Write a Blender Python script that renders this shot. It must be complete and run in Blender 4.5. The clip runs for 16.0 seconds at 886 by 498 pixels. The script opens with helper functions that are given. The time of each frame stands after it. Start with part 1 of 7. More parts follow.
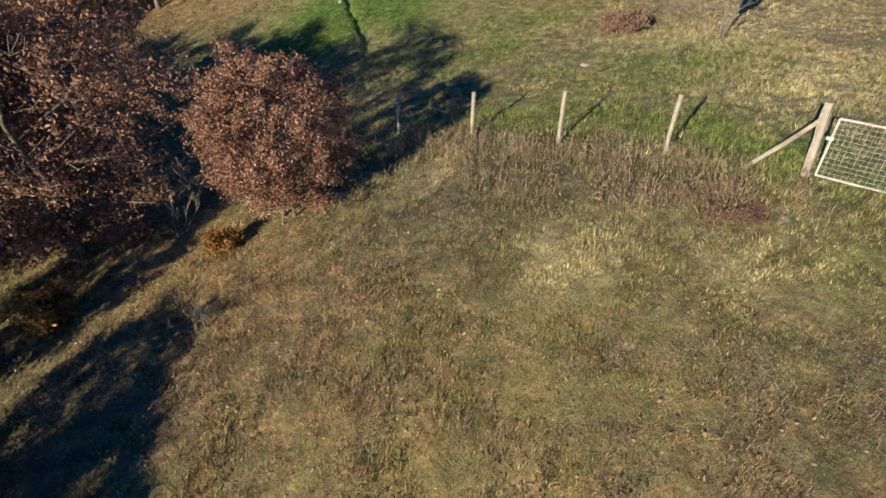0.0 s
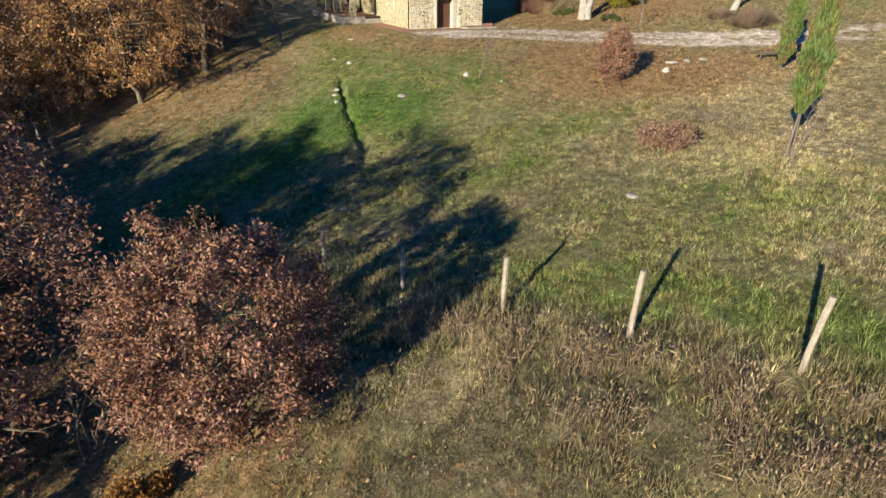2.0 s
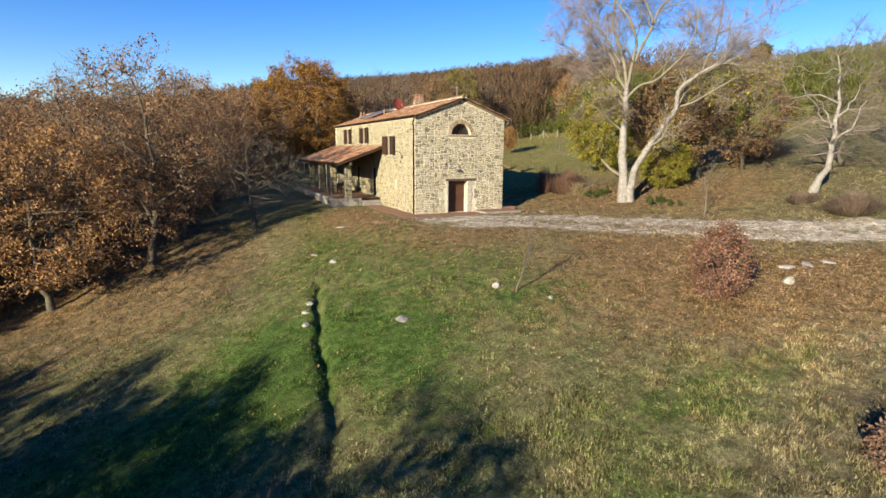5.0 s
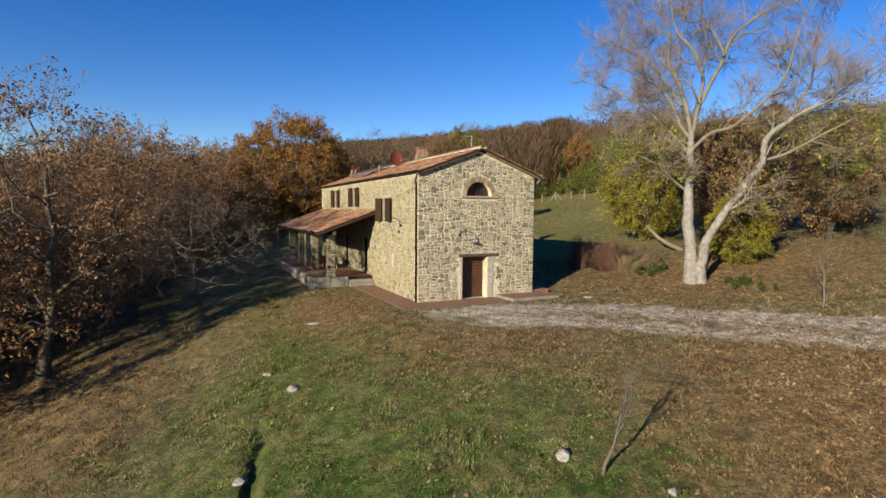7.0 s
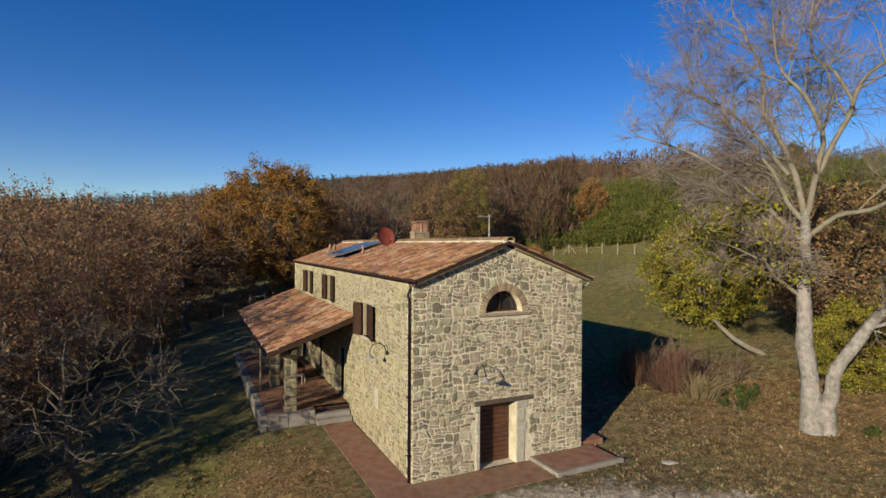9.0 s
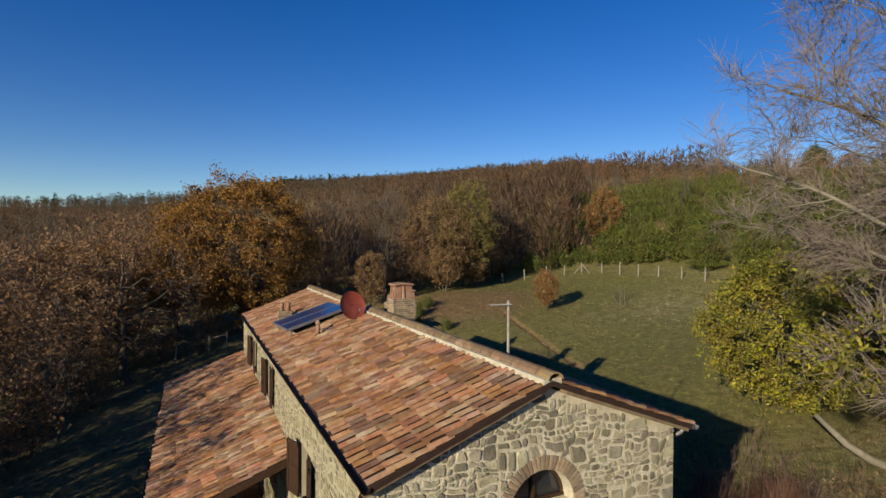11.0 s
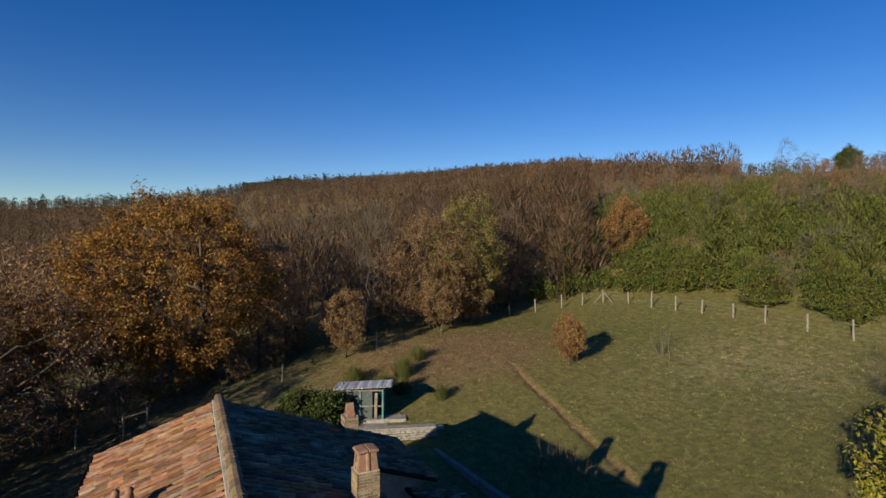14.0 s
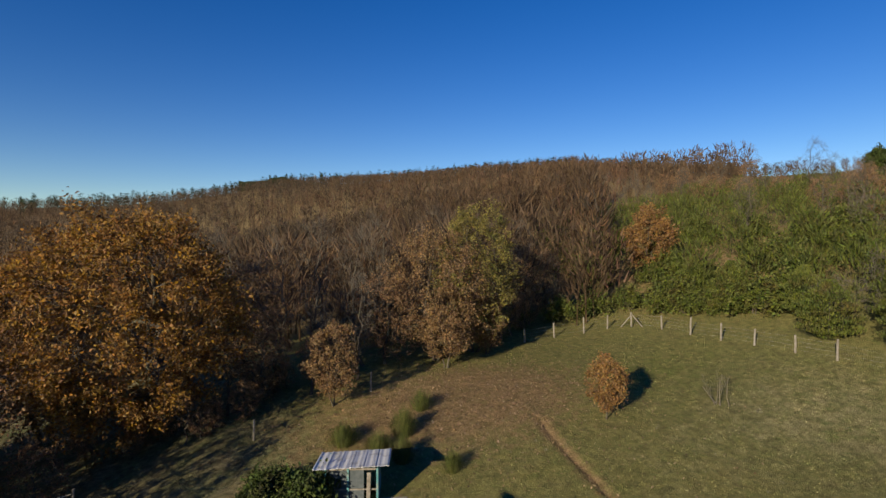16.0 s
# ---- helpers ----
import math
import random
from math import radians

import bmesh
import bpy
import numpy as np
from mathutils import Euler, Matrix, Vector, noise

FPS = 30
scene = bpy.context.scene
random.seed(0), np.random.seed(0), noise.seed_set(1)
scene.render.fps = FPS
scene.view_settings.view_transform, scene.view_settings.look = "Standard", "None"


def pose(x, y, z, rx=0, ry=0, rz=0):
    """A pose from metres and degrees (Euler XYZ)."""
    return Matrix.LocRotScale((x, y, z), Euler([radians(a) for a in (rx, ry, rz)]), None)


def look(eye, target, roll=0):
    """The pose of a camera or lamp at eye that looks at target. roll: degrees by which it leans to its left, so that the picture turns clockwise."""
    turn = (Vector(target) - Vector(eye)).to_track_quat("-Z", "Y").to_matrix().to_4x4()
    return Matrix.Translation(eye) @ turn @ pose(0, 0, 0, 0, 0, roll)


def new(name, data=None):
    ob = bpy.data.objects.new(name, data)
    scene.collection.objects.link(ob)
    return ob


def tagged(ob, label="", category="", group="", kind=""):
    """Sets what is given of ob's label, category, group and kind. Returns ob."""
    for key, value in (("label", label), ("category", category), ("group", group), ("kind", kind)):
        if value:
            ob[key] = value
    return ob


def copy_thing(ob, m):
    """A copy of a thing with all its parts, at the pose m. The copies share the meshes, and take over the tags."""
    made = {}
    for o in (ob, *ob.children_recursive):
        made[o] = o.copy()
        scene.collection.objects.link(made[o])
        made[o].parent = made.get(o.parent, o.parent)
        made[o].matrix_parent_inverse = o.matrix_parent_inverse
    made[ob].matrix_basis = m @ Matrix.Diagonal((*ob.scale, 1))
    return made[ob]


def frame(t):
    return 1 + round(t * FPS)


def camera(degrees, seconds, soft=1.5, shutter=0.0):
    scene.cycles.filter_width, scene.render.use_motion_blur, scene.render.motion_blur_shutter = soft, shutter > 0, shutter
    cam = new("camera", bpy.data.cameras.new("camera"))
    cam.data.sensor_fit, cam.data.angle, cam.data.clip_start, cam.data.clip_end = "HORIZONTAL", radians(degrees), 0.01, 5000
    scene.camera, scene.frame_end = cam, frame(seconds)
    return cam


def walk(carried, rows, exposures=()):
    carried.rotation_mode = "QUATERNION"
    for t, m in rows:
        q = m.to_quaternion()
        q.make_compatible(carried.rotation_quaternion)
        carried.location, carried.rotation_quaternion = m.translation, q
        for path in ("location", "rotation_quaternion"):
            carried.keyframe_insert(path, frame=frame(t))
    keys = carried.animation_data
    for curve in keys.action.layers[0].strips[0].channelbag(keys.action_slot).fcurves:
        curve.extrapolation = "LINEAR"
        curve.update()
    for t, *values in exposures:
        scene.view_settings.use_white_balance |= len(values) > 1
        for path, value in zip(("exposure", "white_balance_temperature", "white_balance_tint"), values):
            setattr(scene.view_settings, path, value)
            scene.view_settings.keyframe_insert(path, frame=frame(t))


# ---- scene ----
cam = camera(79.9, 16.0)
METRES, EYE, TILT, LEAN, TURN = 62.4, 3.62, 2.4, 0.4, -26.2
ROWS = [
    (0.0, 0.0, 0.0, 0.0, 0.36, -37.18, -0.48),
    (0.5, -0.0017, 0.0207, 0.0016, 0.31, -35.41, -0.55),
    (1.0, -0.0043, 0.0425, 0.0024, 0.19, -34.24, -0.65),
    (1.5, -0.007, 0.0656, 0.0028, 0.12, -32.79, -0.72),
    (2.0, -0.0097, 0.0904, 0.002, 0.12, -29.96, -0.8),
    (2.5, -0.0121, 0.1168, 0.0006, 0.16, -26.77, -0.82),
    (3.0, -0.014, 0.145, -0.001, 0.21, -23.61, -0.82),
    (3.5, -0.0158, 0.175, -0.002, 0.24, -20.41, -0.81),
    (4.0, -0.0177, 0.2064, -0.0018, 0.24, -17.21, -0.8),
    (6.5, -0.0306, 0.3822, -0.0083, 0.16, -8.54, -0.77),
    (7.0, -0.0332, 0.4193, -0.0066, 0.12, -6.47, -0.76),
    (7.5, -0.0353, 0.4565, 0.0001, 0.06, -4.43, -0.75),
    (8.0, -0.0366, 0.4903, 0.0106, 0.05, -2.69, -0.73),
    (8.5, -0.0378, 0.5263, 0.0227, -0.01, -2.75, -0.75),
    (9.0, -0.0384, 0.5614, 0.035, -0.01, -2.83, -0.69),
    (11.5, -0.0335, 0.7231, 0.0765, -0.17, -3.06, -0.63),
    (12.0, -0.0321, 0.7525, 0.0828, -0.22, -3.1, -0.59),
    (12.5, -0.0313, 0.7812, 0.0894, -0.27, -3.14, -0.59),
    (13.0, -0.0304, 0.8097, 0.0959, -0.3, -3.16, -0.53),
    (13.5, -0.0302, 0.8377, 0.1022, -0.34, -3.23, -0.5),
    (14.0, -0.0307, 0.8654, 0.1076, -0.38, -3.23, -0.46),
    (14.5, -0.0321, 0.8937, 0.113, -0.46, -3.28, -0.47),
    (15.0, -0.034, 0.9216, 0.1181, -0.46, -3.3, -0.45),
    (15.5, -0.0373, 0.9507, 0.1231, -0.54, -3.35, -0.43),
    (16.0, -0.0407, 0.9808, 0.1276, -0.63, -3.4, -0.41),
]
walk(cam, [(t, pose(-19.58, -47.18, EYE, TILT, LEAN, TURN) @ pose(METRES * x, METRES * y, METRES * z, 90 + pitch, roll, yaw)) for t, x, y, z, yaw, pitch, roll in ROWS], exposures=[(0.0, 1.4), (2.0, 1.54), (3.5, 1.6), (4.5, 1.45), (7.0, 0.84), (9.0, 0.53), (12.0, 0.42), (16.0, 0.42)])

# ---- sky and sun ----
SUN_HEIGHT, SUN_X, SUN_Y = 16.6, -0.875, -0.485
world = bpy.data.worlds.new("sky")
scene.world = world
world.use_nodes = True
wn = world.node_tree
sky = wn.nodes.new("ShaderNodeTexSky")
sky.sky_type = "NISHITA"
sky.sun_disc = False
sky.sun_elevation = radians(SUN_HEIGHT)
sky.sun_rotation = math.atan2(SUN_X, SUN_Y)
sky.altitude, sky.air_density, sky.dust_density, sky.ozone_density = 1300, 1.0, 0.0, 2.0
wn.nodes["Background"].inputs[1].default_value = 0.086
vivid = wn.nodes.new("ShaderNodeHueSaturation")
vivid.inputs["Saturation"].default_value = 1.42
vivid.inputs["Hue"].default_value = 0.519
wn.links.new(sky.outputs[0], vivid.inputs["Color"])
wn.links.new(vivid.outputs[0], wn.nodes["Background"].inputs[0])
sun = new("sun", bpy.data.lights.new("sun", "SUN"))
sun.data.energy, sun.data.angle, sun.data.color = 5.0, radians(0.53), (1.0, 0.86, 0.65)
ch = math.cos(radians(SUN_HEIGHT))
sun.matrix_world = look((SUN_X * ch * 100, SUN_Y * ch * 100, math.sin(radians(SUN_HEIGHT)) * 100), (0, 0, 0))


# ---- materials ----
PAINT = 0.66


def nodes_of(name):
    m = bpy.data.materials.new(name)
    m.use_nodes = True
    return m, m.node_tree.nodes, m.node_tree.links


def link_value(links, socket, value):
    if hasattr(value, "is_output"):
        links.new(value, socket)
    else:
        socket.default_value = value


def mix(nodes, links, a, b, factor):
    n = nodes.new("ShaderNodeMix")
    n.data_type = "RGBA"
    for key, v in ((0, factor), (6, a), (7, b)):
        if isinstance(v, tuple) and len(v) == 3:
            v = (*v, 1)
        link_value(links, n.inputs[key], v)
    return n.outputs[2]


def noise_tex(nodes, links, scale, detail=5, rough=0.6, where=None, low=0.35, high=0.65):
    """Noise of the given size, spread to the range 0 to 1."""
    n = nodes.new("ShaderNodeTexNoise")
    n.inputs["Scale"].default_value, n.inputs["Detail"].default_value, n.inputs["Roughness"].default_value = scale, detail, rough
    if where:
        links.new(where, n.inputs["Vector"])
    r = nodes.new("ShaderNodeMapRange")
    r.inputs[1].default_value, r.inputs[2].default_value = low, high
    links.new(n.outputs[0], r.inputs[0])
    return r.outputs[0]


def material(name, a, b, scale=6.0, rough=0.85, bump=0.3, bump_scale=40.0, third=None, third_scale=1.5, vary="", spread=0.35, metal=0.0, distance=0.01, through_light=0.0, tint=False):
    """A surface that runs from colour a to b by noise in world metres, with stains of a third colour; vary: 'piece' or 'object' shifts each piece's shade."""
    m, nodes, links = nodes_of(name)
    bsdf = nodes["Principled BSDF"]
    a, b, third = (c and tuple(PAINT * v for v in c) for c in (a, b, third))
    where = nodes.new("ShaderNodeNewGeometry").outputs["Position"]
    colour = mix(nodes, links, a, b, noise_tex(nodes, links, scale, where=where))
    if third:
        colour = mix(nodes, links, colour, third, noise_tex(nodes, links, third_scale, 6, 0.7, where, 0.5, 0.68))
    if vary:
        if vary == "piece":
            rnd = nodes.new("ShaderNodeNewGeometry").outputs["Random Per Island"]
        else:
            rnd = nodes.new("ShaderNodeObjectInfo").outputs["Random"]
        hsv = nodes.new("ShaderNodeHueSaturation")
        for key, (lo, hi), k in (("Value", (1 - spread, 1 + spread), 1.0), ("Hue", (0.5 - 0.03 * spread, 0.5 + 0.03 * spread), 7.31), ("Saturation", (1 - spread * 0.25, 1 + spread * 0.25), 3.77)):
            mul = nodes.new("ShaderNodeMath")
            mul.operation = "MULTIPLY"
            mul.inputs[1].default_value = k
            links.new(rnd, mul.inputs[0])
            fr = nodes.new("ShaderNodeMath")
            fr.operation = "FRACT"
            links.new(mul.outputs[0], fr.inputs[0])
            r = nodes.new("ShaderNodeMapRange")
            r.inputs[3].default_value, r.inputs[4].default_value = lo, hi
            links.new(fr.outputs[0] if k != 1.0 else rnd, r.inputs[0])
            links.new(r.outputs[0], hsv.inputs[key])
        links.new(colour, hsv.inputs["Color"])
        colour = hsv.outputs[0]
    if tint:
        shade = nodes.new("ShaderNodeAttribute")
        shade.attribute_name = "tint"
        blend = nodes.new("ShaderNodeMix")
        blend.data_type, blend.blend_type = "RGBA", "MULTIPLY"
        blend.inputs[0].default_value = 1.0
        links.new(colour, blend.inputs[6])
        links.new(shade.outputs["Color"], blend.inputs[7])
        colour = blend.outputs[2]
    links.new(colour, bsdf.inputs["Base Color"])
    bsdf.inputs["Roughness"].default_value, bsdf.inputs["Metallic"].default_value = rough, metal
    bsdf.inputs["Specular IOR Level"].default_value = 0.3
    if bump:
        b_ = nodes.new("ShaderNodeBump")
        b_.inputs["Strength"].default_value, b_.inputs["Distance"].default_value = bump, distance
        links.new(noise_tex(nodes, links, bump_scale, 4, 0.6, where, 0.2, 0.8), b_.inputs["Height"])
        links.new(b_.outputs[0], bsdf.inputs["Normal"])
    if through_light:
        tr = nodes.new("ShaderNodeBsdfTranslucent")
        links.new(colour, tr.inputs[0])
        ms = nodes.new("ShaderNodeMixShader")
        ms.inputs[0].default_value = through_light
        links.new(bsdf.outputs[0], ms.inputs[1])
        links.new(tr.outputs[0], ms.inputs[2])
        links.new(ms.outputs[0], nodes["Material Output"].inputs[0])
    return m


def cover_material(name, blades):
    """Meadow: dry grass, green grass, fallen leaves and gravel by the cover attribute (red: green grass, green: leaves, blue: gravel)."""
    m, nodes, links = nodes_of(name)
    bsdf = nodes["Principled BSDF"]
    where = nodes.new("ShaderNodeNewGeometry").outputs["Position"]
    att = nodes.new("ShaderNodeAttribute")
    att.attribute_name = "cover"
    sep = nodes.new("ShaderNodeSeparateColor")
    links.new(att.outputs["Color"], sep.inputs[0])

    def worn(weight, scale, soft):
        """The weight broken up by noise."""
        n = noise_tex(nodes, links, scale, 6, 0.7, where, 0.25, 0.75)
        add = nodes.new("ShaderNodeMath")
        add.operation = "SUBTRACT"
        links.new(weight, add.inputs[0])
        links.new(n, add.inputs[1])
        r = nodes.new("ShaderNodeMapRange")
        r.inputs[1].default_value, r.inputs[2].default_value = -soft, soft
        links.new(add.outputs[0], r.inputs[0])
        return r.outputs[0]
    tone = nodes.new("ShaderNodeAttribute")
    tone.attribute_name = "tone"
    tones = nodes.new("ShaderNodeSeparateColor")
    links.new(tone.outputs["Color"], tones.inputs[0])
    k = 1.46 if blades else 1.05
    dry = mix(nodes, links, (0.085 * k, 0.072 * k, 0.036 * k), (0.220 * k, 0.186 * k, 0.096 * k), noise_tex(nodes, links, 2.2, 9, 0.8, where))
    dry = mix(nodes, links, dry, (0.30 * k, 0.252 * k, 0.125 * k), noise_tex(nodes, links, 0.5, 8, 0.75, where, 0.56, 0.74))
    dry = mix(nodes, links, dry, (0.115 * k, 0.125 * k, 0.05 * k), noise_tex(nodes, links, 0.45, 6, 0.7, where, 0.42, 0.66))
    dry = mix(nodes, links, dry, (0.17 * k, 0.130 * k, 0.080 * k), noise_tex(nodes, links, 0.8, 7, 0.75, where, 0.55, 0.75))
    green = mix(nodes, links, (0.058 * k, 0.090 * k, 0.022 * k), (0.125 * k, 0.155 * k, 0.042 * k), noise_tex(nodes, links, 2.0, 7, 0.7, where))
    green = mix(nodes, links, green, (0.16 * k, 0.13 * k, 0.062 * k), noise_tex(nodes, links, 1.4, 9, 0.8, where, 0.46, 0.64))
    leaves = mix(nodes, links, (0.095, 0.060, 0.030), (0.37, 0.250, 0.120), noise_tex(nodes, links, 9.0, 6, 0.8, where))
    leaves = mix(nodes, links, leaves, (0.145, 0.115, 0.045), noise_tex(nodes, links, 1.6, 6, 0.75, where, 0.45, 0.7))
    gravel = mix(nodes, links, (0.22, 0.18, 0.125), (0.66, 0.61, 0.50), noise_tex(nodes, links, 2.5, 9, 0.8, where))
    straw = mix(nodes, links, (0.22 * k, 0.188 * k, 0.098 * k), (0.33 * k, 0.285 * k, 0.155 * k), noise_tex(nodes, links, 3.0, 8, 0.75, where))
    dry = mix(nodes, links, dry, straw, worn(tones.outputs[0], 1.3, 0.30))
    dead = mix(nodes, links, (0.036 * k, 0.033 * k, 0.020 * k), (0.128 * k, 0.112 * k, 0.070 * k), noise_tex(nodes, links, 3.4, 9, 0.85, where))
    dead = mix(nodes, links, dead, (0.082 * k, 0.083 * k, 0.036 * k), noise_tex(nodes, links, 1.1, 7, 0.75, where, 0.46, 0.66))
    dry = mix(nodes, links, dry, dead, worn(tones.outputs[2], 0.8, 0.35))
    vivid_green = mix(nodes, links, (0.038 * k, 0.074 * k, 0.014 * k), (0.080 * k, 0.128 * k, 0.028 * k), noise_tex(nodes, links, 2.6, 7, 0.7, where))
    green = mix(nodes, links, green, vivid_green, worn(tones.outputs[1], 1.0, 0.32))
    colour = mix(nodes, links, dry, green, worn(sep.outputs[0], 0.9, 0.30))
    turf = mix(nodes, links, (0.100 * k, 0.098 * k, 0.028 * k), (0.215 * k, 0.188 * k, 0.050 * k), noise_tex(nodes, links, 1.8, 8, 0.75, where))
    colour = mix(nodes, links, colour, turf, att.outputs["Alpha"])
    colour = mix(nodes, links, colour, leaves, worn(sep.outputs[1], 1.7, 0.30))
    colour = mix(nodes, links, colour, gravel, worn(sep.outputs[2], 1.1, 0.22))
    fine = nodes.new("ShaderNodeHueSaturation")
    fr = nodes.new("ShaderNodeMapRange")
    fr.inputs[3].default_value, fr.inputs[4].default_value = 0.22, 1.85
    links.new(noise_tex(nodes, links, 14.0, 8, 0.85, where, 0.3, 0.7), fr.inputs[0])
    clumps = nodes.new("ShaderNodeMapRange")
    clumps.inputs[3].default_value, clumps.inputs[4].default_value = 0.66, 1.30
    links.new(noise_tex(nodes, links, 2.7, 4, 0.6, where, 0.36, 0.64), clumps.inputs[0])
    both = nodes.new("ShaderNodeMath")
    both.operation = "MULTIPLY"
    links.new(fr.outputs[0], both.inputs[0])
    links.new(clumps.outputs[0], both.inputs[1])
    links.new(both.outputs[0], fine.inputs["Value"])
    links.new(colour, fine.inputs["Color"])
    smooth_turf = nodes.new("ShaderNodeMath")
    smooth_turf.operation = "MULTIPLY"
    smooth_turf.inputs[1].default_value = 0.7
    links.new(att.outputs["Alpha"], smooth_turf.inputs[0])
    colour = mix(nodes, links, fine.outputs[0], colour, smooth_turf.outputs[0])
    if blades:
        rnd = nodes.new("ShaderNodeNewGeometry").outputs["Random Per Island"]
        hsv = nodes.new("ShaderNodeHueSaturation")
        r = nodes.new("ShaderNodeMapRange")
        r.inputs[3].default_value, r.inputs[4].default_value = 0.22, 2.0
        links.new(rnd, r.inputs[0])
        links.new(r.outputs[0], hsv.inputs["Value"])
        links.new(colour, hsv.inputs["Color"])
        colour = hsv.outputs[0]
        tr = nodes.new("ShaderNodeBsdfTranslucent")
        links.new(colour, tr.inputs[0])
        ms = nodes.new("ShaderNodeMixShader")
        ms.inputs[0].default_value = 0.35
        links.new(bsdf.outputs[0], ms.inputs[1])
        links.new(tr.outputs[0], ms.inputs[2])
        links.new(ms.outputs[0], nodes["Material Output"].inputs[0])
    else:
        b_ = nodes.new("ShaderNodeBump")
        b_.inputs["Distance"].default_value = 0.12
        calm = nodes.new("ShaderNodeMapRange")
        calm.inputs[3].default_value, calm.inputs[4].default_value = 0.9, 0.35
        links.new(att.outputs["Alpha"], calm.inputs[0])
        links.new(calm.outputs[0], b_.inputs["Strength"])
        links.new(noise_tex(nodes, links, 7.0, 8, 0.75, where, 0.2, 0.8), b_.inputs["Height"])
        links.new(b_.outputs[0], bsdf.inputs["Normal"])
    links.new(colour, bsdf.inputs["Base Color"])
    bsdf.inputs["Roughness"].default_value = 0.95
    bsdf.inputs["Specular IOR Level"].default_value = 0.1
    return m


MEADOW, BLADES = cover_material("meadow", False), cover_material("grass_blades", True)
MORTAR = material("lime_mortar", (0.66, 0.60, 0.43), (0.86, 0.79, 0.60), 5, 0.95, 0.8, 30, (0.50, 0.45, 0.30), 1.2, distance=0.02)
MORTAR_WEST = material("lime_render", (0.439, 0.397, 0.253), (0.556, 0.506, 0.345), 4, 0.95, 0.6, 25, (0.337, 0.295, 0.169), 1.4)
STONE = material("field_stone", (0.275, 0.250, 0.165), (0.440, 0.400, 0.270), 7, 0.9, 0.8, 22, (0.50, 0.455, 0.32), 3, "object", 0.46, distance=0.02)
STONE_JOINED = material("field_stone_small", (0.275, 0.250, 0.165), (0.440, 0.400, 0.270), 7, 0.9, 0.8, 22, (0.50, 0.455, 0.32), 3, "piece", 0.46, distance=0.02)
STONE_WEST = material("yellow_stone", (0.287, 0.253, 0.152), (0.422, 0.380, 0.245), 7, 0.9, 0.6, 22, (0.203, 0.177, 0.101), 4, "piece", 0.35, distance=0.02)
QUOIN = material("pale_limestone", (0.448, 0.412, 0.323), (0.591, 0.556, 0.448), 6, 0.9, 0.4, 30)
BRICK = material("pale_brick", (0.320, 0.232, 0.144), (0.440, 0.344, 0.224), 10, 0.9, 0.4, 50, vary="object", spread=0.3)
BRICK_JOINED = material("pale_brick_course", (0.288, 0.208, 0.128), (0.448, 0.352, 0.224), 10, 0.9, 0.4, 50, vary="piece", spread=0.35)
TILE = material("terracotta_tile", (0.300, 0.138, 0.068), (0.440, 0.240, 0.130), 5, 0.9, 0.4, 40, (0.52, 0.40, 0.27), 1.3, "object", 0.46)
TILE_JOINED = material("terracotta_tile_rows", (0.300, 0.138, 0.068), (0.440, 0.240, 0.130), 5, 0.9, 0.4, 40, (0.52, 0.40, 0.27), 1.3, "piece", 0.46)
RIDGE = material("ridge_tile", (0.25, 0.160, 0.085), (0.36, 0.255, 0.150), 6, 0.9, 0.4, 40, (0.30, 0.250, 0.120), 3, "object", 0.3)
# near-black bed: shade of the hollows between cover tiles, put into its colour
SHADE_BED = material("shade_dark_tile_bed", (0.035, 0.018, 0.011), (0.054, 0.030, 0.020), 6, 0.95, 0.3)
PAVING = material("terracotta_paving", (0.265, 0.130, 0.072), (0.370, 0.200, 0.120), 3, 0.85, 0.2, 30, (0.330, 0.240, 0.160), 2, "piece", 0.18)
COPING = material("pale_coping", (0.300, 0.276, 0.230), (0.392, 0.369, 0.317), 4, 0.9, 0.4, 30, (0.207, 0.184, 0.144), 2)
OLD_WOOD = material("weathered_post", (0.272, 0.232, 0.176), (0.440, 0.400, 0.328), 12, 0.9, 0.6, 50, (0.176, 0.152, 0.112), 3)
DARK_WOOD = material("dark_brown_wood", (0.045, 0.022, 0.011), (0.075, 0.036, 0.018), 14, 0.6, 0.3, 60)
DOOR_WOOD = material("door_wood", (0.085, 0.036, 0.017), (0.15, 0.068, 0.032), 9, 0.55, 0.3, 60, vary="piece", spread=0.15)
BEAM = material("grey_oak_beam", (0.07, 0.055, 0.040), (0.15, 0.12, 0.085), 10, 0.85, 0.5, 50)
COPPER = material("dark_copper", (0.027, 0.018, 0.013), (0.051, 0.033, 0.024), 8, 0.5, 0.1, 30, metal=0.6)
ZINC = material("grey_zinc", (0.30, 0.31, 0.31), (0.44, 0.45, 0.45), 8, 0.5, 0.1, 30, metal=0.7)
IRON = material("black_iron", (0.02, 0.018, 0.016), (0.05, 0.045, 0.04), 20, 0.6, 0.2, 60)
ENAMEL = material("grey_enamel", (0.30, 0.31, 0.28), (0.40, 0.41, 0.38), 8, 0.5, 0.1, 30)
WIRE = material("galvanised_wire", (0.42, 0.42, 0.40), (0.58, 0.58, 0.55), 10, 0.5, 0, metal=0.5)
GATE = material("pale_gate_metal", (0.400, 0.392, 0.352), (0.528, 0.520, 0.480), 12, 0.6, 0.1, 40, (0.288, 0.216, 0.144), 4)
DISH = material("rust_red_dish", (0.27, 0.055, 0.035), (0.34, 0.080, 0.05), 3, 0.55, 0.05, 30)
SOLAR = material("blue_collector", (0.009, 0.034, 0.128), (0.015, 0.049, 0.173), 2, 0.12, 0)
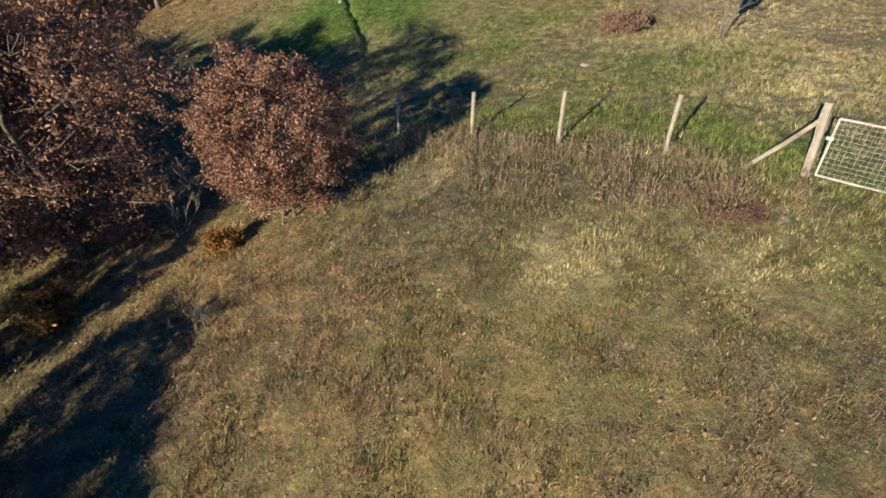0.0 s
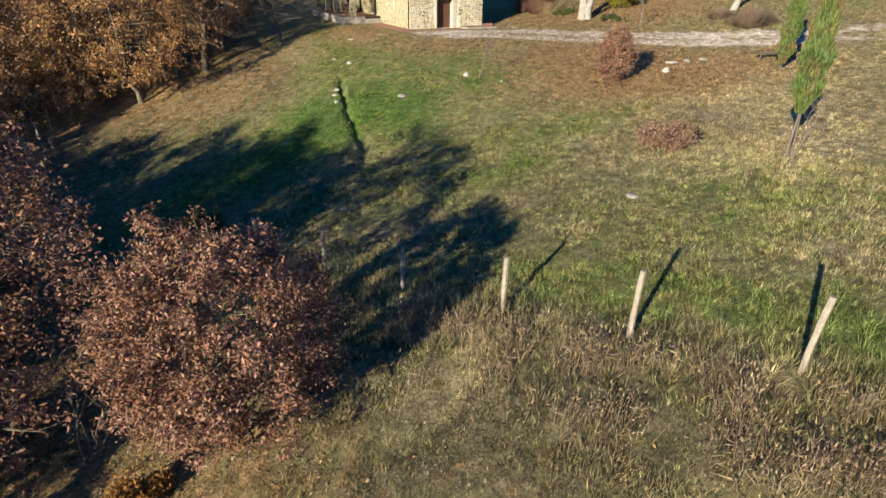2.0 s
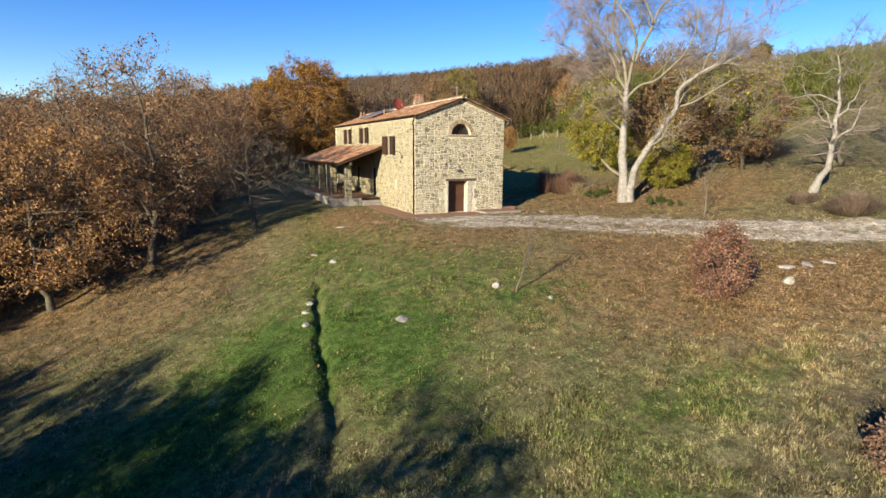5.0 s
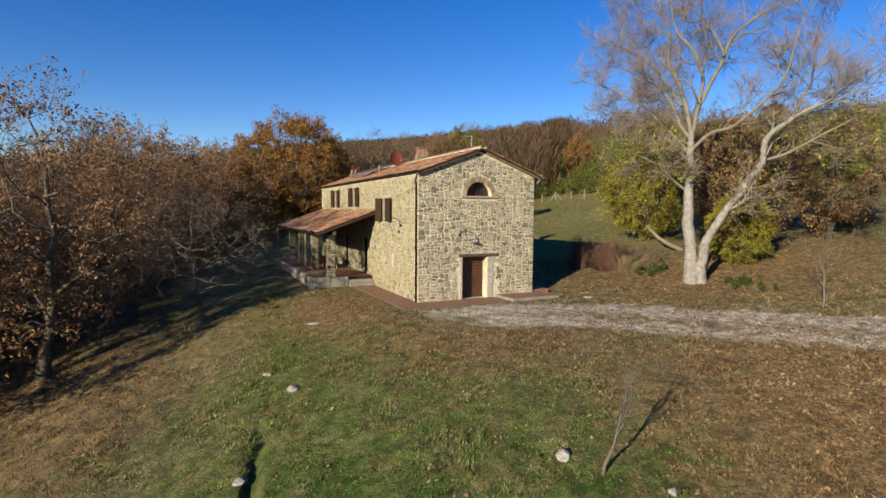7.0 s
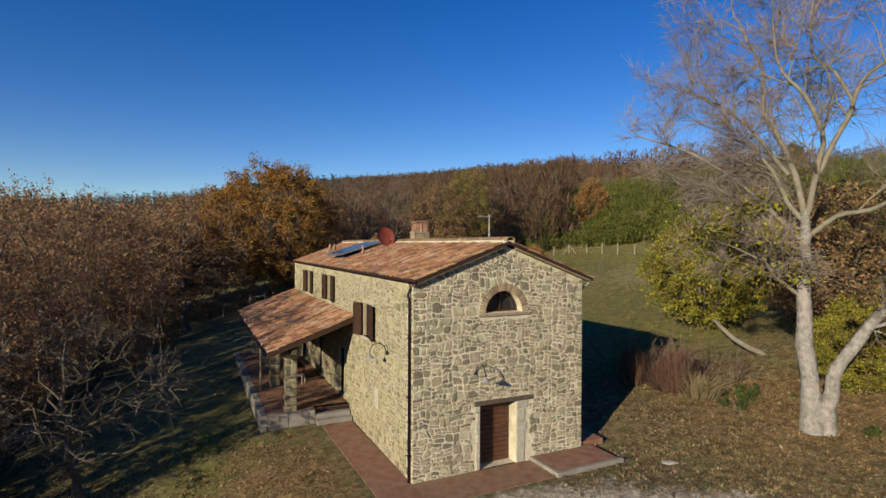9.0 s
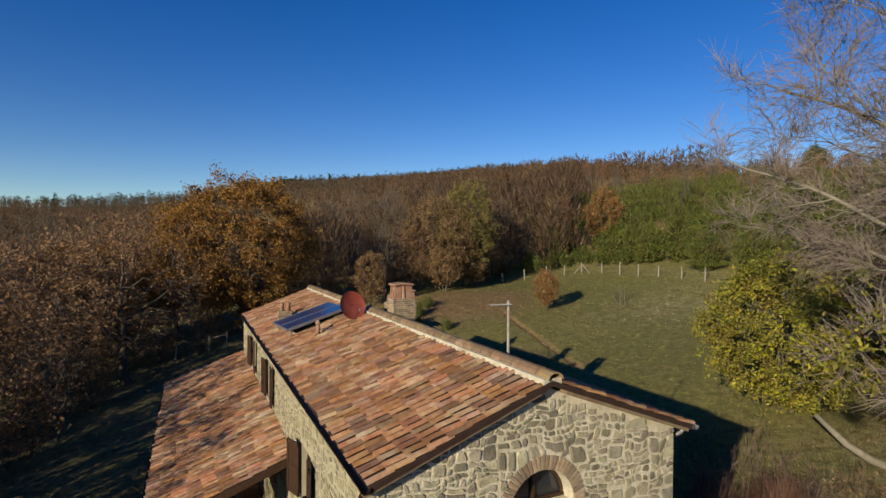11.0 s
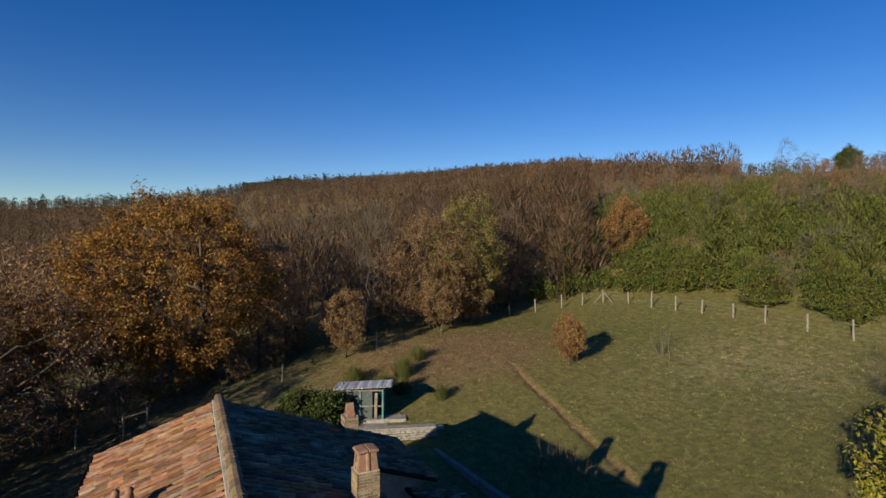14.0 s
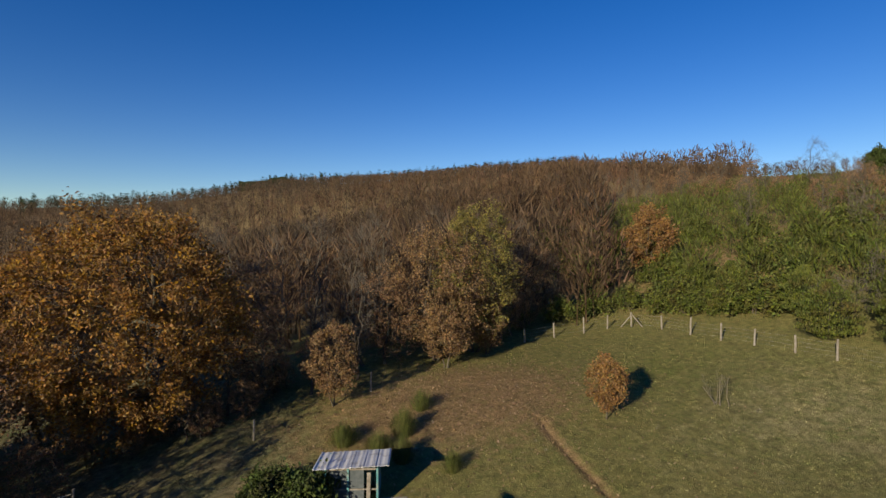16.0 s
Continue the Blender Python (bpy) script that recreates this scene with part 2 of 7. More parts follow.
ALU = material("brushed_aluminium", (0.55, 0.56, 0.57), (0.70, 0.71, 0.72), 6, 0.35, 0, metal=0.8)
CLAY = material("red_clay_pot", (0.34, 0.170, 0.100), (0.46, 0.275, 0.175), 8, 0.9, 0.3, 40, (0.42, 0.34, 0.24), 3)
PLASTER = material("interior_plaster", (0.45, 0.42, 0.36), (0.55, 0.52, 0.45), 2, 0.95, 0.1)
GLASS, gn, gl_ = nodes_of("window_glass")
gn["Principled BSDF"].inputs["Base Color"].default_value = (0.02, 0.022, 0.025, 1)
gn["Principled BSDF"].inputs["Roughness"].default_value = 0.05
ROCK = material("pale_rock", (0.384, 0.360, 0.304), (0.544, 0.520, 0.464), 7, 0.95, 0.7, 14, (0.240, 0.224, 0.160), 4, distance=0.03)
BARK = material("grey_brown_bark", (0.085, 0.065, 0.046), (0.17, 0.135, 0.10), 12, 0.95, 0.8, 25, (0.20, 0.20, 0.12), 2, distance=0.03)
PALE_BARK = material("pale_poplar_bark", (0.30, 0.280, 0.240), (0.47, 0.445, 0.395), 5, 0.95, 0.9, 14, (0.18, 0.165, 0.125), 2.2, distance=0.05)
LIMB = material("tan_limb_bark", (0.20, 0.182, 0.132), (0.34, 0.310, 0.235), 4, 0.95, 0.5, 20, (0.17, 0.155, 0.095), 2.0)
TWIG_TAN = material("tan_twigs", (0.21, 0.168, 0.140), (0.32, 0.262, 0.222), 5, 0.95, 0)
TWIG = material("grey_twigs", (0.125, 0.106, 0.080), (0.205, 0.178, 0.136), 5, 0.95, 0)


def foliage(name, a, b, third, spread=0.55, tint=False):
    return material(name, a, b, 1.1, 0.8, 0, third=third, third_scale=0.7, vary="piece", spread=spread, through_light=0.35, tint=tint)


LEAF_RED = foliage("russet_oak_leaf", (0.25, 0.128, 0.076), (0.43, 0.250, 0.165), (0.18, 0.085, 0.050), 0.6)
LEAF_BROWN = foliage("brown_oak_leaf", (0.31, 0.175, 0.085), (0.49, 0.300, 0.150), (0.26, 0.175, 0.100), 0.45)
LEAF_GOLD = foliage("golden_oak_leaf", (0.33, 0.165, 0.040), (0.48, 0.270, 0.058), (0.25, 0.120, 0.044), 0.5)
LEAF_ORANGE = foliage("orange_leaf", (0.33, 0.180, 0.062), (0.47, 0.275, 0.100), (0.25, 0.14, 0.055))
LEAF_LIME = foliage("yellow_green_leaf", (0.26, 0.275, 0.036), (0.46, 0.400, 0.056), (0.24, 0.165, 0.045))
LEAF_GREEN = foliage("green_leaf", (0.055, 0.095, 0.020), (0.125, 0.165, 0.036), (0.09, 0.09, 0.03))
LEAF_CYPRESS = foliage("cypress_green", (0.098, 0.163, 0.042), (0.169, 0.227, 0.065), (0.260, 0.169, 0.078))
CYPRESS_BROWN = foliage("cypress_brown", (0.20, 0.150, 0.060), (0.28, 0.225, 0.085), (0.120, 0.150, 0.045))
LEAF_OLIVE = foliage("olive_brown_leaf", (0.26, 0.210, 0.060), (0.40, 0.330, 0.085), (0.24, 0.27, 0.055))
LEAF_DUN = foliage("dun_leaf", (0.29, 0.175, 0.080), (0.44, 0.280, 0.130), (0.22, 0.16, 0.07))
LEAF_SCRUB = foliage("scrub_green", (0.090, 0.130, 0.024), (0.215, 0.235, 0.046), (0.165, 0.120, 0.040))
FOREST = foliage("bare_wood_haze", (0.150, 0.106, 0.066), (0.210, 0.148, 0.092), (0.130, 0.088, 0.054), 0.5, True)
FOREST_RED = foliage("russet_wood", (0.19, 0.108, 0.062), (0.27, 0.160, 0.090), (0.15, 0.090, 0.055), 0.45)
PINE = foliage("dark_pine", (0.025, 0.045, 0.015), (0.05, 0.075, 0.024), (0.03, 0.04, 0.015), 0.4)
LEAF_RUST = foliage("rust_oak_leaf", (0.40, 0.220, 0.085), (0.56, 0.335, 0.135), (0.30, 0.175, 0.080), 0.45)
LEAF_PINK = foliage("dry_pinkish_leaf", (0.25, 0.152, 0.096), (0.38, 0.255, 0.170), (0.19, 0.120, 0.075), 0.4)
STALK = foliage("dead_stalk", (0.21, 0.150, 0.105), (0.35, 0.265, 0.185), (0.16, 0.115, 0.085), 0.5)


# ---- mesh helpers ----
class Shape:
    """Gathers vertices and faces of one mesh."""

    def __init__(self):
        self.v, self.f = [], []

    def add(self, verts, faces):
        k = len(self.v)
        self.v.extend(tuple(p) for p in verts)
        self.f.extend(tuple(i + k for i in f) for f in faces)
        return self

    def box(self, x0, x1, y0, y1, z0, z1, m=None):
        p = [(x0, y0, z0), (x1, y0, z0), (x1, y1, z0), (x0, y1, z0), (x0, y0, z1), (x1, y0, z1), (x1, y1, z1), (x0, y1, z1)]
        if m:
            p = [m @ Vector(q) for q in p]
        return self.add(p, [(3, 2, 1, 0), (4, 5, 6, 7), (0, 1, 5, 4), (1, 2, 6, 5), (2, 3, 7, 6), (3, 0, 4, 7)])

    def worn_box(self, x0, x1, y0, y1, z0, z1, e=0.01, m=None):
        """A box with chamfered edges."""
        v, f = [], []
        cs = [(x, y, z) for z in (z0, z1) for y in (y0, y1) for x in (x0, x1)]
        idx = {}
        for c, (x, y, z) in enumerate(cs):
            sx, sy, sz = (e if x == x0 else -e), (e if y == y0 else -e), (e if z == z0 else -e)
            for a, p in (("x", (x, y + sy, z + sz)), ("y", (x + sx, y, z + sz)), ("z", (x + sx, y + sy, z))):
                idx[c, a] = len(v)
                v.append(p)
        for a, quads in (("x", ((0, 4, 6, 2), (1, 3, 7, 5))), ("y", ((0, 1, 5, 4), (2, 6, 7, 3))), ("z", ((0, 2, 3, 1), (4, 5, 7, 6)))):
            for q in quads:
                f.append(tuple(idx[c, a] for c in q))
        for a, b, pairs in (("y", "z", ((0, 1), (2, 3), (4, 5), (6, 7))), ("x", "z", ((0, 2), (1, 3), (4, 6), (5, 7))), ("x", "y", ((0, 4), (1, 5), (2, 6), (3, 7)))):
            for p, q in pairs:
                f.append((idx[p, a], idx[q, a], idx[q, b], idx[p, b]))
        for c in range(8):
            f.append((idx[c, "x"], idx[c, "y"], idx[c, "z"]))
        if m:
            v = [m @ Vector(q) for q in v]
        return self.add(v, f)

    def tube(self, points, radii, sides=6, caps=True):
        pts = [Vector(p) for p in points]
        k = len(self.v)
        n = len(pts)
        side = None
        for i, p in enumerate(pts):
            d = (pts[min(i + 1, n - 1)] - pts[max(i - 1, 0)]).normalized()
            if side is None:
                side = d.orthogonal().normalized()
            side = (side - d * side.dot(d)).normalized()
            up = d.cross(side)
            r = radii[i] if isinstance(radii, (list, tuple)) else radii
            for s in range(sides):
                a = 2 * math.pi * s / sides
                self.v.append(tuple(p + (side * math.cos(a) + up * math.sin(a)) * r))
        for i in range(n - 1):
            for s in range(sides):
                a, b = k + i * sides + s, k + i * sides + (s + 1) % sides
                self.f.append((a, b, b + sides, a + sides))
        if caps:
            self.f.append(tuple(k + s for s in reversed(range(sides))))
            self.f.append(tuple(k + (n - 1) * sides + s for s in range(sides)))
        return self

    def mesh(self, name, mat, smooth=False, flip=True):
        me = bpy.data.meshes.new(name)
        me.from_pydata(self.v, [], self.f)
        if flip:
            bm = bmesh.new()
            bm.from_mesh(me)
            bmesh.ops.recalc_face_normals(bm, faces=bm.faces)
            bm.to_mesh(me)
            bm.free()
        me.materials.append(mat)
        if smooth:
            me.polygons.foreach_set("use_smooth", [True] * len(me.polygons))
        me.update()
        return me


def mesh_of(name, verts, faces, mat, smooth=False):
    """A mesh from arrays."""
    me = bpy.data.meshes.new(name)
    me.from_pydata(verts.tolist() if hasattr(verts, "tolist") else verts, [], faces.tolist() if hasattr(faces, "tolist") else faces)
    me.materials.append(mat)
    if smooth:
        me.polygons.foreach_set("use_smooth", [True] * len(me.polygons))
    me.update()
    return me


def thing(name, x=0, y=0, z=0, turn=0, label="", category="", group="", kind=""):
    ob = new(name)
    ob.empty_display_size = 0.1
    ob.matrix_basis = pose(x, y, z, 0, 0, turn)
    return tagged(ob, label, category, group, kind)


def part(name, shape, mat, parent, label="", smooth=False, kind="", m=None, flip=True):
    """One mesh object under a thing or a part; shape: a Shape or a ready mesh."""
    me = shape.mesh(name, mat, smooth, flip) if isinstance(shape, Shape) else shape
    ob = new(name, me)
    ob.parent = parent
    if m:
        ob.matrix_basis = m
    return tagged(ob, label, kind=kind)


def solo(name, shape, mat, label, category, group="", kind="", m=None, smooth=False):
    ob = new(name, shape.mesh(name, mat, smooth) if isinstance(shape, Shape) else shape)
    if m:
        ob.matrix_basis = m
    return tagged(ob, label, category, group, kind)


# ---- the ground ----
SWELLS = [
    [-0.41, -0.49, -0.25, -0.57, -0.43, 0.1, 0.03, -0.0, -0.0],
    [-0.63, 0.22, 0.29, -1.28, -0.9, -0.0, 0.06, -0.06, -0.03],
    [0.66, 1.54, -0.5, 0.2, 1.31, 0.67, 0.53, -0.12, -0.04],
    [0.42, 0.37, -0.67, 0.87, 0.07, -0.23, 0.38, 0.1, 0.6],
    [0.02, -0.04, -0.27, -0.2, -0.51, 0.13, -0.49, 0.07, 1.18],
    [-0.0, -0.0, 0.02, 0.24, 0.68, 0.5, -0.58, 0.42, 0.01],
    [0.0, 0.0, 0.03, 0.1, 0.12, -0.47, -0.82, -0.05, -0.91],
    [0.0, 0.0, 0.0, 0.01, -0.0, -0.05, 0.11, -0.02, -0.55],
]
LEVEL, EASTWARD, NORTHWARD = -1.306, 0.1324, 0.0403
EAST_STEP, SPREAD = 12.0, 10.0


def softplus(v):
    return np.logaddexp(0, v)


def bell(v, width):
    return np.exp(-0.5 * (v / width) ** 2)


def step(v, a, b):
    k = np.clip((v - a) / (b - a), 0, 1)
    return k * k * (3 - 2 * k)


def near_line(x, y, points):
    """Distance to a line through points."""
    best = np.full(np.shape(x), 1e9)
    for (ax, ay), (bx, by) in zip(points, points[1:]):
        dx, dy = bx - ax, by - ay
        k = np.clip(((x - ax) * dx + (y - ay) * dy) / (dx * dx + dy * dy), 0, 1)
        best = np.minimum(best, np.hypot(x - ax - k * dx, y - ay - k * dy))
    return best


DITCH = [(-7.9, -6.4), (-8.3, -8.4), (-9.2, -12.6), (-9.8, -17.0), (-11.1, -20.6)]
FURROW = [(24.2, 33.6), (23.6, 31.6), (22.7, 26.5), (21.4, 21.4), (19.5, 15.0)]
TRACK = [(1.0, -3.0), (5.2, -5.4), (9.6, -9.4), (14.5, -14.6), (22.0, -21.0), (34.0, -30.0), (60.0, -48.0)]
RUTS = ([(2.5, -2.6), (6.4, -4.6), (9.6, -7.8), (15.3, -13.9), (22.6, -20.2), (34.6, -29.2)], [(1.5, -4.6), (4.6, -6.9), (8.4, -10.5), (13.6, -15.5), (21.4, -21.9), (33.4, -30.8)])


def ground(x, y):
    """The height of the land at x, y."""
    x, y = np.asarray(x, float), np.asarray(y, float)
    z = LEVEL + EASTWARD * np.clip(x, -60, 70) + NORTHWARD * np.clip(y, -60, 70)
    for i, row in enumerate(SWELLS):
        for j, h in enumerate(row):
            z = z + h * np.exp(-((x - (-32 + 12 * i)) ** 2 + (y - (-50 + 12 * j)) ** 2) / (2 * SPREAD ** 2))
    z = z + 0.155 * 6 * (softplus((x - 36) / 6) - softplus((x - 150) / 6))
    r = np.hypot(x - 5, y - 8)
    az = np.degrees(np.arctan2(x - 5, y - 8))
    skyline = np.interp(az, [-180, -60, -13, -5, 0, 5, 9, 22, 30, 40, 46, 52, 60, 80, 180], [4, 3, 3.5, 4.1, 4.7, 5.6, 6.4, 7.2, 8.0, 8.5, 7.9, 7.4, 6.5, 4.5, 4])
    far = np.clip((r - 100) / 550, 0, 1) ** 1.3
    z = z * (1 - far) + (4 + 650 * np.tan(np.radians(skyline))) * far - 0.1 * softplus((r - 680) / 20) * 20
    z = np.where(r > 1200, np.minimum(z, 20), z)
    z = z - 0.30 * bell(near_line(x + 0.05 * np.sin(y * 1.9) + 0.04 * np.sin(y * 5.1), y, DITCH), 0.13 + 0.05 * step(-y, 9, 18)) * step(np.abs(y + 13.5), 8, 4)
    z = z - 0.15 * bell(near_line(x, y, FURROW), 0.15)
    k = step(np.maximum(np.abs(x - 2.6) - 4.4, np.abs(y - 9.5) - 11.0), 3.5, 0.0)
    z = z * (1 - k) + (-0.02 + 0.015 * (y > 12) * (y - 12)) * k
    return z


def height(x, y):
    return float(ground(np.array([x]), np.array([y]))[0])


def cover(x, y):
    """Weights of green grass, fallen leaves and gravel."""
    def blob(cx, cy, rx, ry, turn=0.0):
        c, s = math.cos(radians(turn)), math.sin(radians(turn))
        u, v = (x - cx) * c + (y - cy) * s, -(x - cx) * s + (y - cy) * c
        return np.exp(-((u / rx) ** 2 + (v / ry) ** 2))
    green = 1.1 * blob(-12.4, -13.2, 6.0, 2.6, 25) + 0.9 * blob(-16.5, -15.3, 4.5, 2.2, 10) + 0.85 * blob(-7.3, -14.5, 1.9, 4.5) + 0.7 * blob(-4.0, -12.5, 4.5, 2.5) + 0.62 * blob(0.8, -15.1, 3.6, 1.6) + 0.6 * blob(0.5, -22.4, 4.5, 1.3)
    green = green + 0.6 * blob(-6.7, -24.9, 3.2, 1.4) + 0.85 * np.exp(-(near_line(x, y, [(-6.2, -41.0), (-7.0, -37.5), (-10.2, -32.6)]) / 1.1) ** 2) + 0.5 * blob(-2, -33, 5, 3) + 0.45 * blob(-6, -44.5, 4, 4) + 0.55 * blob(-5.5, -5, 4, 4) + 0.40 * blob(0, -9, 6, 2)
    green = green + 0.36 * step(x, 8, 14) * step(y, 2, 9) + 0.5 * blob(35, 36, 6, 3) + 0.4 * blob(14.6, -2.8, 2.0, 1.0) + 0.85 * blob(-5.7, 2.5, 1.3, 9.0, -6) + 0.4 * blob(6.0, -5.3, 2.2, 0.8, -40) + 0.36 * step(-x, -3, 3) * step(-y, 1, 5) * step(y, -27, -22) + 0.3 * blob(-6, -31, 8, 4)
    leaves = 1.0 * blob(17.0, -3.5, 10, 6.0, -25) + 0.7 * blob(9, -19.5, 7, 3.2) + 0.45 * blob(-18, 3.5, 8, 6) + 0.15 * blob(-16.6, -5.0, 5.5, 3.5) + 0.2 * blob(-10.5, 2.5, 3.5, 6) + 1.0 * blob(20, 38, 9, 5.5)
    leaves = leaves + 0.65 * blob(-21.5, -31, 4, 11, 25) + 0.5 * blob(-1, -5.5, 4, 3.0) + 0.45 * blob(1.5, -7.4, 4, 2) + 0.7 * step(np.hypot(x - 5, y - 8), 45, 70) + 0.7 * step(-x, 16, 24) * step(y, -2, 4) + 0.25 * step(x, -2, 3) * step(-y, 17, 20) * step(y, -46, -40)
    leaves = leaves + 0.16 * step(-x, 8.5, 13) * step(y, -9, -3) * step(-y, -24, -14) + 0.95 * blob(-3.5, 1.5, 2.6, 4.5) + 0.8 * blob(6.5, -13.5, 7, 4.5) + 0.3 * blob(2, -17, 6, 3) + 0.18 * blob(-14, -4, 5, 4)
    leaves = leaves + 0.75 * np.exp(-(near_line(x, y, FURROW) / 0.4) ** 2) + 0.35 * blob(24, 38, 6, 4)
    rut = np.maximum(np.exp(-(near_line(x, y, RUTS[0]) / 0.75) ** 2), np.exp(-(near_line(x, y, RUTS[1]) / 0.6) ** 2) * 0.85)
    gravel = (0.46 * np.exp(-(near_line(x, y, TRACK) / 2.2) ** 2) + 0.78 * rut) * (1 - 0.6 * step(x, 16, 24)) + 0.5 * blob(2.5, -2.7, 3.5, 0.8)
    turf = 0.6 * step(x, 8, 15) * step(y, 1, 8) * (1 - 0.5 * blob(38, 24, 8, 10)) + 0.45 * blob(-6.5, 9, 3.5, 9) + 0.5 * blob(-17, -42.5, 7, 4.5)
    return np.clip(np.stack([green, leaves, gravel, turf], -1), 0, 1)


def tone(x, y):
    """Weights of bleached straw and of lush green."""
    def blob(cx, cy, rx, ry):
        return np.exp(-(((x - cx) / rx) ** 2 + ((y - cy) / ry) ** 2))
    straw = 0.6 * blob(-12.7, -39.9, 2.2, 1.5) + 0.55 * blob(-13.9, -39.6, 1.8, 0.9) + 0.7 * blob(-13.9, -34.4, 1.7, 1.4) + 0.45 * blob(-10.5, -42.5, 1.8, 1.4) + 0.30 * np.exp(-(near_line(x, y, [(-15.5, -27.0), (-11.6, -33.9), (-8.4, -39.0)]) / 0.9) ** 2) + 0.35 * blob(-2.5, -37, 3.5, 3.0) + 0.5 * blob(3, -29, 6, 5) + 0.35 * blob(8, -23, 7, 4) + 0.2 * blob(6, -13, 7, 4) + 0.35 * blob(-12, 1, 5, 4) + 0.3 * blob(-16.5, -4.5, 6, 4)
    lush = 1.0 * blob(-10.8, -11.8, 2.4, 3.2) + 0.9 * blob(-14.5, -15.2, 4.5, 2.6) + 0.75 * blob(-7.0, -14.5, 2.0, 5.0) + 0.55 * blob(-1, -14.5, 5, 2) + 0.35 * blob(-6, -25, 4, 2) + 0.3 * blob(0.5, -22.4, 4, 1.5) + 0.5 * blob(-7.2, -38.5, 1.5, 3.0) + 0.4 * blob(-5.5, -1, 1.5, 9)
    straw = straw + 0.24 * step(x, -7, -1) * step(-y, 18, 23) * step(y, -46, -38)
    dull = 0.95 * step(-y, 31, 40) * step(-x, 7, 12) + 0.15 * step(-y, 22, 30) + 0.6 * blob(1.5, -25.5, 4.5, 3.0) + 1.0 * step(-x, 8.5, 12) * step(y, -10, -4) - 0.9 * blob(-12.7, -39.9, 2.2, 1.6) - 0.6 * blob(-10.5, -42.5, 2.0, 1.6)
    lawn = 0.62 * blob(38.5, 23.5, 5.0, 6.5) + 0.35 * blob(30, 27, 7, 4)
    return np.clip(np.stack([straw + lawn, lush, dull, np.ones_like(straw)], -1), 0, 1)


def lines(*spans):
    out = []
    for a, b, s in spans:
        out.extend(np.arange(a, b, s).tolist())
    return np.array(out)


gx = lines((-1600, -400, 60), (-400, -160, 16), (-160, -60, 5), (-60, -28, 1.3), (-28, -14, 0.5), (-14, -11.5, 0.22), (-11.5, -7.5, 0.09), (-7.5, 19, 0.5), (19, 24.6, 0.16), (24.6, 26, 0.5), (26, 50, 0.9), (50, 160, 4), (160, 640, 12), (640, 1601, 60))
gy = lines((-1600, -200, 60), (-200, -60, 7), (-60, -50, 1.3), (-50, -21, 0.5), (-21, -6, 0.22), (-6, 40, 0.5), (40, 60, 0.9), (60, 170, 4), (170, 700, 12), (700, 1601, 60))
X, Y = np.meshgrid(gx, gy)
Z = ground(X, Y) + (0.05 - 0.04 * step(X, 7, 10) * step(Y, 0, 4)) * np.sin(X * 2.1 + 1.3 * np.sin(Y * 1.7)) * np.sin(Y * 1.9 + X * 0.7) * step(np.maximum(np.abs(X - 2.6) - 4.4, np.abs(Y - 9.5) - 11.0), 1.5, 4)
nx, ny = len(gx), len(gy)
ids = np.arange(nx * ny).reshape(ny, nx)
quads = np.stack([ids[:-1, :-1], ids[:-1, 1:], ids[1:, 1:], ids[1:, :-1]], -1).reshape(-1, 4)
land = mesh_of("ground", np.stack([X, Y, Z], -1).reshape(-1, 3), quads, MEADOW, True)


def paint_cover(me, x, y):
    att = me.color_attributes.new("cover", "FLOAT_COLOR", "POINT")
    att.data.foreach_set("color", cover(x, y).ravel())
    att = me.color_attributes.new("tone", "FLOAT_COLOR", "POINT")
    att.data.foreach_set("color", tone(x, y).ravel())


paint_cover(land, X.ravel(), Y.ravel())
solo("ground", land, MEADOW, "rolling autumn meadow of dry and green grass with fallen leaves", "ground", kind="structure")

# ---- the house ----
RIDGE_X, RIDGE_Z, SLOPE = 3.3, 7.42, 0.364
WIDTH, LENGTH, EAVE = 6.5, 20.3, 6.1
HOUSE_TURN = -0.8
house = thing("house", 0, 0, 0, HOUSE_TURN, label="two-storey rubble stone farmhouse with a tiled gable roof", category="house")


def wall_shape(outer, holes, thick, place):
    """A wall from outlines in its own plane; place maps (u, v, depth) to the world."""
    bm = bmesh.new()
    s = Shape()
    loops = [outer, *holes]
    edges = []
    for loop in loops:
        vs = [bm.verts.new((u, v, 0)) for u, v in loop]
        edges += [bm.edges.new((vs[i], vs[(i + 1) % len(vs)])) for i in range(len(vs))]
    bmesh.ops.triangle_fill(bm, use_beauty=True, edges=edges)
    bm.verts.index_update()
    pts = [v.co.copy() for v in bm.verts]
    tris = [tuple(v.index for v in f.verts) for f in bm.faces]
    bm.free()
    n = len(pts)
    verts = [place(p.x, p.y, 0) for p in pts] + [place(p.x, p.y, thick) for p in pts]
    faces = tris + [tuple(i + n for i in reversed(t)) for t in tris]
    k = 0
    for loop in loops:
        m = len(loop)
        faces += [(k + i, k + (i + 1) % m, n + k + (i + 1) % m, n + k + i) for i in range(m)]
        k += m
    return s.add(verts, faces)


def rect(u0, u1, v0, v1):
    return [(u0, v0), (u1, v0), (u1, v1), (u0, v1)]


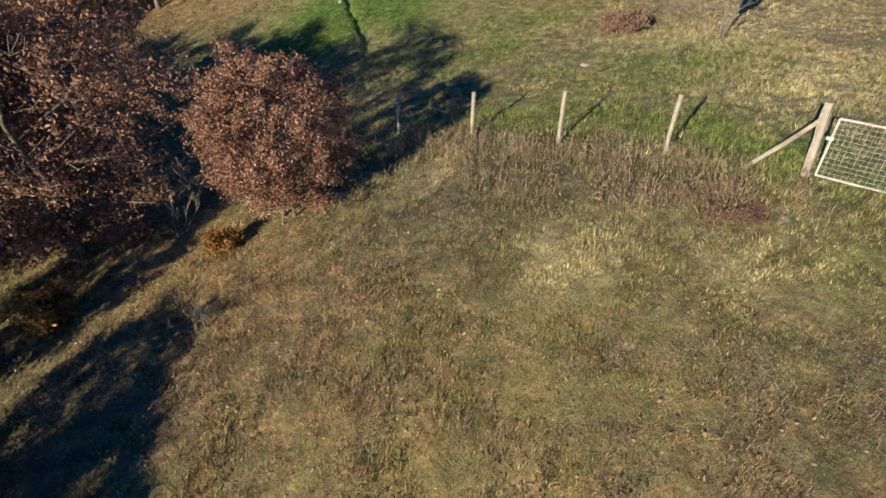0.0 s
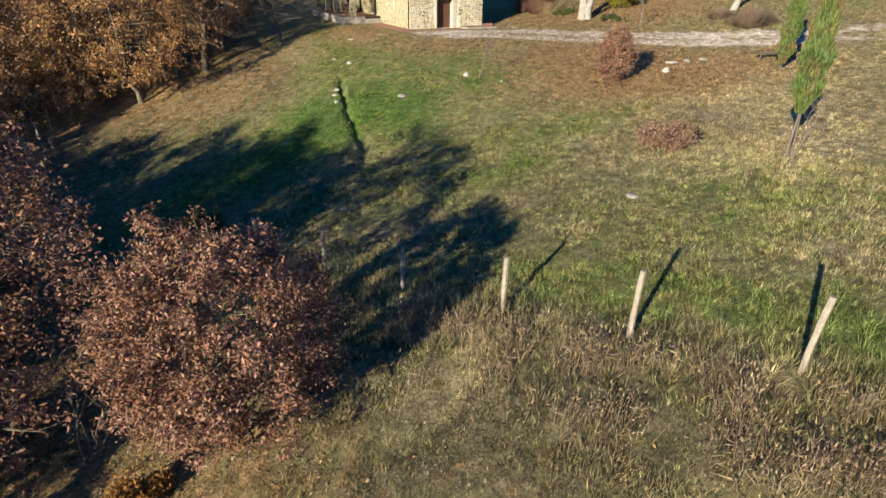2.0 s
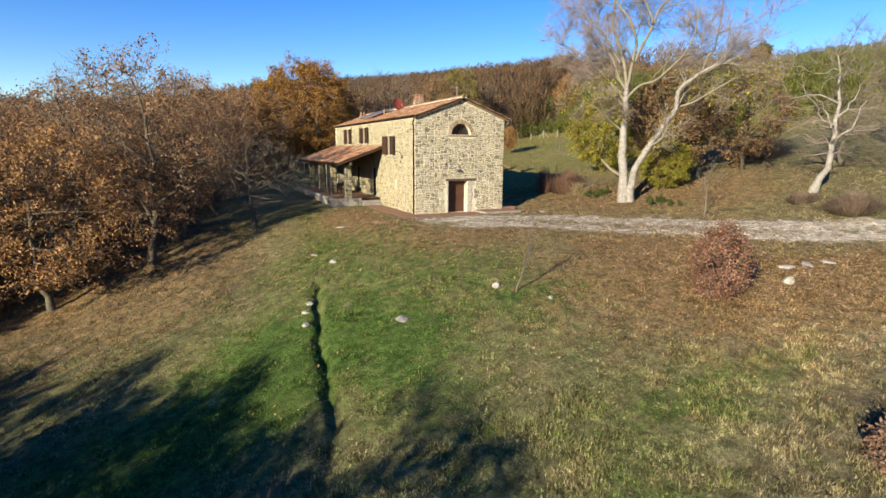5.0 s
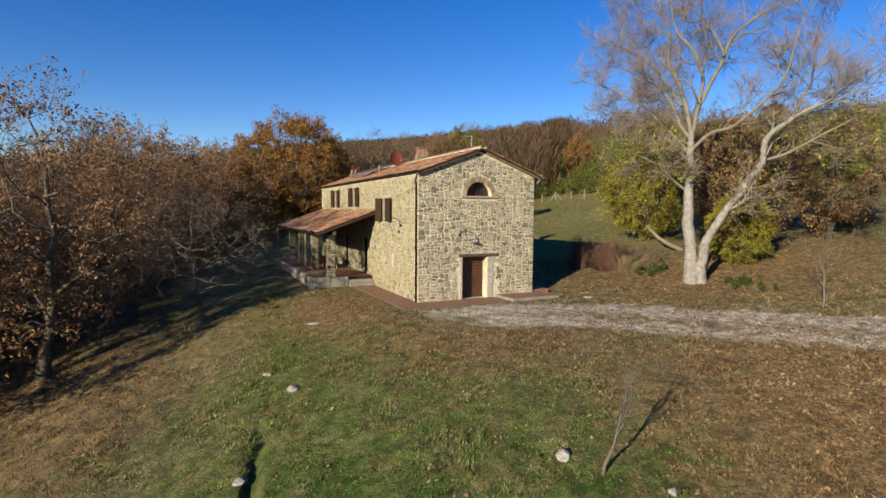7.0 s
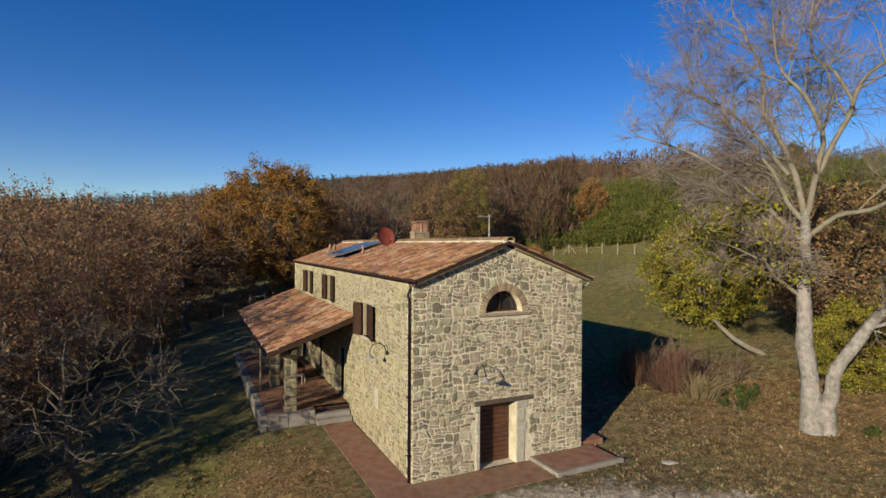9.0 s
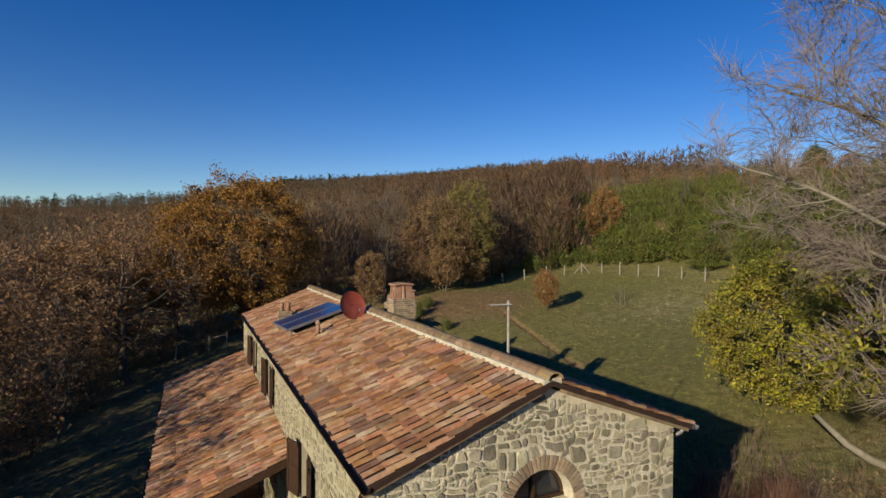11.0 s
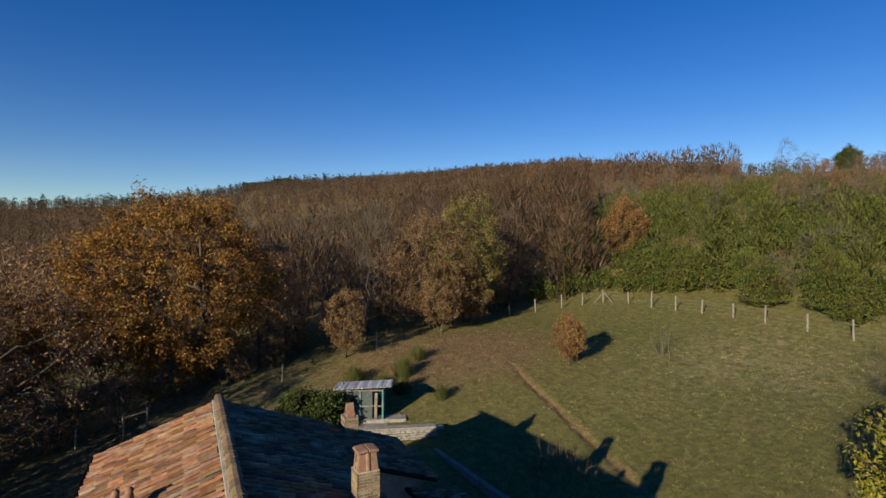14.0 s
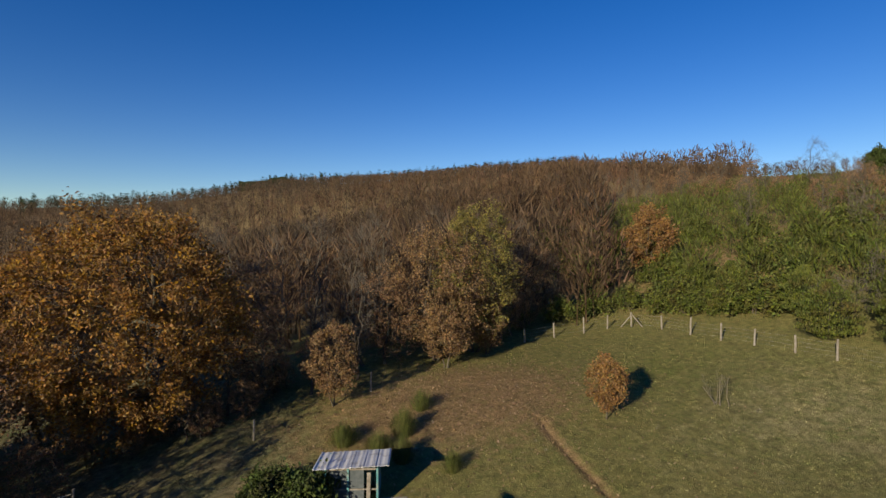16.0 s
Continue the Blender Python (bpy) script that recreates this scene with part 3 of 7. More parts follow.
ARCH_X, ARCH_Z, ARCH_R = 3.25, 5.08, 0.70
arch_hole = [(ARCH_X - ARCH_R, ARCH_Z), (ARCH_X + ARCH_R, ARCH_Z)] + [(ARCH_X + ARCH_R * math.cos(radians(a)), ARCH_Z + ARCH_R * math.sin(radians(a))) for a in range(12, 180, 12)]
DOOR = (2.36, 3.74, 0.0, 2.08)
gable_line = [(0, -0.6), (WIDTH, -0.6), (WIDTH, EAVE - 0.02), (RIDGE_X, RIDGE_Z - 0.16), (0, EAVE - 0.02)]
T = 0.5
part("wall", wall_shape(gable_line, [arch_hole, rect(*DOOR)], T, lambda u, v, d: (u, d, v)), MORTAR, house, "gable wall of grey-green rubble in wide pale mortar")
part("wall", wall_shape(gable_line, [], T, lambda u, v, d: (u, LENGTH - T + d, v)), MORTAR, house)
WINDOWS = [(4.10, 5.12, 3.74, 5.02), (10.15, 11.15, 4.58, 5.80), (15.05, 16.05, 4.56, 5.80)]
PORCH_DOORS = [(8.0, 9.0, 0.6, 2.7), (12.4, 13.4, 0.6, 2.7), (16.6, 17.6, 0.6, 2.7)]
long_line = [(T, -0.6), (LENGTH - T, -0.6), (LENGTH - T, EAVE - 0.02), (T, EAVE - 0.02)]
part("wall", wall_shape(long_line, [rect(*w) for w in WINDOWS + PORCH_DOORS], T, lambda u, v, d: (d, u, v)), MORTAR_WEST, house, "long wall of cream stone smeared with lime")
part("wall", wall_shape(long_line, [], T, lambda u, v, d: (WIDTH - d, u, v)), MORTAR, house)
# the wing behind, under the same long roof
WING_X, WING_Y = 9.0, 16.9
part("wall", wall_shape([(WIDTH, -0.6), (WING_X, -0.6), (WING_X, 5.25), (WIDTH, 6.1)], [], T, lambda u, v, d: (u, WING_Y + d, v)), MORTAR, house)
part("wall", wall_shape([(WIDTH, -0.6), (WING_X, -0.6), (WING_X, 5.25), (WIDTH, 6.1)], [], T, lambda u, v, d: (u, LENGTH - T + d, v)), MORTAR, house)
part("wall", wall_shape([(WING_Y + T, -0.6), (LENGTH - T, -0.6), (LENGTH - T, 5.2), (WING_Y + T, 5.2)], [], T, lambda u, v, d: (WING_X - d, u, v)), MORTAR, house)
part("floor", Shape().box(T, WIDTH - T, T, LENGTH - T, 3.0, 3.2), PLASTER, house)
part("partition", Shape().box(T, WIDTH - T, 2.6, 2.75, 0.0, 5.9), PLASTER, house)

# stones of the walls
stone_rng = random.Random(4)


def rubble_cells(u0, u1, v0, v1, rng, gap):
    """Rough courses of squarish stones between wavering joints, here and there two small ones in place of a large."""
    def waver(u, v):
        q = Vector((u * 2.1, v * 2.1, 7.0))
        keep = max(0.0, min(1.0, (u - u0) / 0.2, (u1 - u) / 0.2))
        return u + 0.13 * keep * (noise.noise(q) + 0.4 * noise.noise(q * 2.7)), v + 0.13 * (noise.noise(q + Vector((9, 3, 20))) + 0.4 * noise.noise(q * 2.7 + Vector((4, 1, 9))))

    out, left = [], u0
    while left < u1 - 0.01:
        right = min(left + rng.uniform(0.45, 1.0), u1)
        if u1 - right < 0.4:
            right = u1
        v = v0 - rng.uniform(0, 0.2)
        while v < v1:
            course = rng.choice((0.10, 0.14, 0.17, 0.21, 0.27)) * rng.uniform(0.85, 1.15)
            u = left
            while u < right - 0.01:
                w = min(course * rng.uniform(0.7, 1.8), right - u)
                if right - u - w < 0.10:
                    w = right - u
                boxes = [(u, u + w, v, v + course)]
                if course > 0.16 and rng.random() < 0.34:
                    m = course * rng.uniform(0.38, 0.62)
                    boxes = [(u, u + w, v, v + m), (u, u + w, v + m, v + course)]
                elif w > 0.24 and rng.random() < 0.3:
                    m = w * rng.uniform(0.4, 0.6)
                    boxes = [(u, u + m, v, v + course), (u + m, u + w, v, v + course)]
                for a, b, c, d in boxes:
                    g = min(gap * rng.choice((0.6, 0.8, 1.0, 1.3, 2.0)), (b - a) * 0.22, (d - c) * 0.22)
                    a, b, c, d = a + g * (a > u0 + 0.01), b - g * (b < u1 - 0.01), c + g, d - g
                    e = min(b - a, d - c) * rng.uniform(0.18, 0.42)
                    k = [rng.uniform(0.2, 1.2) * e for _ in range(8)]
                    loop = [(a + k[0], c), ((a + b) / 2, c + rng.uniform(-0.5, 0.5) * g), (b - k[1], c), (b, c + k[2]), (b, d - k[3]), (b - k[4], d), ((a + b) / 2, d + rng.uniform(-0.5, 0.5) * g), (a + k[5], d), (a, d - k[6]), (a, c + k[7])]
                    loop = [waver(*p) for p in loop]
                    out.append((sum(p for p, _ in loop) / 10, sum(q for _, q in loop) / 10, loop))
                u += w
            v += course
        left = right
    return out


def stone_body(cu, cv, loop, proud, rng):
    """A stone in the plane (u, v), standing out by proud: vertices (u, depth, v) about its centre, and faces."""
    n = len(loop)
    k = rng.uniform(0.80, 0.90)
    su, sv = rng.uniform(-0.2, 0.2), rng.uniform(-0.2, 0.2)
    rim = [(p - cu, 0.02, q - cv) for p, q in loop]
    mid = [((p - cu) * 0.97, -proud * 0.55, (q - cv) * 0.97) for p, q in loop]
    top = [((p - cu) * k, -proud * (1 + su * (p - cu) / 0.2 + sv * (q - cv) / 0.2), (q - cv) * k) for p, q in loop]
    f = [(b_ + i, b_ + (i + 1) % n, b_ + n + (i + 1) % n, b_ + n + i) for b_ in (0, n) for i in range(n)]
    return rim + mid + top, f + [tuple(range(2 * n, 3 * n))]


def extent(loop):
    us, vs = [p for p, _ in loop], [q for _, q in loop]
    return (min(us) + max(us)) / 2, (min(vs) + max(vs)) / 2, max(us) - min(us), max(vs) - min(vs)


def clear(u, v, w, h, holes):
    return all(u + w / 2 < a or u - w / 2 > b or v + h / 2 < c or v - h / 2 > d for a, b, c, d in holes)


gable_wall, west_wall, east_wall = house.children[0], house.children[2], house.children[3]
rest, count = Shape(), 0
cells = rubble_cells(0, WIDTH, 0.0, 7.3, stone_rng, 0.017)
cells.sort(key=lambda s: -s[1])
for cu, cv, loop in cells:
    u, v, w, h = extent(loop)
    top = min(EAVE + u * SLOPE, EAVE + (WIDTH - u) * SLOPE) - 0.04
    if v + h * 0.35 > top or v - h / 2 < -0.25:
        continue
    if not clear(u, v, w * 0.8, h * 0.8, [(2.14, 4.24, -1, 2.24), (2.25, 4.25, 4.98, 5.08)]) or (math.hypot(u - ARCH_X, v - ARCH_Z) < ARCH_R + 0.24 + 0.35 * max(w, h) and v > 4.95):
        continue
    verts, faces = stone_body(cu, cv, loop, stone_rng.uniform(0.012, 0.032), stone_rng)
    if count < 300:
        part("stone", Shape().add(verts, faces), STONE, gable_wall, m=Matrix.Translation((cu, 0, cv)))
        count += 1
    else:
        rest.add([(x + cu, y, z + cv) for x, y, z in verts], faces)
part("stonework", rest, STONE_JOINED, gable_wall, "grey-green field stones", kind="stuff")
west = Shape()
west_holes = [(a - 0.14, b + 0.14, c - 0.08, d + 0.10) for a, b, c, d in WINDOWS + PORCH_DOORS]
for cu, cv, loop in rubble_cells(0, LENGTH, -0.1, EAVE, stone_rng, 0.024):
    u, v, w, h = extent(loop)
    if v + h / 2 > EAVE - 0.06 or not clear(u, v, w * 0.8, h * 0.8, west_holes) or stone_rng.random() < 0.10:
        continue
    verts, faces = stone_body(cu, cv, loop, stone_rng.uniform(0.004, 0.016), stone_rng)
    west.add([(y, x + cu, z + cv) for x, y, z in verts], faces)
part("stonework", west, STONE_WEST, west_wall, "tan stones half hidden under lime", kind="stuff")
east = Shape()
for cu, cv, loop in rubble_cells(0, WING_Y, 0.0, EAVE, stone_rng, 0.018):
    u, v, w, h = extent(loop)
    if v + h / 2 < EAVE - 0.06:
        verts, faces = stone_body(cu, cv, loop, 0.02, stone_rng)
        east.add([(WIDTH - y, x + cu, z + cv) for x, y, z in verts], faces)
part("stonework", east, STONE_JOINED, east_wall, "grey-green field stones", kind="stuff")

# arched window
window = part("window", Shape().box(ARCH_X - 0.98, ARCH_X + 0.98, -0.07, 0.25, ARCH_Z - 0.10, ARCH_Z - 0.02), BRICK_JOINED, house, "half-round loft window with a brick arch and sill")
for i in range(29):
    a = radians(180 * (i + 0.5) / 29)
    m = Matrix.Translation((ARCH_X + math.cos(a) * (ARCH_R + 0.13), 0, ARCH_Z + math.sin(a) * (ARCH_R + 0.13))) @ Matrix.Rotation(-a, 4, "Y")
    part("brick", Shape().worn_box(-0.125, 0.125, -0.022, 0.3, -0.036, 0.036, 0.006, m), BRICK, window)
part("glass", Shape().add([(u, 0.34, v) for u, v in arch_hole], [tuple(range(len(arch_hole)))]), GLASS, window)
arch_frame = Shape()
arch_frame.tube([(ARCH_X + (ARCH_R - 0.03) * math.cos(radians(a)), 0.31, ARCH_Z + (ARCH_R - 0.03) * math.sin(radians(a))) for a in range(0, 181, 12)], 0.035, 5)
arch_frame.box(ARCH_X - 0.03, ARCH_X + 0.03, 0.28, 0.34, ARCH_Z, ARCH_Z + ARCH_R).box(ARCH_X - ARCH_R, ARCH_X + ARCH_R, 0.28, 0.34, ARCH_Z, ARCH_Z + 0.06)
part("frame", arch_frame, DARK_WOOD, window)

# door
door = part("door", Shape().box(DOOR[0], DOOR[1], 0.45, 0.48, 0.0, DOOR[3]), DOOR_WOOD, house, "brown plank garage-like door in a pale stone frame")
for i in range(13):
    z = 0.01 + i * 0.159
    part("plank", Shape().worn_box(DOOR[0] + 0.02, DOOR[1] - 0.02, 0.42, 0.45, z, z + 0.150, 0.008), DOOR_WOOD, door)
part("lintel", Shape().worn_box(2.14, 4.40, -0.05, 0.40, 2.085, 2.235, 0.02), BEAM, door, "weathered oak lintel")
for x0, x1 in ((3.745, 4.22), (2.16, 2.355)):
    z = 0.0
    while z < 2.0:
        h = min(stone_rng.uniform(0.26, 0.5), 2.08 - z)
        part("jamb_stone", Shape().worn_box(x0 + (0 if x0 > 3 else stone_rng.uniform(0, 0.08)), x1 - (stone_rng.uniform(0, 0.16) if x0 > 3 else 0), -0.03, 0.28, z + 0.008, z + h - 0.008, 0.02), QUOIN, door)
        z += h

# windows of the long wall
for (a, b, c, d), swing in zip(WINDOWS, (18, 8, 8)):
    window = part("window", Shape().box(0.16, 0.22, a, b, c, d), GLASS, house, "window with dark brown louvred shutters")
    frame_bits = Shape()
    for y0, y1, z0, z1 in ((a, a + 0.07, c, d), (b - 0.07, b, c, d), ((a + b) / 2 - 0.05, (a + b) / 2 + 0.05, c, d), (a, b, c, c + 0.08), (a, b, d - 0.08, d)):
        frame_bits.box(0.12, 0.16, y0, y1, z0, z1)
    part("frame", frame_bits, DARK_WOOD, window)
    part("sill", Shape().worn_box(-0.06, 0.16, a - 0.1, b + 0.1, c - 0.07, c, 0.01), QUOIN, window)
    w = (b - a) * 0.56
    for hinge, way, ang in ((a, -1, swing * 0.4), (b, 1, swing)):
        m = Matrix.Translation((-0.06, hinge, 0)) @ Matrix.Rotation(radians(-ang if way < 0 else ang), 4, "Z")
        y0, y1 = (-w, 0) if way < 0 else (0, w)
        sh = Shape()
        for q in ((y0, y0 + 0.07, c, d), (y1 - 0.07, y1, c, d), (y0, y1, c, c + 0.1), (y0, y1, d - 0.1, d), (y0, y1, (c + d) / 2 - 0.04, (c + d) / 2 + 0.04)):
            sh.box(-0.04, 0.0, *q, m)
        sh.box(-0.022, -0.010, y0 + 0.02, y1 - 0.02, c + 0.02, d - 0.02, m)
        shutter = part("shutter", sh, DARK_WOOD, window, "dark brown wooden shutter folded open")
        for i in range(16):
            z = c + 0.12 + i * (d - c - 0.24) / 16
            sm = m @ Matrix.Translation((-0.02, 0, z)) @ Matrix.Rotation(radians(35), 4, "Y")
            part("slat", Shape().box(-0.022, 0.022, y0 + 0.07, y1 - 0.07, 0.0, 0.012, sm), DARK_WOOD, shutter)
for a, b, c, d in PORCH_DOORS:
    pd = part("door", Shape().box(0.2, 0.25, a, b, c, d), GLASS, house, "glazed porch door in a dark wooden frame")
    bits = Shape()
    for y0, y1, z0, z1 in ((a, a + 0.09, c, d), (b - 0.09, b, c, d), ((a + b) / 2 - 0.04, (a + b) / 2 + 0.04, c, d), (a, b, c, c + 0.3), (a, b, d - 0.09, d)):
        bits.box(0.14, 0.2, y0, y1, z0, z1)
    part("frame", bits, DARK_WOOD, pd)
# walled-up niche and small vent of the long wall
part("niche", Shape().worn_box(-0.03, 0.02, 3.25, 3.62, 1.35, 2.10, 0.02), QUOIN, house, "blocked window slit in pale stone")

# roof: tile beds coloured dark for the shade between tiles, rows of cover tiles, ridge
TILE_W, TILE_STEP = 0.222, 0.36


def tile_shape():
    """One cover tile lying along x, low at x = 0, arched over y; thin."""
    v, f = [], []
    segs = 4
    for t in (0, 1):
        for x, w, lift in ((0.0, 0.067, 0.022), (0.46, 0.056, 0.0)):
            for s in range(segs + 1):
                a = math.pi * s / segs
                v.append((x, -math.cos(a) * (w - 0.014 * t), math.sin(a) * (0.054 - 0.014 * t) + lift))
    n = segs + 1
    for s in range(segs):
        f.append((s, s + 1, n + s + 1, n + s))
        f.append((2 * n + s + 1, 2 * n + s, 3 * n + s, 3 * n + s + 1))
        f.append((s + 1, s, 2 * n + s, 2 * n + s + 1))
    f += [(0, n, 3 * n, 2 * n), (segs, 2 * n + segs, 3 * n + segs, n + segs)]
    return v, f


TILE_V, TILE_F = tile_shape()
TILE_MESH = Shape().add(TILE_V, TILE_F).mesh("tile", TILE, flip=False)
tile_rng = random.Random(9)


def tiled_slope(parent, eave_x, eave_z, top_x, y0, y1, slope, single, hole=None):
    """Cover tiles from an eave up to top_x; single: the stretch of y whose tiles are parts of their own."""
    way = 1 if top_x > eave_x else -1
    ang = math.atan(slope)
    run = abs(top_x - eave_x) / math.cos(ang)
    base = Matrix.Translation((eave_x, 0, eave_z)) @ Matrix.Rotation(0 if way > 0 else math.pi, 4, "Z") @ Matrix.Rotation(-ang, 4, "Y")
    joined = Shape()
    count = 0
    cols = int((y1 - y0) / TILE_W)
    rows = int(run / TILE_STEP) + 1
    for c in range(cols):
        y = y0 + (c + 0.5) * TILE_W
        slip = tile_rng.uniform(-0.04, 0.04)
        for r in range(rows):
            s = r * TILE_STEP + slip - 0.03
            if s + 0.30 > run:
                continue
            m = base @ Matrix.Translation((s, way * y + tile_rng.uniform(-0.012, 0.012), 0.010 + tile_rng.uniform(0, 0.010))) @ Euler((radians(tile_rng.uniform(-4, 4)), radians(tile_rng.uniform(0.5, 2.6)), radians(tile_rng.uniform(-2.2, 2.2)))).to_matrix().to_4x4()
            if single and single[0] <= y <= single[1] and count < 300:
                part("tile", TILE_MESH, TILE, parent, m=m)
                count += 1
            else:
                joined.add([m @ Vector(p) for p in TILE_V], TILE_F)
    part("tile_field", joined, TILE_JOINED, parent, "sun-bleached terracotta cover tiles", kind="stuff", flip=False)
    return base, run


def slab_between(a, b, y0, y1, thick):
    """A sloping slab between two points of the cross section."""
    (x0, z0), (x1, z1) = a, b
    s = Shape()
    v = [(x0, y0, z0), (x1, y0, z1), (x1, y1, z1), (x0, y1, z0)]
    return s.add(v + [(x, y, z - thick) for x, y, z in v], [(0, 1, 2, 3), (7, 6, 5, 4), (0, 4, 5, 1), (1, 5, 6, 2), (2, 6, 7, 3), (3, 7, 4, 0)])


OVER, OVER_EAST = 0.02, 0.32
WEST_EAVE = (-OVER, RIDGE_Z - SLOPE * (RIDGE_X + OVER))
EAST_EAVE = (WIDTH + OVER_EAST, RIDGE_Z - SLOPE * (WIDTH + OVER_EAST - RIDGE_X))
WING_EAVE = (WING_X + 0.4, RIDGE_Z - SLOPE * (WING_X + 0.4 - RIDGE_X))
roof = part("roof", slab_between(WEST_EAVE, (RIDGE_X, RIDGE_Z), -0.22, LENGTH + 0.2, 0.10), SHADE_BED, house, "weathered terracotta tile roof")
part("slope", slab_between((RIDGE_X, RIDGE_Z), EAST_EAVE, -0.22, LENGTH + 0.2, 0.10), SHADE_BED, roof)
part("slope", slab_between((EAST_EAVE[0] - 0.02, EAST_EAVE[1] + 0.005), WING_EAVE, WING_Y - 0.3, LENGTH + 0.2, 0.10), SHADE_BED, roof)
tiled_slope(roof, *WEST_EAVE, RIDGE_X - 0.04, -0.25, LENGTH + 0.2, SLOPE, (-0.3, 5.3))
tiled_slope(roof, *EAST_EAVE, RIDGE_X + 0.04, -0.25, WING_Y - 0.25, SLOPE, None)
tiled_slope(roof, *WING_EAVE, RIDGE_X + 0.04, WING_Y - 0.25, LENGTH + 0.2, SLOPE, None)
# small lean-to roof in the angle of the wing
lean_to = part("lean_to_roof", slab_between((8.4, 5.05), (10.3, 4.58), 15.5, 16.85, 0.08), SHADE_BED, house, "short tiled lean-to beside the wing")
tiled_slope(lean_to, 10.3, 4.58, 8.4, 15.45, 16.85, 0.247, None)
part("wall", Shape().box(8.5, 10.0, 15.7, 16.88, -0.5, 4.45), MORTAR, house)
# ridge
ridge_v, ridge_f = [], []
for t in (0, 1):
    for y, w, lift in ((0.0, 0.17, 0.02), (0.48, 0.145, 0.0)):
        for s in range(6):
            a = math.pi * s / 5
            ridge_v.append((-math.cos(a) * (w - 0.02 * t), y, math.sin(a) * (0.135 - 0.02 * t) + lift))
for s in range(5):
    ridge_f += [(s, s + 1, 7 + s, 6 + s), (13 + s, 12 + s, 18 + s, 19 + s), (s + 1, s, 12 + s, 13 + s)]
ridge_mesh = Shape().add(ridge_v, ridge_f).mesh("ridge_tile", RIDGE, flip=True)
for i in range(52):
    part("ridge_tile", ridge_mesh, RIDGE, roof, m=pose(RIDGE_X + 0.04, -0.25 + i * 0.402, RIDGE_Z + 0.0 + tile_rng.uniform(0, 0.012), tile_rng.uniform(1, 2.5), 0, tile_rng.uniform(-1.5, 1.5)))
part("mortar_bed", Shape().box(RIDGE_X - 0.19, RIDGE_X + 0.2, -0.2, LENGTH + 0.15, RIDGE_Z - 0.08, RIDGE_Z + 0.035), MORTAR, roof, "pale mortar under the ridge tiles")
part("verge", Shape().box(-0.1, RIDGE_X, -0.20, -0.02, 0.02, 0.07, Matrix.Translation((0, 0, RIDGE_Z - SLOPE * RIDGE_X - 0.17)) @ Matrix.Rotation(-math.atan(SLOPE), 4, "Y")), RIDGE, roof)
ev = Matrix.Translation((WIDTH + 0.2, 0, RIDGE_Z - SLOPE * (WIDTH + 0.2 - RIDGE_X) - 0.17)) @ Matrix.Rotation(math.pi, 4, "Z") @ Matrix.Rotation(-math.atan(SLOPE), 4, "Y")
part("verge", Shape().box(0, 3.3, 0.02, 0.20, 0, 0.07, ev), RIDGE, roof)
# rafters' ends under the eaves
for i in range(40):
    y = 0.25 + i * 0.5
    part("rafter", Shape().box(WEST_EAVE[0] + 0.05, 0.05, y - 0.04, y + 0.04, WEST_EAVE[1] - 0.17, WEST_EAVE[1] - 0.09), DARK_WOOD, roof)


def gutter_shape(x, y0, y1, z, r=0.075):
    s = Shape()
    prof = [(x + r * math.cos(radians(a)), z + r * math.sin(radians(a))) for a in range(180, 361, 30)]
    inner = [(x + r * 0.9 * math.cos(radians(a)), z + r * 0.9 * math.sin(radians(a))) for a in range(360, 179, -30)]
    loop = prof + inner
    n = len(loop)
    return s.add([(px, y0, pz) for px, pz in loop] + [(px, y1, pz) for px, pz in loop], [(i, (i + 1) % n, n + (i + 1) % n, n + i) for i in range(n)])


gut = part("gutter", gutter_shape(WEST_EAVE[0] - 0.07, -0.25, LENGTH + 0.2, WEST_EAVE[1] - 0.02, 0.085), COPPER, house, "dark copper gutter and downpipe")
part("downpipe", Shape().tube([(WEST_EAVE[0] - 0.06, 0.12, WEST_EAVE[1] - 0.1), (WEST_EAVE[0], 0.12, WEST_EAVE[1] - 0.22), (-0.12, 0.12, WEST_EAVE[1] - 0.45), (-0.07, 0.12, WEST_EAVE[1] - 0.65), (-0.07, 0.12, 0.0)], 0.045, 8), COPPER, gut, smooth=True)
for z in (0.8, 2.6, 4.4):
    part("bracket", Shape().box(-0.13, 0.0, 0.06, 0.18, z, z + 0.04), COPPER, gut)
gut = part("gutter", gutter_shape(EAST_EAVE[0] + 0.05, -0.25, WING_Y - 0.3, EAST_EAVE[1] - 0.02, 0.08), ZINC, house, "grey gutter with a bent downpipe")
part("downpipe", Shape().tube([(EAST_EAVE[0] + 0.05, 0.0, EAST_EAVE[1] - 0.08), (EAST_EAVE[0] + 0.02, 0.1, EAST_EAVE[1] - 0.25), (WIDTH + 0.2, 0.3, EAST_EAVE[1] - 0.42), (WIDTH + 0.07, 0.4, EAST_EAVE[1] - 0.55), (WIDTH + 0.07, 0.4, 0.1)], 0.045, 8), ZINC, gut, smooth=True)
part("gutter", gutter_shape(WING_EAVE[0] + 0.05, WING_Y - 0.3, LENGTH + 0.2, WING_EAVE[1] - 0.02, 0.08), ZINC, house)


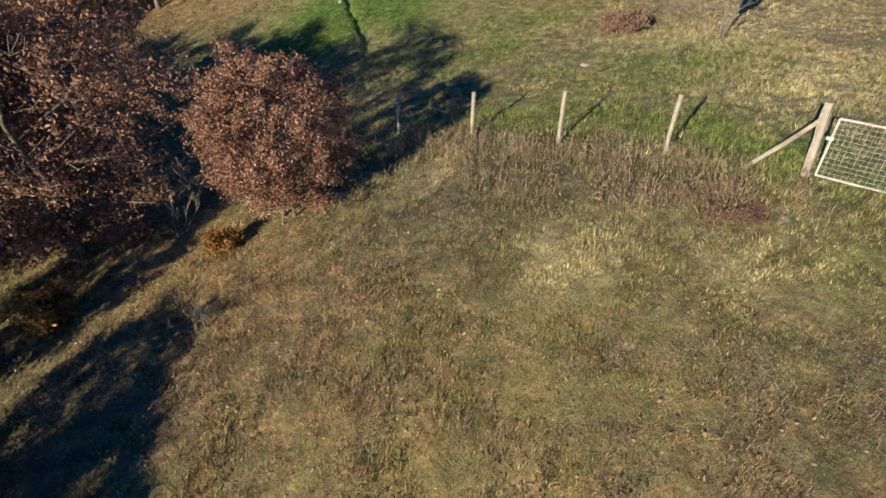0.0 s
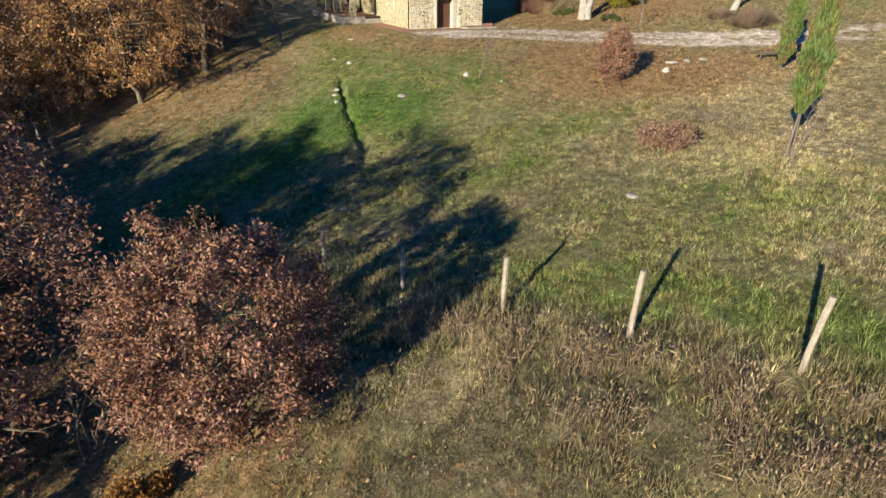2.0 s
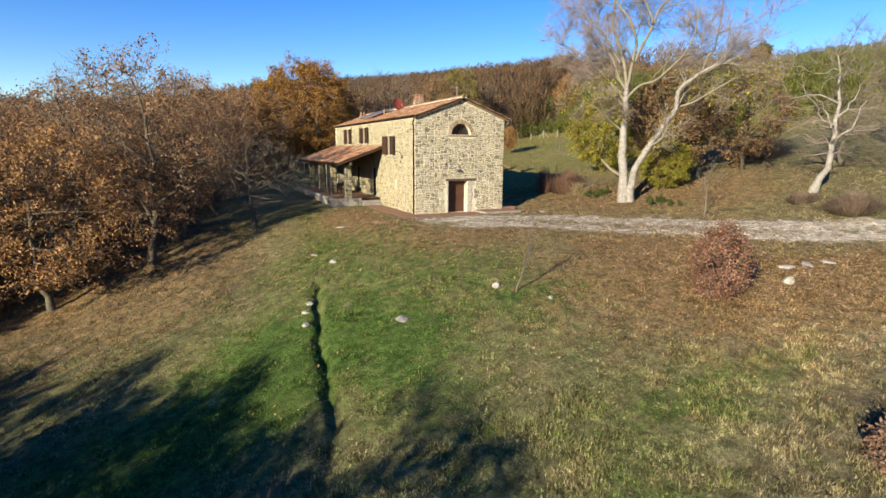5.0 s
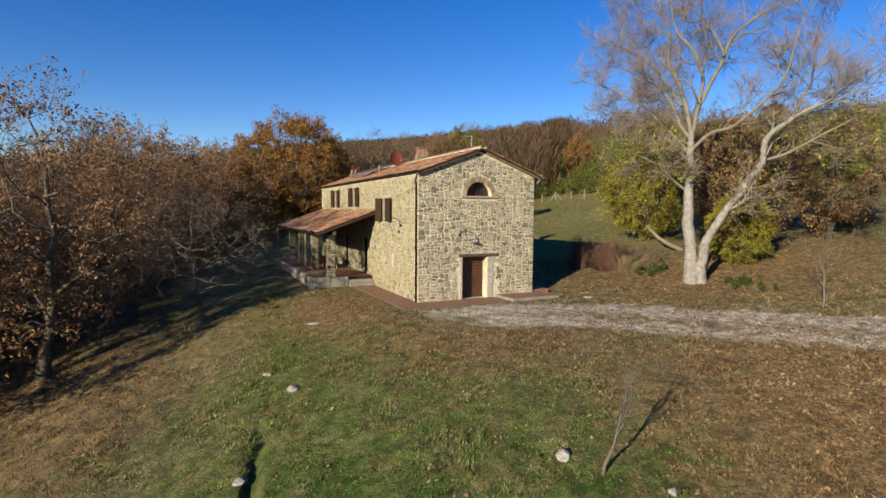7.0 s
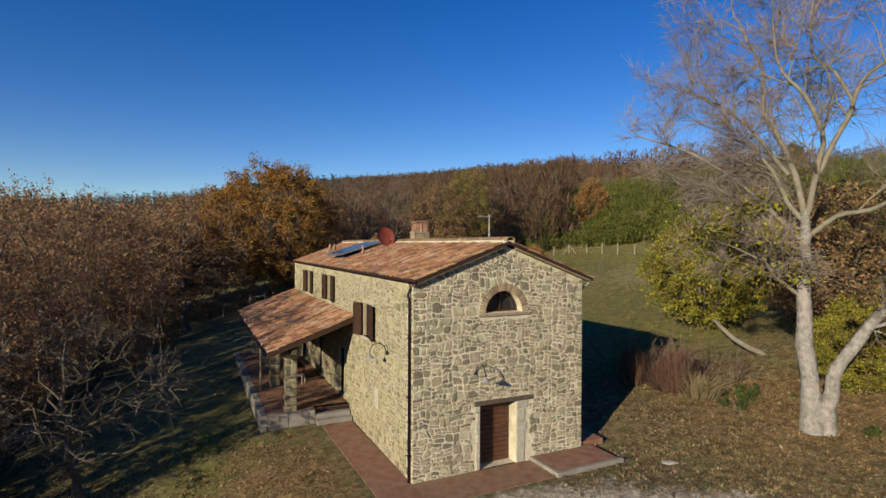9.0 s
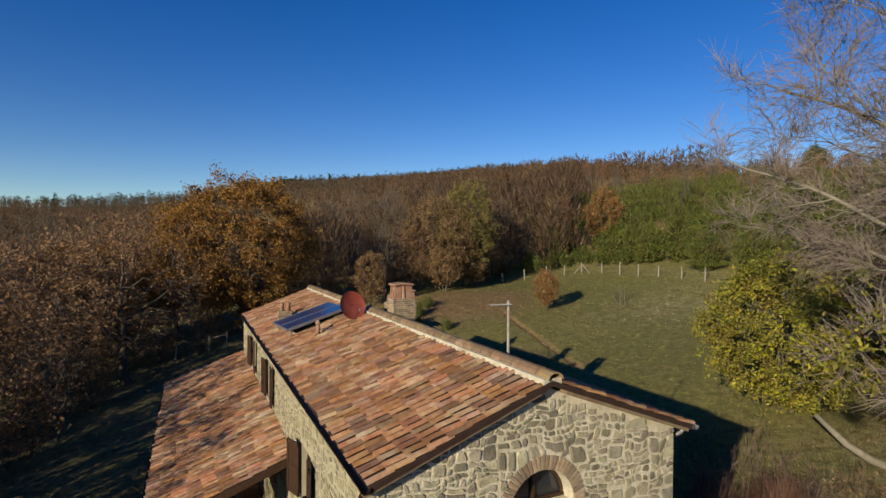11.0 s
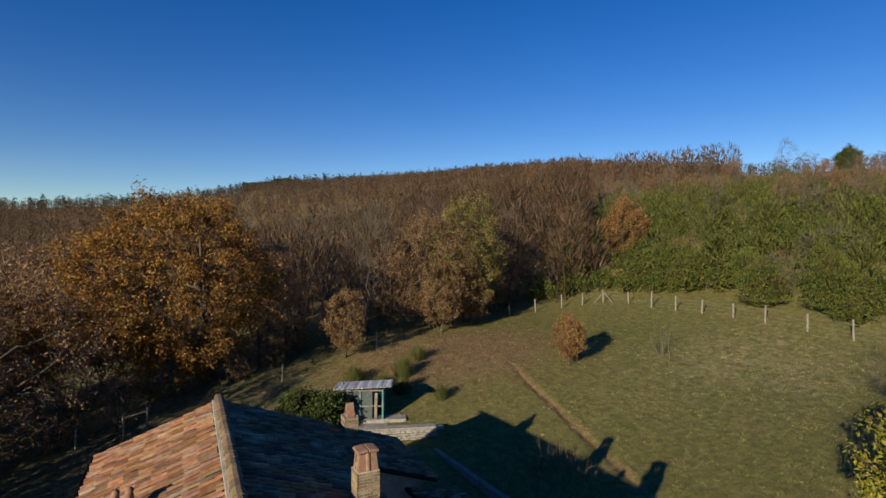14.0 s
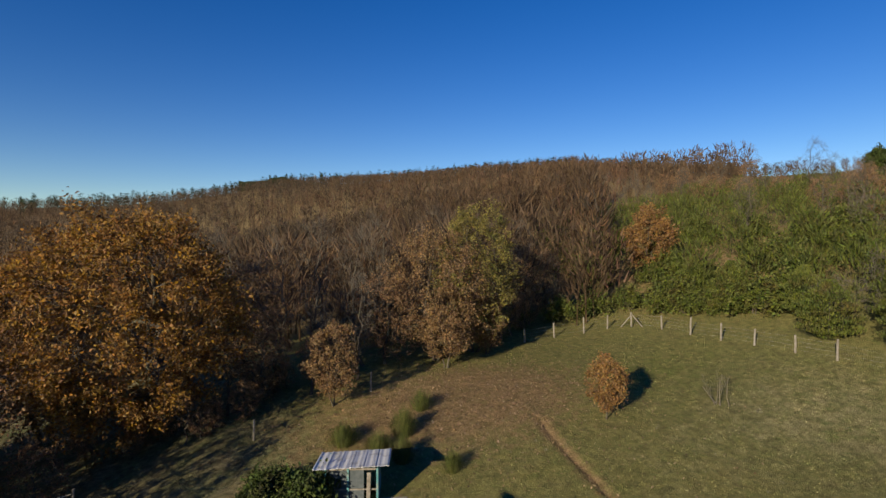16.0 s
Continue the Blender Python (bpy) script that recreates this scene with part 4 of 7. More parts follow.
# ---- on the roof ----
def brick_stack(parent, x, y, z0, z1, w, d):
    """A square stack in bricks, each course a row of pieces."""
    part("core", Shape().box(x - w / 2 + 0.02, x + w / 2 - 0.02, y - d / 2 + 0.02, y + d / 2 - 0.02, z0 - 0.6, z1), MORTAR, parent)
    z = z0 - 0.25
    c = 0
    bricks = Shape()
    while z < z1 - 0.03:
        for side in range(4):
            ln = w if side % 2 == 0 else d
            u = -ln / 2 - (0.1 if c % 2 else 0)
            while u < ln / 2:
                a, b = max(u, -ln / 2), min(u + 0.235, ln / 2)
                if b - a > 0.04:
                    if side == 0:
                        q = (x + a, x + b, y - d / 2, y - d / 2 + 0.03)
                    elif side == 2:
                        q = (x + a, x + b, y + d / 2 - 0.03, y + d / 2)
                    elif side == 1:
                        q = (x + w / 2 - 0.03, x + w / 2, y + a, y + b)
                    else:
                        q = (x - w / 2, x - w / 2 + 0.03, y + a, y + b)
                    bricks.worn_box(q[0], q[1], q[2], q[3], z, z + 0.055, 0.006)
                u += 0.247
        z += 0.068
        c += 1
    part("brickwork", bricks, BRICK_JOINED, parent, "pale tan bricks", kind="stuff")


def roof_z(x):
    return RIDGE_Z - SLOPE * abs(x - RIDGE_X)


def clay_cap(parent, x, y, z, w, d, h):
    """Two flat tiles and a half-round pipe on each broad side, thin tiles leaning at the ends, under two tilted lid tiles."""
    for sy in (-1, 1):
        for sx in (-1, 1):
            m = Matrix.Translation((x + sx * w * 0.29, y + sy * (d / 2 - 0.06), z)) @ Matrix.Rotation(0.10 * sy, 4, "X") @ Matrix.Rotation(-0.07 * sx, 4, "Y")
            part("upright_tile", Shape().worn_box(-w * 0.155, w * 0.155, -0.018, 0.018, 0, h, 0.006, m), CLAY, parent)
        m = Matrix.Translation((x, y + sy * (d / 2 - 0.10), z)) @ Matrix.Rotation(0.10 * sy, 4, "X")
        n = 9
        prof = [(0.085 * math.cos(math.pi * i / (n - 1)), 0.085 * sy * math.sin(math.pi * i / (n - 1))) for i in range(n)]
        inner = [(0.066 * math.cos(math.pi * i / (n - 1)), 0.066 * sy * math.sin(math.pi * i / (n - 1))) for i in reversed(range(n))]
        loop = prof + inner
        k = len(loop)
        part("pipe", Shape().add([m @ Vector((px, py, 0)) for px, py in loop] + [m @ Vector((px * 0.85, py, h)) for px, py in loop], [(i, (i + 1) % k, k + (i + 1) % k, k + i) for i in range(k)] + [tuple(range(k)), tuple(range(k, 2 * k))]), CLAY, parent)
    for sx in (-1, 1):
        for sy in (-1, 1):
            m = Matrix.Translation((x + sx * (w / 2 - 0.03), y + sy * d * 0.20, z)) @ Matrix.Rotation(-0.22 * sx, 4, "Y") @ Matrix.Rotation(0.45 * sy, 4, "X")
            part("leaning_tile", Shape().worn_box(-0.015, 0.015, -0.035, 0.035, 0, h, 0.006, m), CLAY, parent)
        m = Matrix.Translation((x + sx * w * 0.235, y, z + h)) @ Matrix.Rotation(0.09 * sx, 4, "Y")
        part("lid", Shape().worn_box(-w * 0.24, w * 0.24, -d / 2 + 0.02, d / 2 - 0.02, 0.0, 0.07, 0.02, m), CLAY, parent, "thick clay lid tile")


chimney = thing("chimney", 0, 0, 0, label="broad tan brick chimney capped with upright clay tiles", category="chimney", group="chimneys")
brick_stack(chimney, 4.22, 9.15, roof_z(4.6) - 0.1, 7.92, 0.78, 0.62)
clay_cap(chimney, 4.22, 9.15, 7.92, 0.76, 0.60, 0.46)
chimney = thing("chimney", 0, 0, 0, label="slim brick chimney with a clay pot cap", category="chimney", group="chimneys")
brick_stack(chimney, 6.35, 13.6, roof_z(6.6) - 0.1, 7.30, 0.56, 0.5)
clay_cap(chimney, 6.35, 13.6, 7.30, 0.54, 0.48, 0.42)
chimney = thing("chimney", 0, 0, 0, label="small yellow brick chimney with two leaning tiles", category="chimney", group="chimneys")
brick_stack(chimney, 7.75, 19.6, roof_z(8.0) - 0.1, 6.55, 0.5, 0.5)
for s_ in (-1, 1):
    part("leaning_tile", Shape().worn_box(-0.14, 0.14, -0.015, 0.015, 0, 0.48, 0.008, Matrix.Translation((7.75, 19.6 + 0.16 * s_, 6.55)) @ Matrix.Rotation(0.36 * s_, 4, "X")), CLAY, chimney)
pots = thing("chimney_pots", 0, 0, 0, label="short brick vent with two clay pots", category="chimney")
brick_stack(pots, 1.35, 14.9, roof_z(1.35), roof_z(1.35) + 0.26, 0.55, 0.32)
for s_ in (-0.13, 0.13):
    part("pot", Shape().tube([(1.35 + s_, 14.9, roof_z(1.35) + 0.26), (1.35 + s_, 14.9, roof_z(1.35) + 0.50), (1.35 + s_ + 0.03, 14.86, roof_z(1.35) + 0.58)], [0.10, 0.085, 0.07], 10), CLAY, pots, smooth=True)
vent = thing("vent_pipe", 1.55, 9.85, roof_z(1.55) - 0.02, label="red clay vent pipe with a hood on the roof", category="vent pipe")
part("pipe", Shape().tube([(0, 0, 0), (0, 0, 0.34)], [0.075, 0.06], 10), CLAY, vent, smooth=True)
part("hood", Shape().tube([(0, 0, 0.36), (0, 0, 0.40), (0, 0, 0.50)], [0.10, 0.095, 0.03], 10), CLAY, vent)
# solar collector
solar = thing("solar_panel", 0, 0, 0, label="blue solar water panel in an aluminium frame on the roof", category="solar panel")
lean = Matrix.Translation((0.78, 11.0, 6.76)) @ Matrix.Rotation(-math.atan(0.30), 4, "Y") @ Matrix.Rotation(radians(4), 4, "Z")
part("collector", Shape().worn_box(0, 2.25, 0, 2.15, 0.0, 0.07, 0.01, lean), SOLAR, solar, "glossy dark blue glass")
for q in ((-0.02, 2.27, -0.04, 0.0), (-0.02, 2.27, 2.15, 2.19), (-0.02, 2.27, 1.02, 1.07)):
    part("rail", Shape().box(*q, -0.01, 0.085, lean), ALU, solar)
for q in ((-0.03, 0.0, -0.04, 2.19), (2.25, 2.28, -0.04, 2.19)):
    part("rail", Shape().box(*q, -0.01, 0.08, lean), ALU, solar)
for u in (0.15, 1.9):
    for w in (0.1, 2.0):
        foot = lean @ Vector((u, w, 0))
        part("strut", Shape().tube([tuple(foot), (foot.x, foot.y, roof_z(foot.x))], 0.02, 5), ALU, solar)
# dish
dish = thing("satellite_dish", 2.62, 9.95, roof_z(2.5) - 0.06, label="rust-red round satellite dish beside the ridge", category="satellite dish")
face = Matrix.Translation((0.1, -0.12, 0.62)) @ Matrix.Rotation(radians(12), 4, "Z") @ Matrix.Rotation(radians(72), 4, "X")
bowl = Shape()
rings = [(0.0, -0.075), (0.15, -0.068), (0.30, -0.045), (0.42, -0.012), (0.47, 0.01)]
for k, (r, z) in enumerate(rings):
    for s in range(28):
        a = 2 * math.pi * s / 28
        bowl.v.append(tuple(face @ Vector((r * math.cos(a), r * math.sin(a) * 1.05, z))))
        bowl.v.append(tuple(face @ Vector((r * math.cos(a), r * math.sin(a) * 1.05, z - 0.012))))
for k in range(len(rings) - 1):
    for s in range(28):
        a, b = (k * 28 + s) * 2, (k * 28 + (s + 1) % 28) * 2
        bowl.f.append((a, b, b + 56, a + 56))
        bowl.f.append((a + 57, b + 57, b + 1, a + 1))
part("reflector", bowl, DISH, dish, smooth=True)
part("mast", Shape().tube([(0.1, 0.1, -0.02), (0.1, 0.1, 0.55), (0.1, -0.05, 0.62)], 0.025, 6), IRON, dish)
part("feed_arm", Shape().tube([tuple(face @ Vector((0, -0.45, 0))), tuple(face @ Vector((0, -0.28, 0.42)))], 0.014, 5), IRON, dish)
part("receiver", Shape().tube([tuple(face @ Vector((0, -0.28, 0.40))), tuple(face @ Vector((0, -0.22, 0.52)))], 0.035, 8), ALU, dish)
# aerial
aerial = thing("antenna", 4.35, 2.75, roof_z(4.35), label="thin grey mast with a small television aerial", category="antenna")
part("mast", Shape().tube([(0, 0, -0.1), (0, 0, 1.45)], 0.03, 6), GATE, aerial)
part("boom", Shape().tube([(-0.50, -0.04, 1.36), (0.10, 0.01, 1.34)], 0.02, 5), GATE, aerial)
for i in range(7):
    part("element", Shape().tube([(-0.48 + i * 0.075, -0.12, 1.36), (-0.48 + i * 0.075, 0.06, 1.36)], 0.009, 4), GATE, aerial)
part("socket", Shape().tube([(0, 0, -0.02), (0, 0, 0.07)], [0.07, 0.03], 8), ZINC, aerial)


# ---- wall lamps ----
def wall_lamp(x, y, z, turn, reach, droop):
    """A gooseneck lamp; its arm leaves the wall along -y."""
    lamp = thing("wall_lamp", x, y, z, turn, "black iron gooseneck lamp on the stone wall", "lamp", "wall lamps")
    part("plate", Shape().tube([(0, 0.02, 0), (0, -0.03, 0)], 0.07, 10), IRON, lamp)
    part("arm", Shape().tube([(0, -0.02, 0.0), (0, -0.10, 0.25), (0.0, -0.28, 0.37), (0, -reach + 0.12, 0.33), (0, -reach, droop + 0.15), (0, -reach, droop)], 0.018, 6), IRON, lamp, smooth=True)
    part("shade", Shape().tube([(0, -reach, droop + 0.04), (0, -reach, droop - 0.02), (0, -reach, droop - 0.09)], [0.03, 0.08, 0.17], 14, False), ENAMEL, lamp, "shallow grey enamel shade", smooth=True)


wall_lamp(2.19, -0.02, 3.15, 0, 0.62, -0.02)
wall_lamp(-0.02, 2.2, 3.59, -90, 0.62, -0.02)

# ---- porch ----
PX, PY0, PY1, PZ = -3.65, 6.75, 20.4, 0.52
porch = thing("porch", 0, 0, 0, HOUSE_TURN, label="tiled lean-to porch on stone pillars over a terracotta terrace", category="porch")
part("terrace", Shape().box(PX + 0.28, 0.0, PY0 + 0.28, PY1, -0.5, PZ - 0.012), SHADE_BED, porch)
pave = Shape()
for i in range(11):
    for j in range(44):
        x0, y0 = PX + 0.30 + i * 0.303, PY0 + 0.30 + j * 0.303
        if x0 + 0.29 < -0.0 and y0 + 0.29 < PY1:
            pave.box(x0, x0 + 0.295, y0, y0 + 0.295, PZ - 0.012, PZ)
part("paving_tiles", pave, PAVING, porch, "square terracotta floor tiles", kind="stuff")
kerb_rng = random.Random(2)
y = PY0
while y < PY1:
    ln = kerb_rng.uniform(0.5, 0.95)
    part("kerb_stone", Shape().worn_box(PX, PX + 0.29, y + 0.006, min(y + ln, PY1) - 0.006, -0.6, PZ + kerb_rng.uniform(0, 0.012), 0.02), COPING, porch)
    y += ln
x = PX + 0.3
while x < -1.55:
    ln = kerb_rng.uniform(0.5, 0.9)
    part("kerb_stone", Shape().worn_box(x + 0.006, min(x + ln, -1.5) - 0.006, PY0, PY0 + 0.29, -0.6, PZ + kerb_rng.uniform(0, 0.012), 0.02), COPING, porch)
    x += ln
for i, (y0, z1) in enumerate(((PY0 - 0.32, 0.17), (PY0, 0.34), (PY0 + 0.30, PZ))):
    part("step", Shape().worn_box(-1.5, -0.05, y0, y0 + 0.33, -0.4, z1, 0.015), COPING, porch)
pillar_rng = random.Random(7)
for py in (7.15, 11.5, 15.9, 20.0):
    pillar = part("pillar", Shape().box(-2.66, -2.24, py - 0.21, py + 0.21, PZ, 2.95), MORTAR_WEST, porch, "square rubble stone pillar")
    blocks = Shape()
    z = PZ
    while z < 2.9:
        h = pillar_rng.uniform(0.14, 0.3)
        for sx in (0, 1):
            k = pillar_rng.uniform(0.4, 0.6) * 0.46
            x0, x1 = (-2.68, -2.68 + k) if sx == 0 else (-2.68 + k + 0.02, -2.22)
            blocks.worn_box(x0, x1, py - 0.23, py + 0.23, z + 0.012, min(z + h, 2.95) - 0.012, 0.025)
        z += h
    part("stonework", blocks, STONE_WEST, pillar, "tan blocks", kind="stuff")
part("pole", Shape().tube([(-3.2, 10.7, PZ), (-3.2, 10.7, 3.0)], 0.045, 7), OLD_WOOD, porch)
P_TOP, P_LOW = (-0.02, 4.36), (-3.45, 3.12)
P_SLOPE = (P_TOP[1] - P_LOW[1]) / (P_TOP[0] - P_LOW[0])
proof = part("porch_roof", slab_between(P_LOW, P_TOP, 6.15, 20.7, 0.08), SHADE_BED, porch, "lean-to roof of terracotta tiles")
tiled_slope(proof, *P_LOW, P_TOP[0], 6.1, 20.75, P_SLOPE, (6.0, 11.4))
part("beam", Shape().worn_box(-2.56, -2.34, 6.2, 20.6, 2.95, 3.19, 0.02), BEAM, porch, "heavy oak beam")
for i in range(30):
    y = 6.25 + i * 0.49
    rm = Matrix.Translation((P_LOW[0] + 0.02, y, P_LOW[1] - 0.20)) @ Matrix.Rotation(-math.atan(P_SLOPE), 4, "Y")
    part("rafter", Shape().box(0, 3.55, -0.05, 0.05, 0, 0.115, rm), DARK_WOOD, porch)
part("fascia", Shape().box(0, 3.6, -0.04, 0.0, 0, 0.16, Matrix.Translation((P_LOW[0] + 0.0, 6.14, P_LOW[1] - 0.20)) @ Matrix.Rotation(-math.atan(P_SLOPE), 4, "Y")), DARK_WOOD, porch)
part("gutter", gutter_shape(P_LOW[0] - 0.05, 6.15, 20.7, P_LOW[1] - 0.05, 0.07), COPPER, porch)


def garden_chair(x, y, turn):
    c = thing("garden_chair", x, y, PZ, turn, "pale wooden garden chair on the porch", "chair", "porch chairs")
    part("seat", Shape().worn_box(-0.22, 0.22, -0.22, 0.22, 0.42, 0.46, 0.01), OLD_WOOD, c)
    part("backrest", Shape().worn_box(-0.22, 0.22, 0.19, 0.22, 0.55, 0.92, 0.01), OLD_WOOD, c)
    for sx in (-0.2, 0.2):
        for sy in (-0.2, 0.2):
            part("leg", Shape().box(sx - 0.02, sx + 0.02, sy - 0.02, sy + 0.02, 0, 0.9 if sy > 0 else 0.42), OLD_WOOD, c)


garden_chair(-1.2, 11.2, 60)
garden_chair(-1.0, 13.0, 120)
table = thing("porch_table", -1.3, 12.1, PZ, 0, "dark wooden table under the porch roof", "table")
part("tabletop", Shape().worn_box(-0.45, 0.45, -0.7, 0.7, 0.71, 0.75, 0.01), DARK_WOOD, table)
for sx in (-0.38, 0.38):
    for sy in (-0.6, 0.6):
        part("leg", Shape().box(sx - 0.03, sx + 0.03, sy - 0.03, sy + 0.03, 0, 0.71), DARK_WOOD, table)

# apron of terracotta round the house and the slab by the door
apron = solo("pavement", Shape().box(-1.25, 0.0, -1.5, 6.42, -0.25, 0.0).box(0.0, 4.3, -1.5, 0.02, -0.25, 0.0), PAVING, "worn terracotta pavement along the house walls", "pavement", kind="structure")
slab = thing("door_slab", 0, 0, 0, label="raised terracotta slab with a pale stone edge beside the door", category="slab")
part("top", Shape().box(4.42, 6.95, -1.42, 0.0, 0.02, 0.115), PAVING, slab)
part("edge", Shape().worn_box(4.30, 7.10, -1.56, -1.42, -0.2, 0.12, 0.015), COPING, slab)
part("edge", Shape().worn_box(4.30, 4.42, -1.42, 0.0, -0.2, 0.12, 0.015), COPING, slab)
part("top", Shape().box(6.55, 7.6, 0.0, 1.4, -0.2, 0.22), PAVING, slab)
part("base", Shape().box(4.42, 7.0, -1.42, 0.0, -0.2, 0.02), COPING, slab)


# ---- trees ----
def grow(rng, start, direction, length, radius, depth, shape, tips, bend=0.22, kids=(3, 5), low=0.35, up=0.25, sides=6, ratio=0.62, spread=(28, 58)):
    """A tapered limb with its side limbs; tips gathers (place, direction) along the last twigs."""
    n = 5 if depth > 1 else 3
    pts, rad = [Vector(start)], [radius]
    d = Vector(direction).normalized()
    for i in range(n):
        d = (d + Vector((rng.gauss(0, bend), rng.gauss(0, bend), rng.gauss(0, bend) + up * 0.25))).normalized()
        pts.append(pts[-1] + d * (length / n))
        rad.append(max(radius * (1 - (0.78 if depth else 0.9) * (i + 1) / n), 0.004))
    shape.tube(pts, rad, max(3, sides), False)
    if depth == 0:
        tips.extend((pts[i], d) for i in range(1, n + 1))
        return
    if depth == 1:
        tips.extend((pts[i], d) for i in range(2, n + 1))
    for k in range(rng.randint(*kids)):
        t = low + (1 - low) * (k + rng.random()) / kids[1]
        i = min(int(t * n), n - 1)
        p = pts[i].lerp(pts[i + 1], t * n - i)
        axis = Vector((rng.gauss(0, 1), rng.gauss(0, 1), rng.gauss(0, 1))).cross(d).normalized()
        ang = radians(rng.uniform(*spread))
        nd = (d * math.cos(ang) + axis * math.sin(ang) + Vector((0, 0, up))).normalized()
        grow(rng, p, nd, length * ratio * rng.uniform(0.75, 1.15), max(rad[i] * 0.62, 0.006), depth - 1, shape, tips, bend, kids, 0.3, up, sides - 1, ratio, spread)


def leaf_mesh(name, tips, per_tip, size, cloud, mat, rng):
    """Folded leaf quads scattered round the twigs."""
    base = np.array([tuple(p) for p, _ in tips])
    base = np.repeat(base, per_tip, 0)
    n = len(base)
    c = base + rng.normal(0, cloud, (n, 3))
    a = rng.normal(0, 1, (n, 3))
    a /= np.linalg.norm(a, axis=1)[:, None]
    b = np.cross(a, rng.normal(0, 1, (n, 3)))
    b /= np.linalg.norm(b, axis=1)[:, None]
    s = size * rng.uniform(0.6, 1.35, (n, 1))
    nrm = np.cross(a, b)
    v = np.stack([c - a * s, c + b * s * 0.55 + nrm * s * 0.2, c + a * s, c - b * s * 0.55 + nrm * s * 0.2], 1).reshape(-1, 3)
    f = np.arange(4 * n).reshape(-1, 4)
    tri = np.concatenate([f[:, [0, 1, 2]], f[:, [0, 2, 3]]])
    return mesh_of(name, v, tri, mat)


def make_tree(name, seed, h, r, depth, leaf, per_tip, size, cloud, label, bark=None, stems=1, lean=0.06, kids=(3, 5), up=0.25, ratio=0.62, spread=(28, 58), low=0.3, category="tree", trunk=0.5, bend=0.2):
    rng, nrng = random.Random(seed), np.random.default_rng(seed)
    tree = thing(name, 0, 0, 0, label=label, category=category)
    wood, tips = Shape(), []
    for s in range(stems):
        a = rng.uniform(0, 6.28)
        k = lean if stems == 1 else lean + 0.15
        grow(rng, (0.12 * s * math.cos(a), 0.12 * s * math.sin(a), -0.15), (k * math.cos(a), k * math.sin(a), 1), h * trunk * rng.uniform(0.85, 1.1), r * (1 if s == 0 else 0.7), depth, wood, tips, bend, kids, low, up, 7, ratio, spread)
    part("trunk" if stems < 6 else "stemwork", wood, bark or BARK, tree, smooth=True, kind="" if stems < 6 else "stuff", flip=False)
    if leaf and per_tip:
        part("crown", leaf_mesh("crown", tips, per_tip, size, cloud, leaf, nrng), leaf, tree)
    return tree


def arc(a, b, rise, rng, n, wobble=0.06):
    """Points of a bent line from a to b that sags or rises in its middle."""
    a, b = Vector(a), Vector(b)
    ln = (b - a).length
    c = (a + b) / 2 + Vector((rng.gauss(0, 0.10) * ln, rng.gauss(0, 0.10) * ln, rise * ln))
    out = []
    for i in range(n + 1):
        t = i / n
        p = a * (1 - t) ** 2 + c * (2 * t * (1 - t)) + b * t * t
        if 0 < i < n:
            p = p + Vector((rng.gauss(0, 1), rng.gauss(0, 1), rng.gauss(0, 1))) * wobble * ln * 0.3
        out.append(p)
    return out


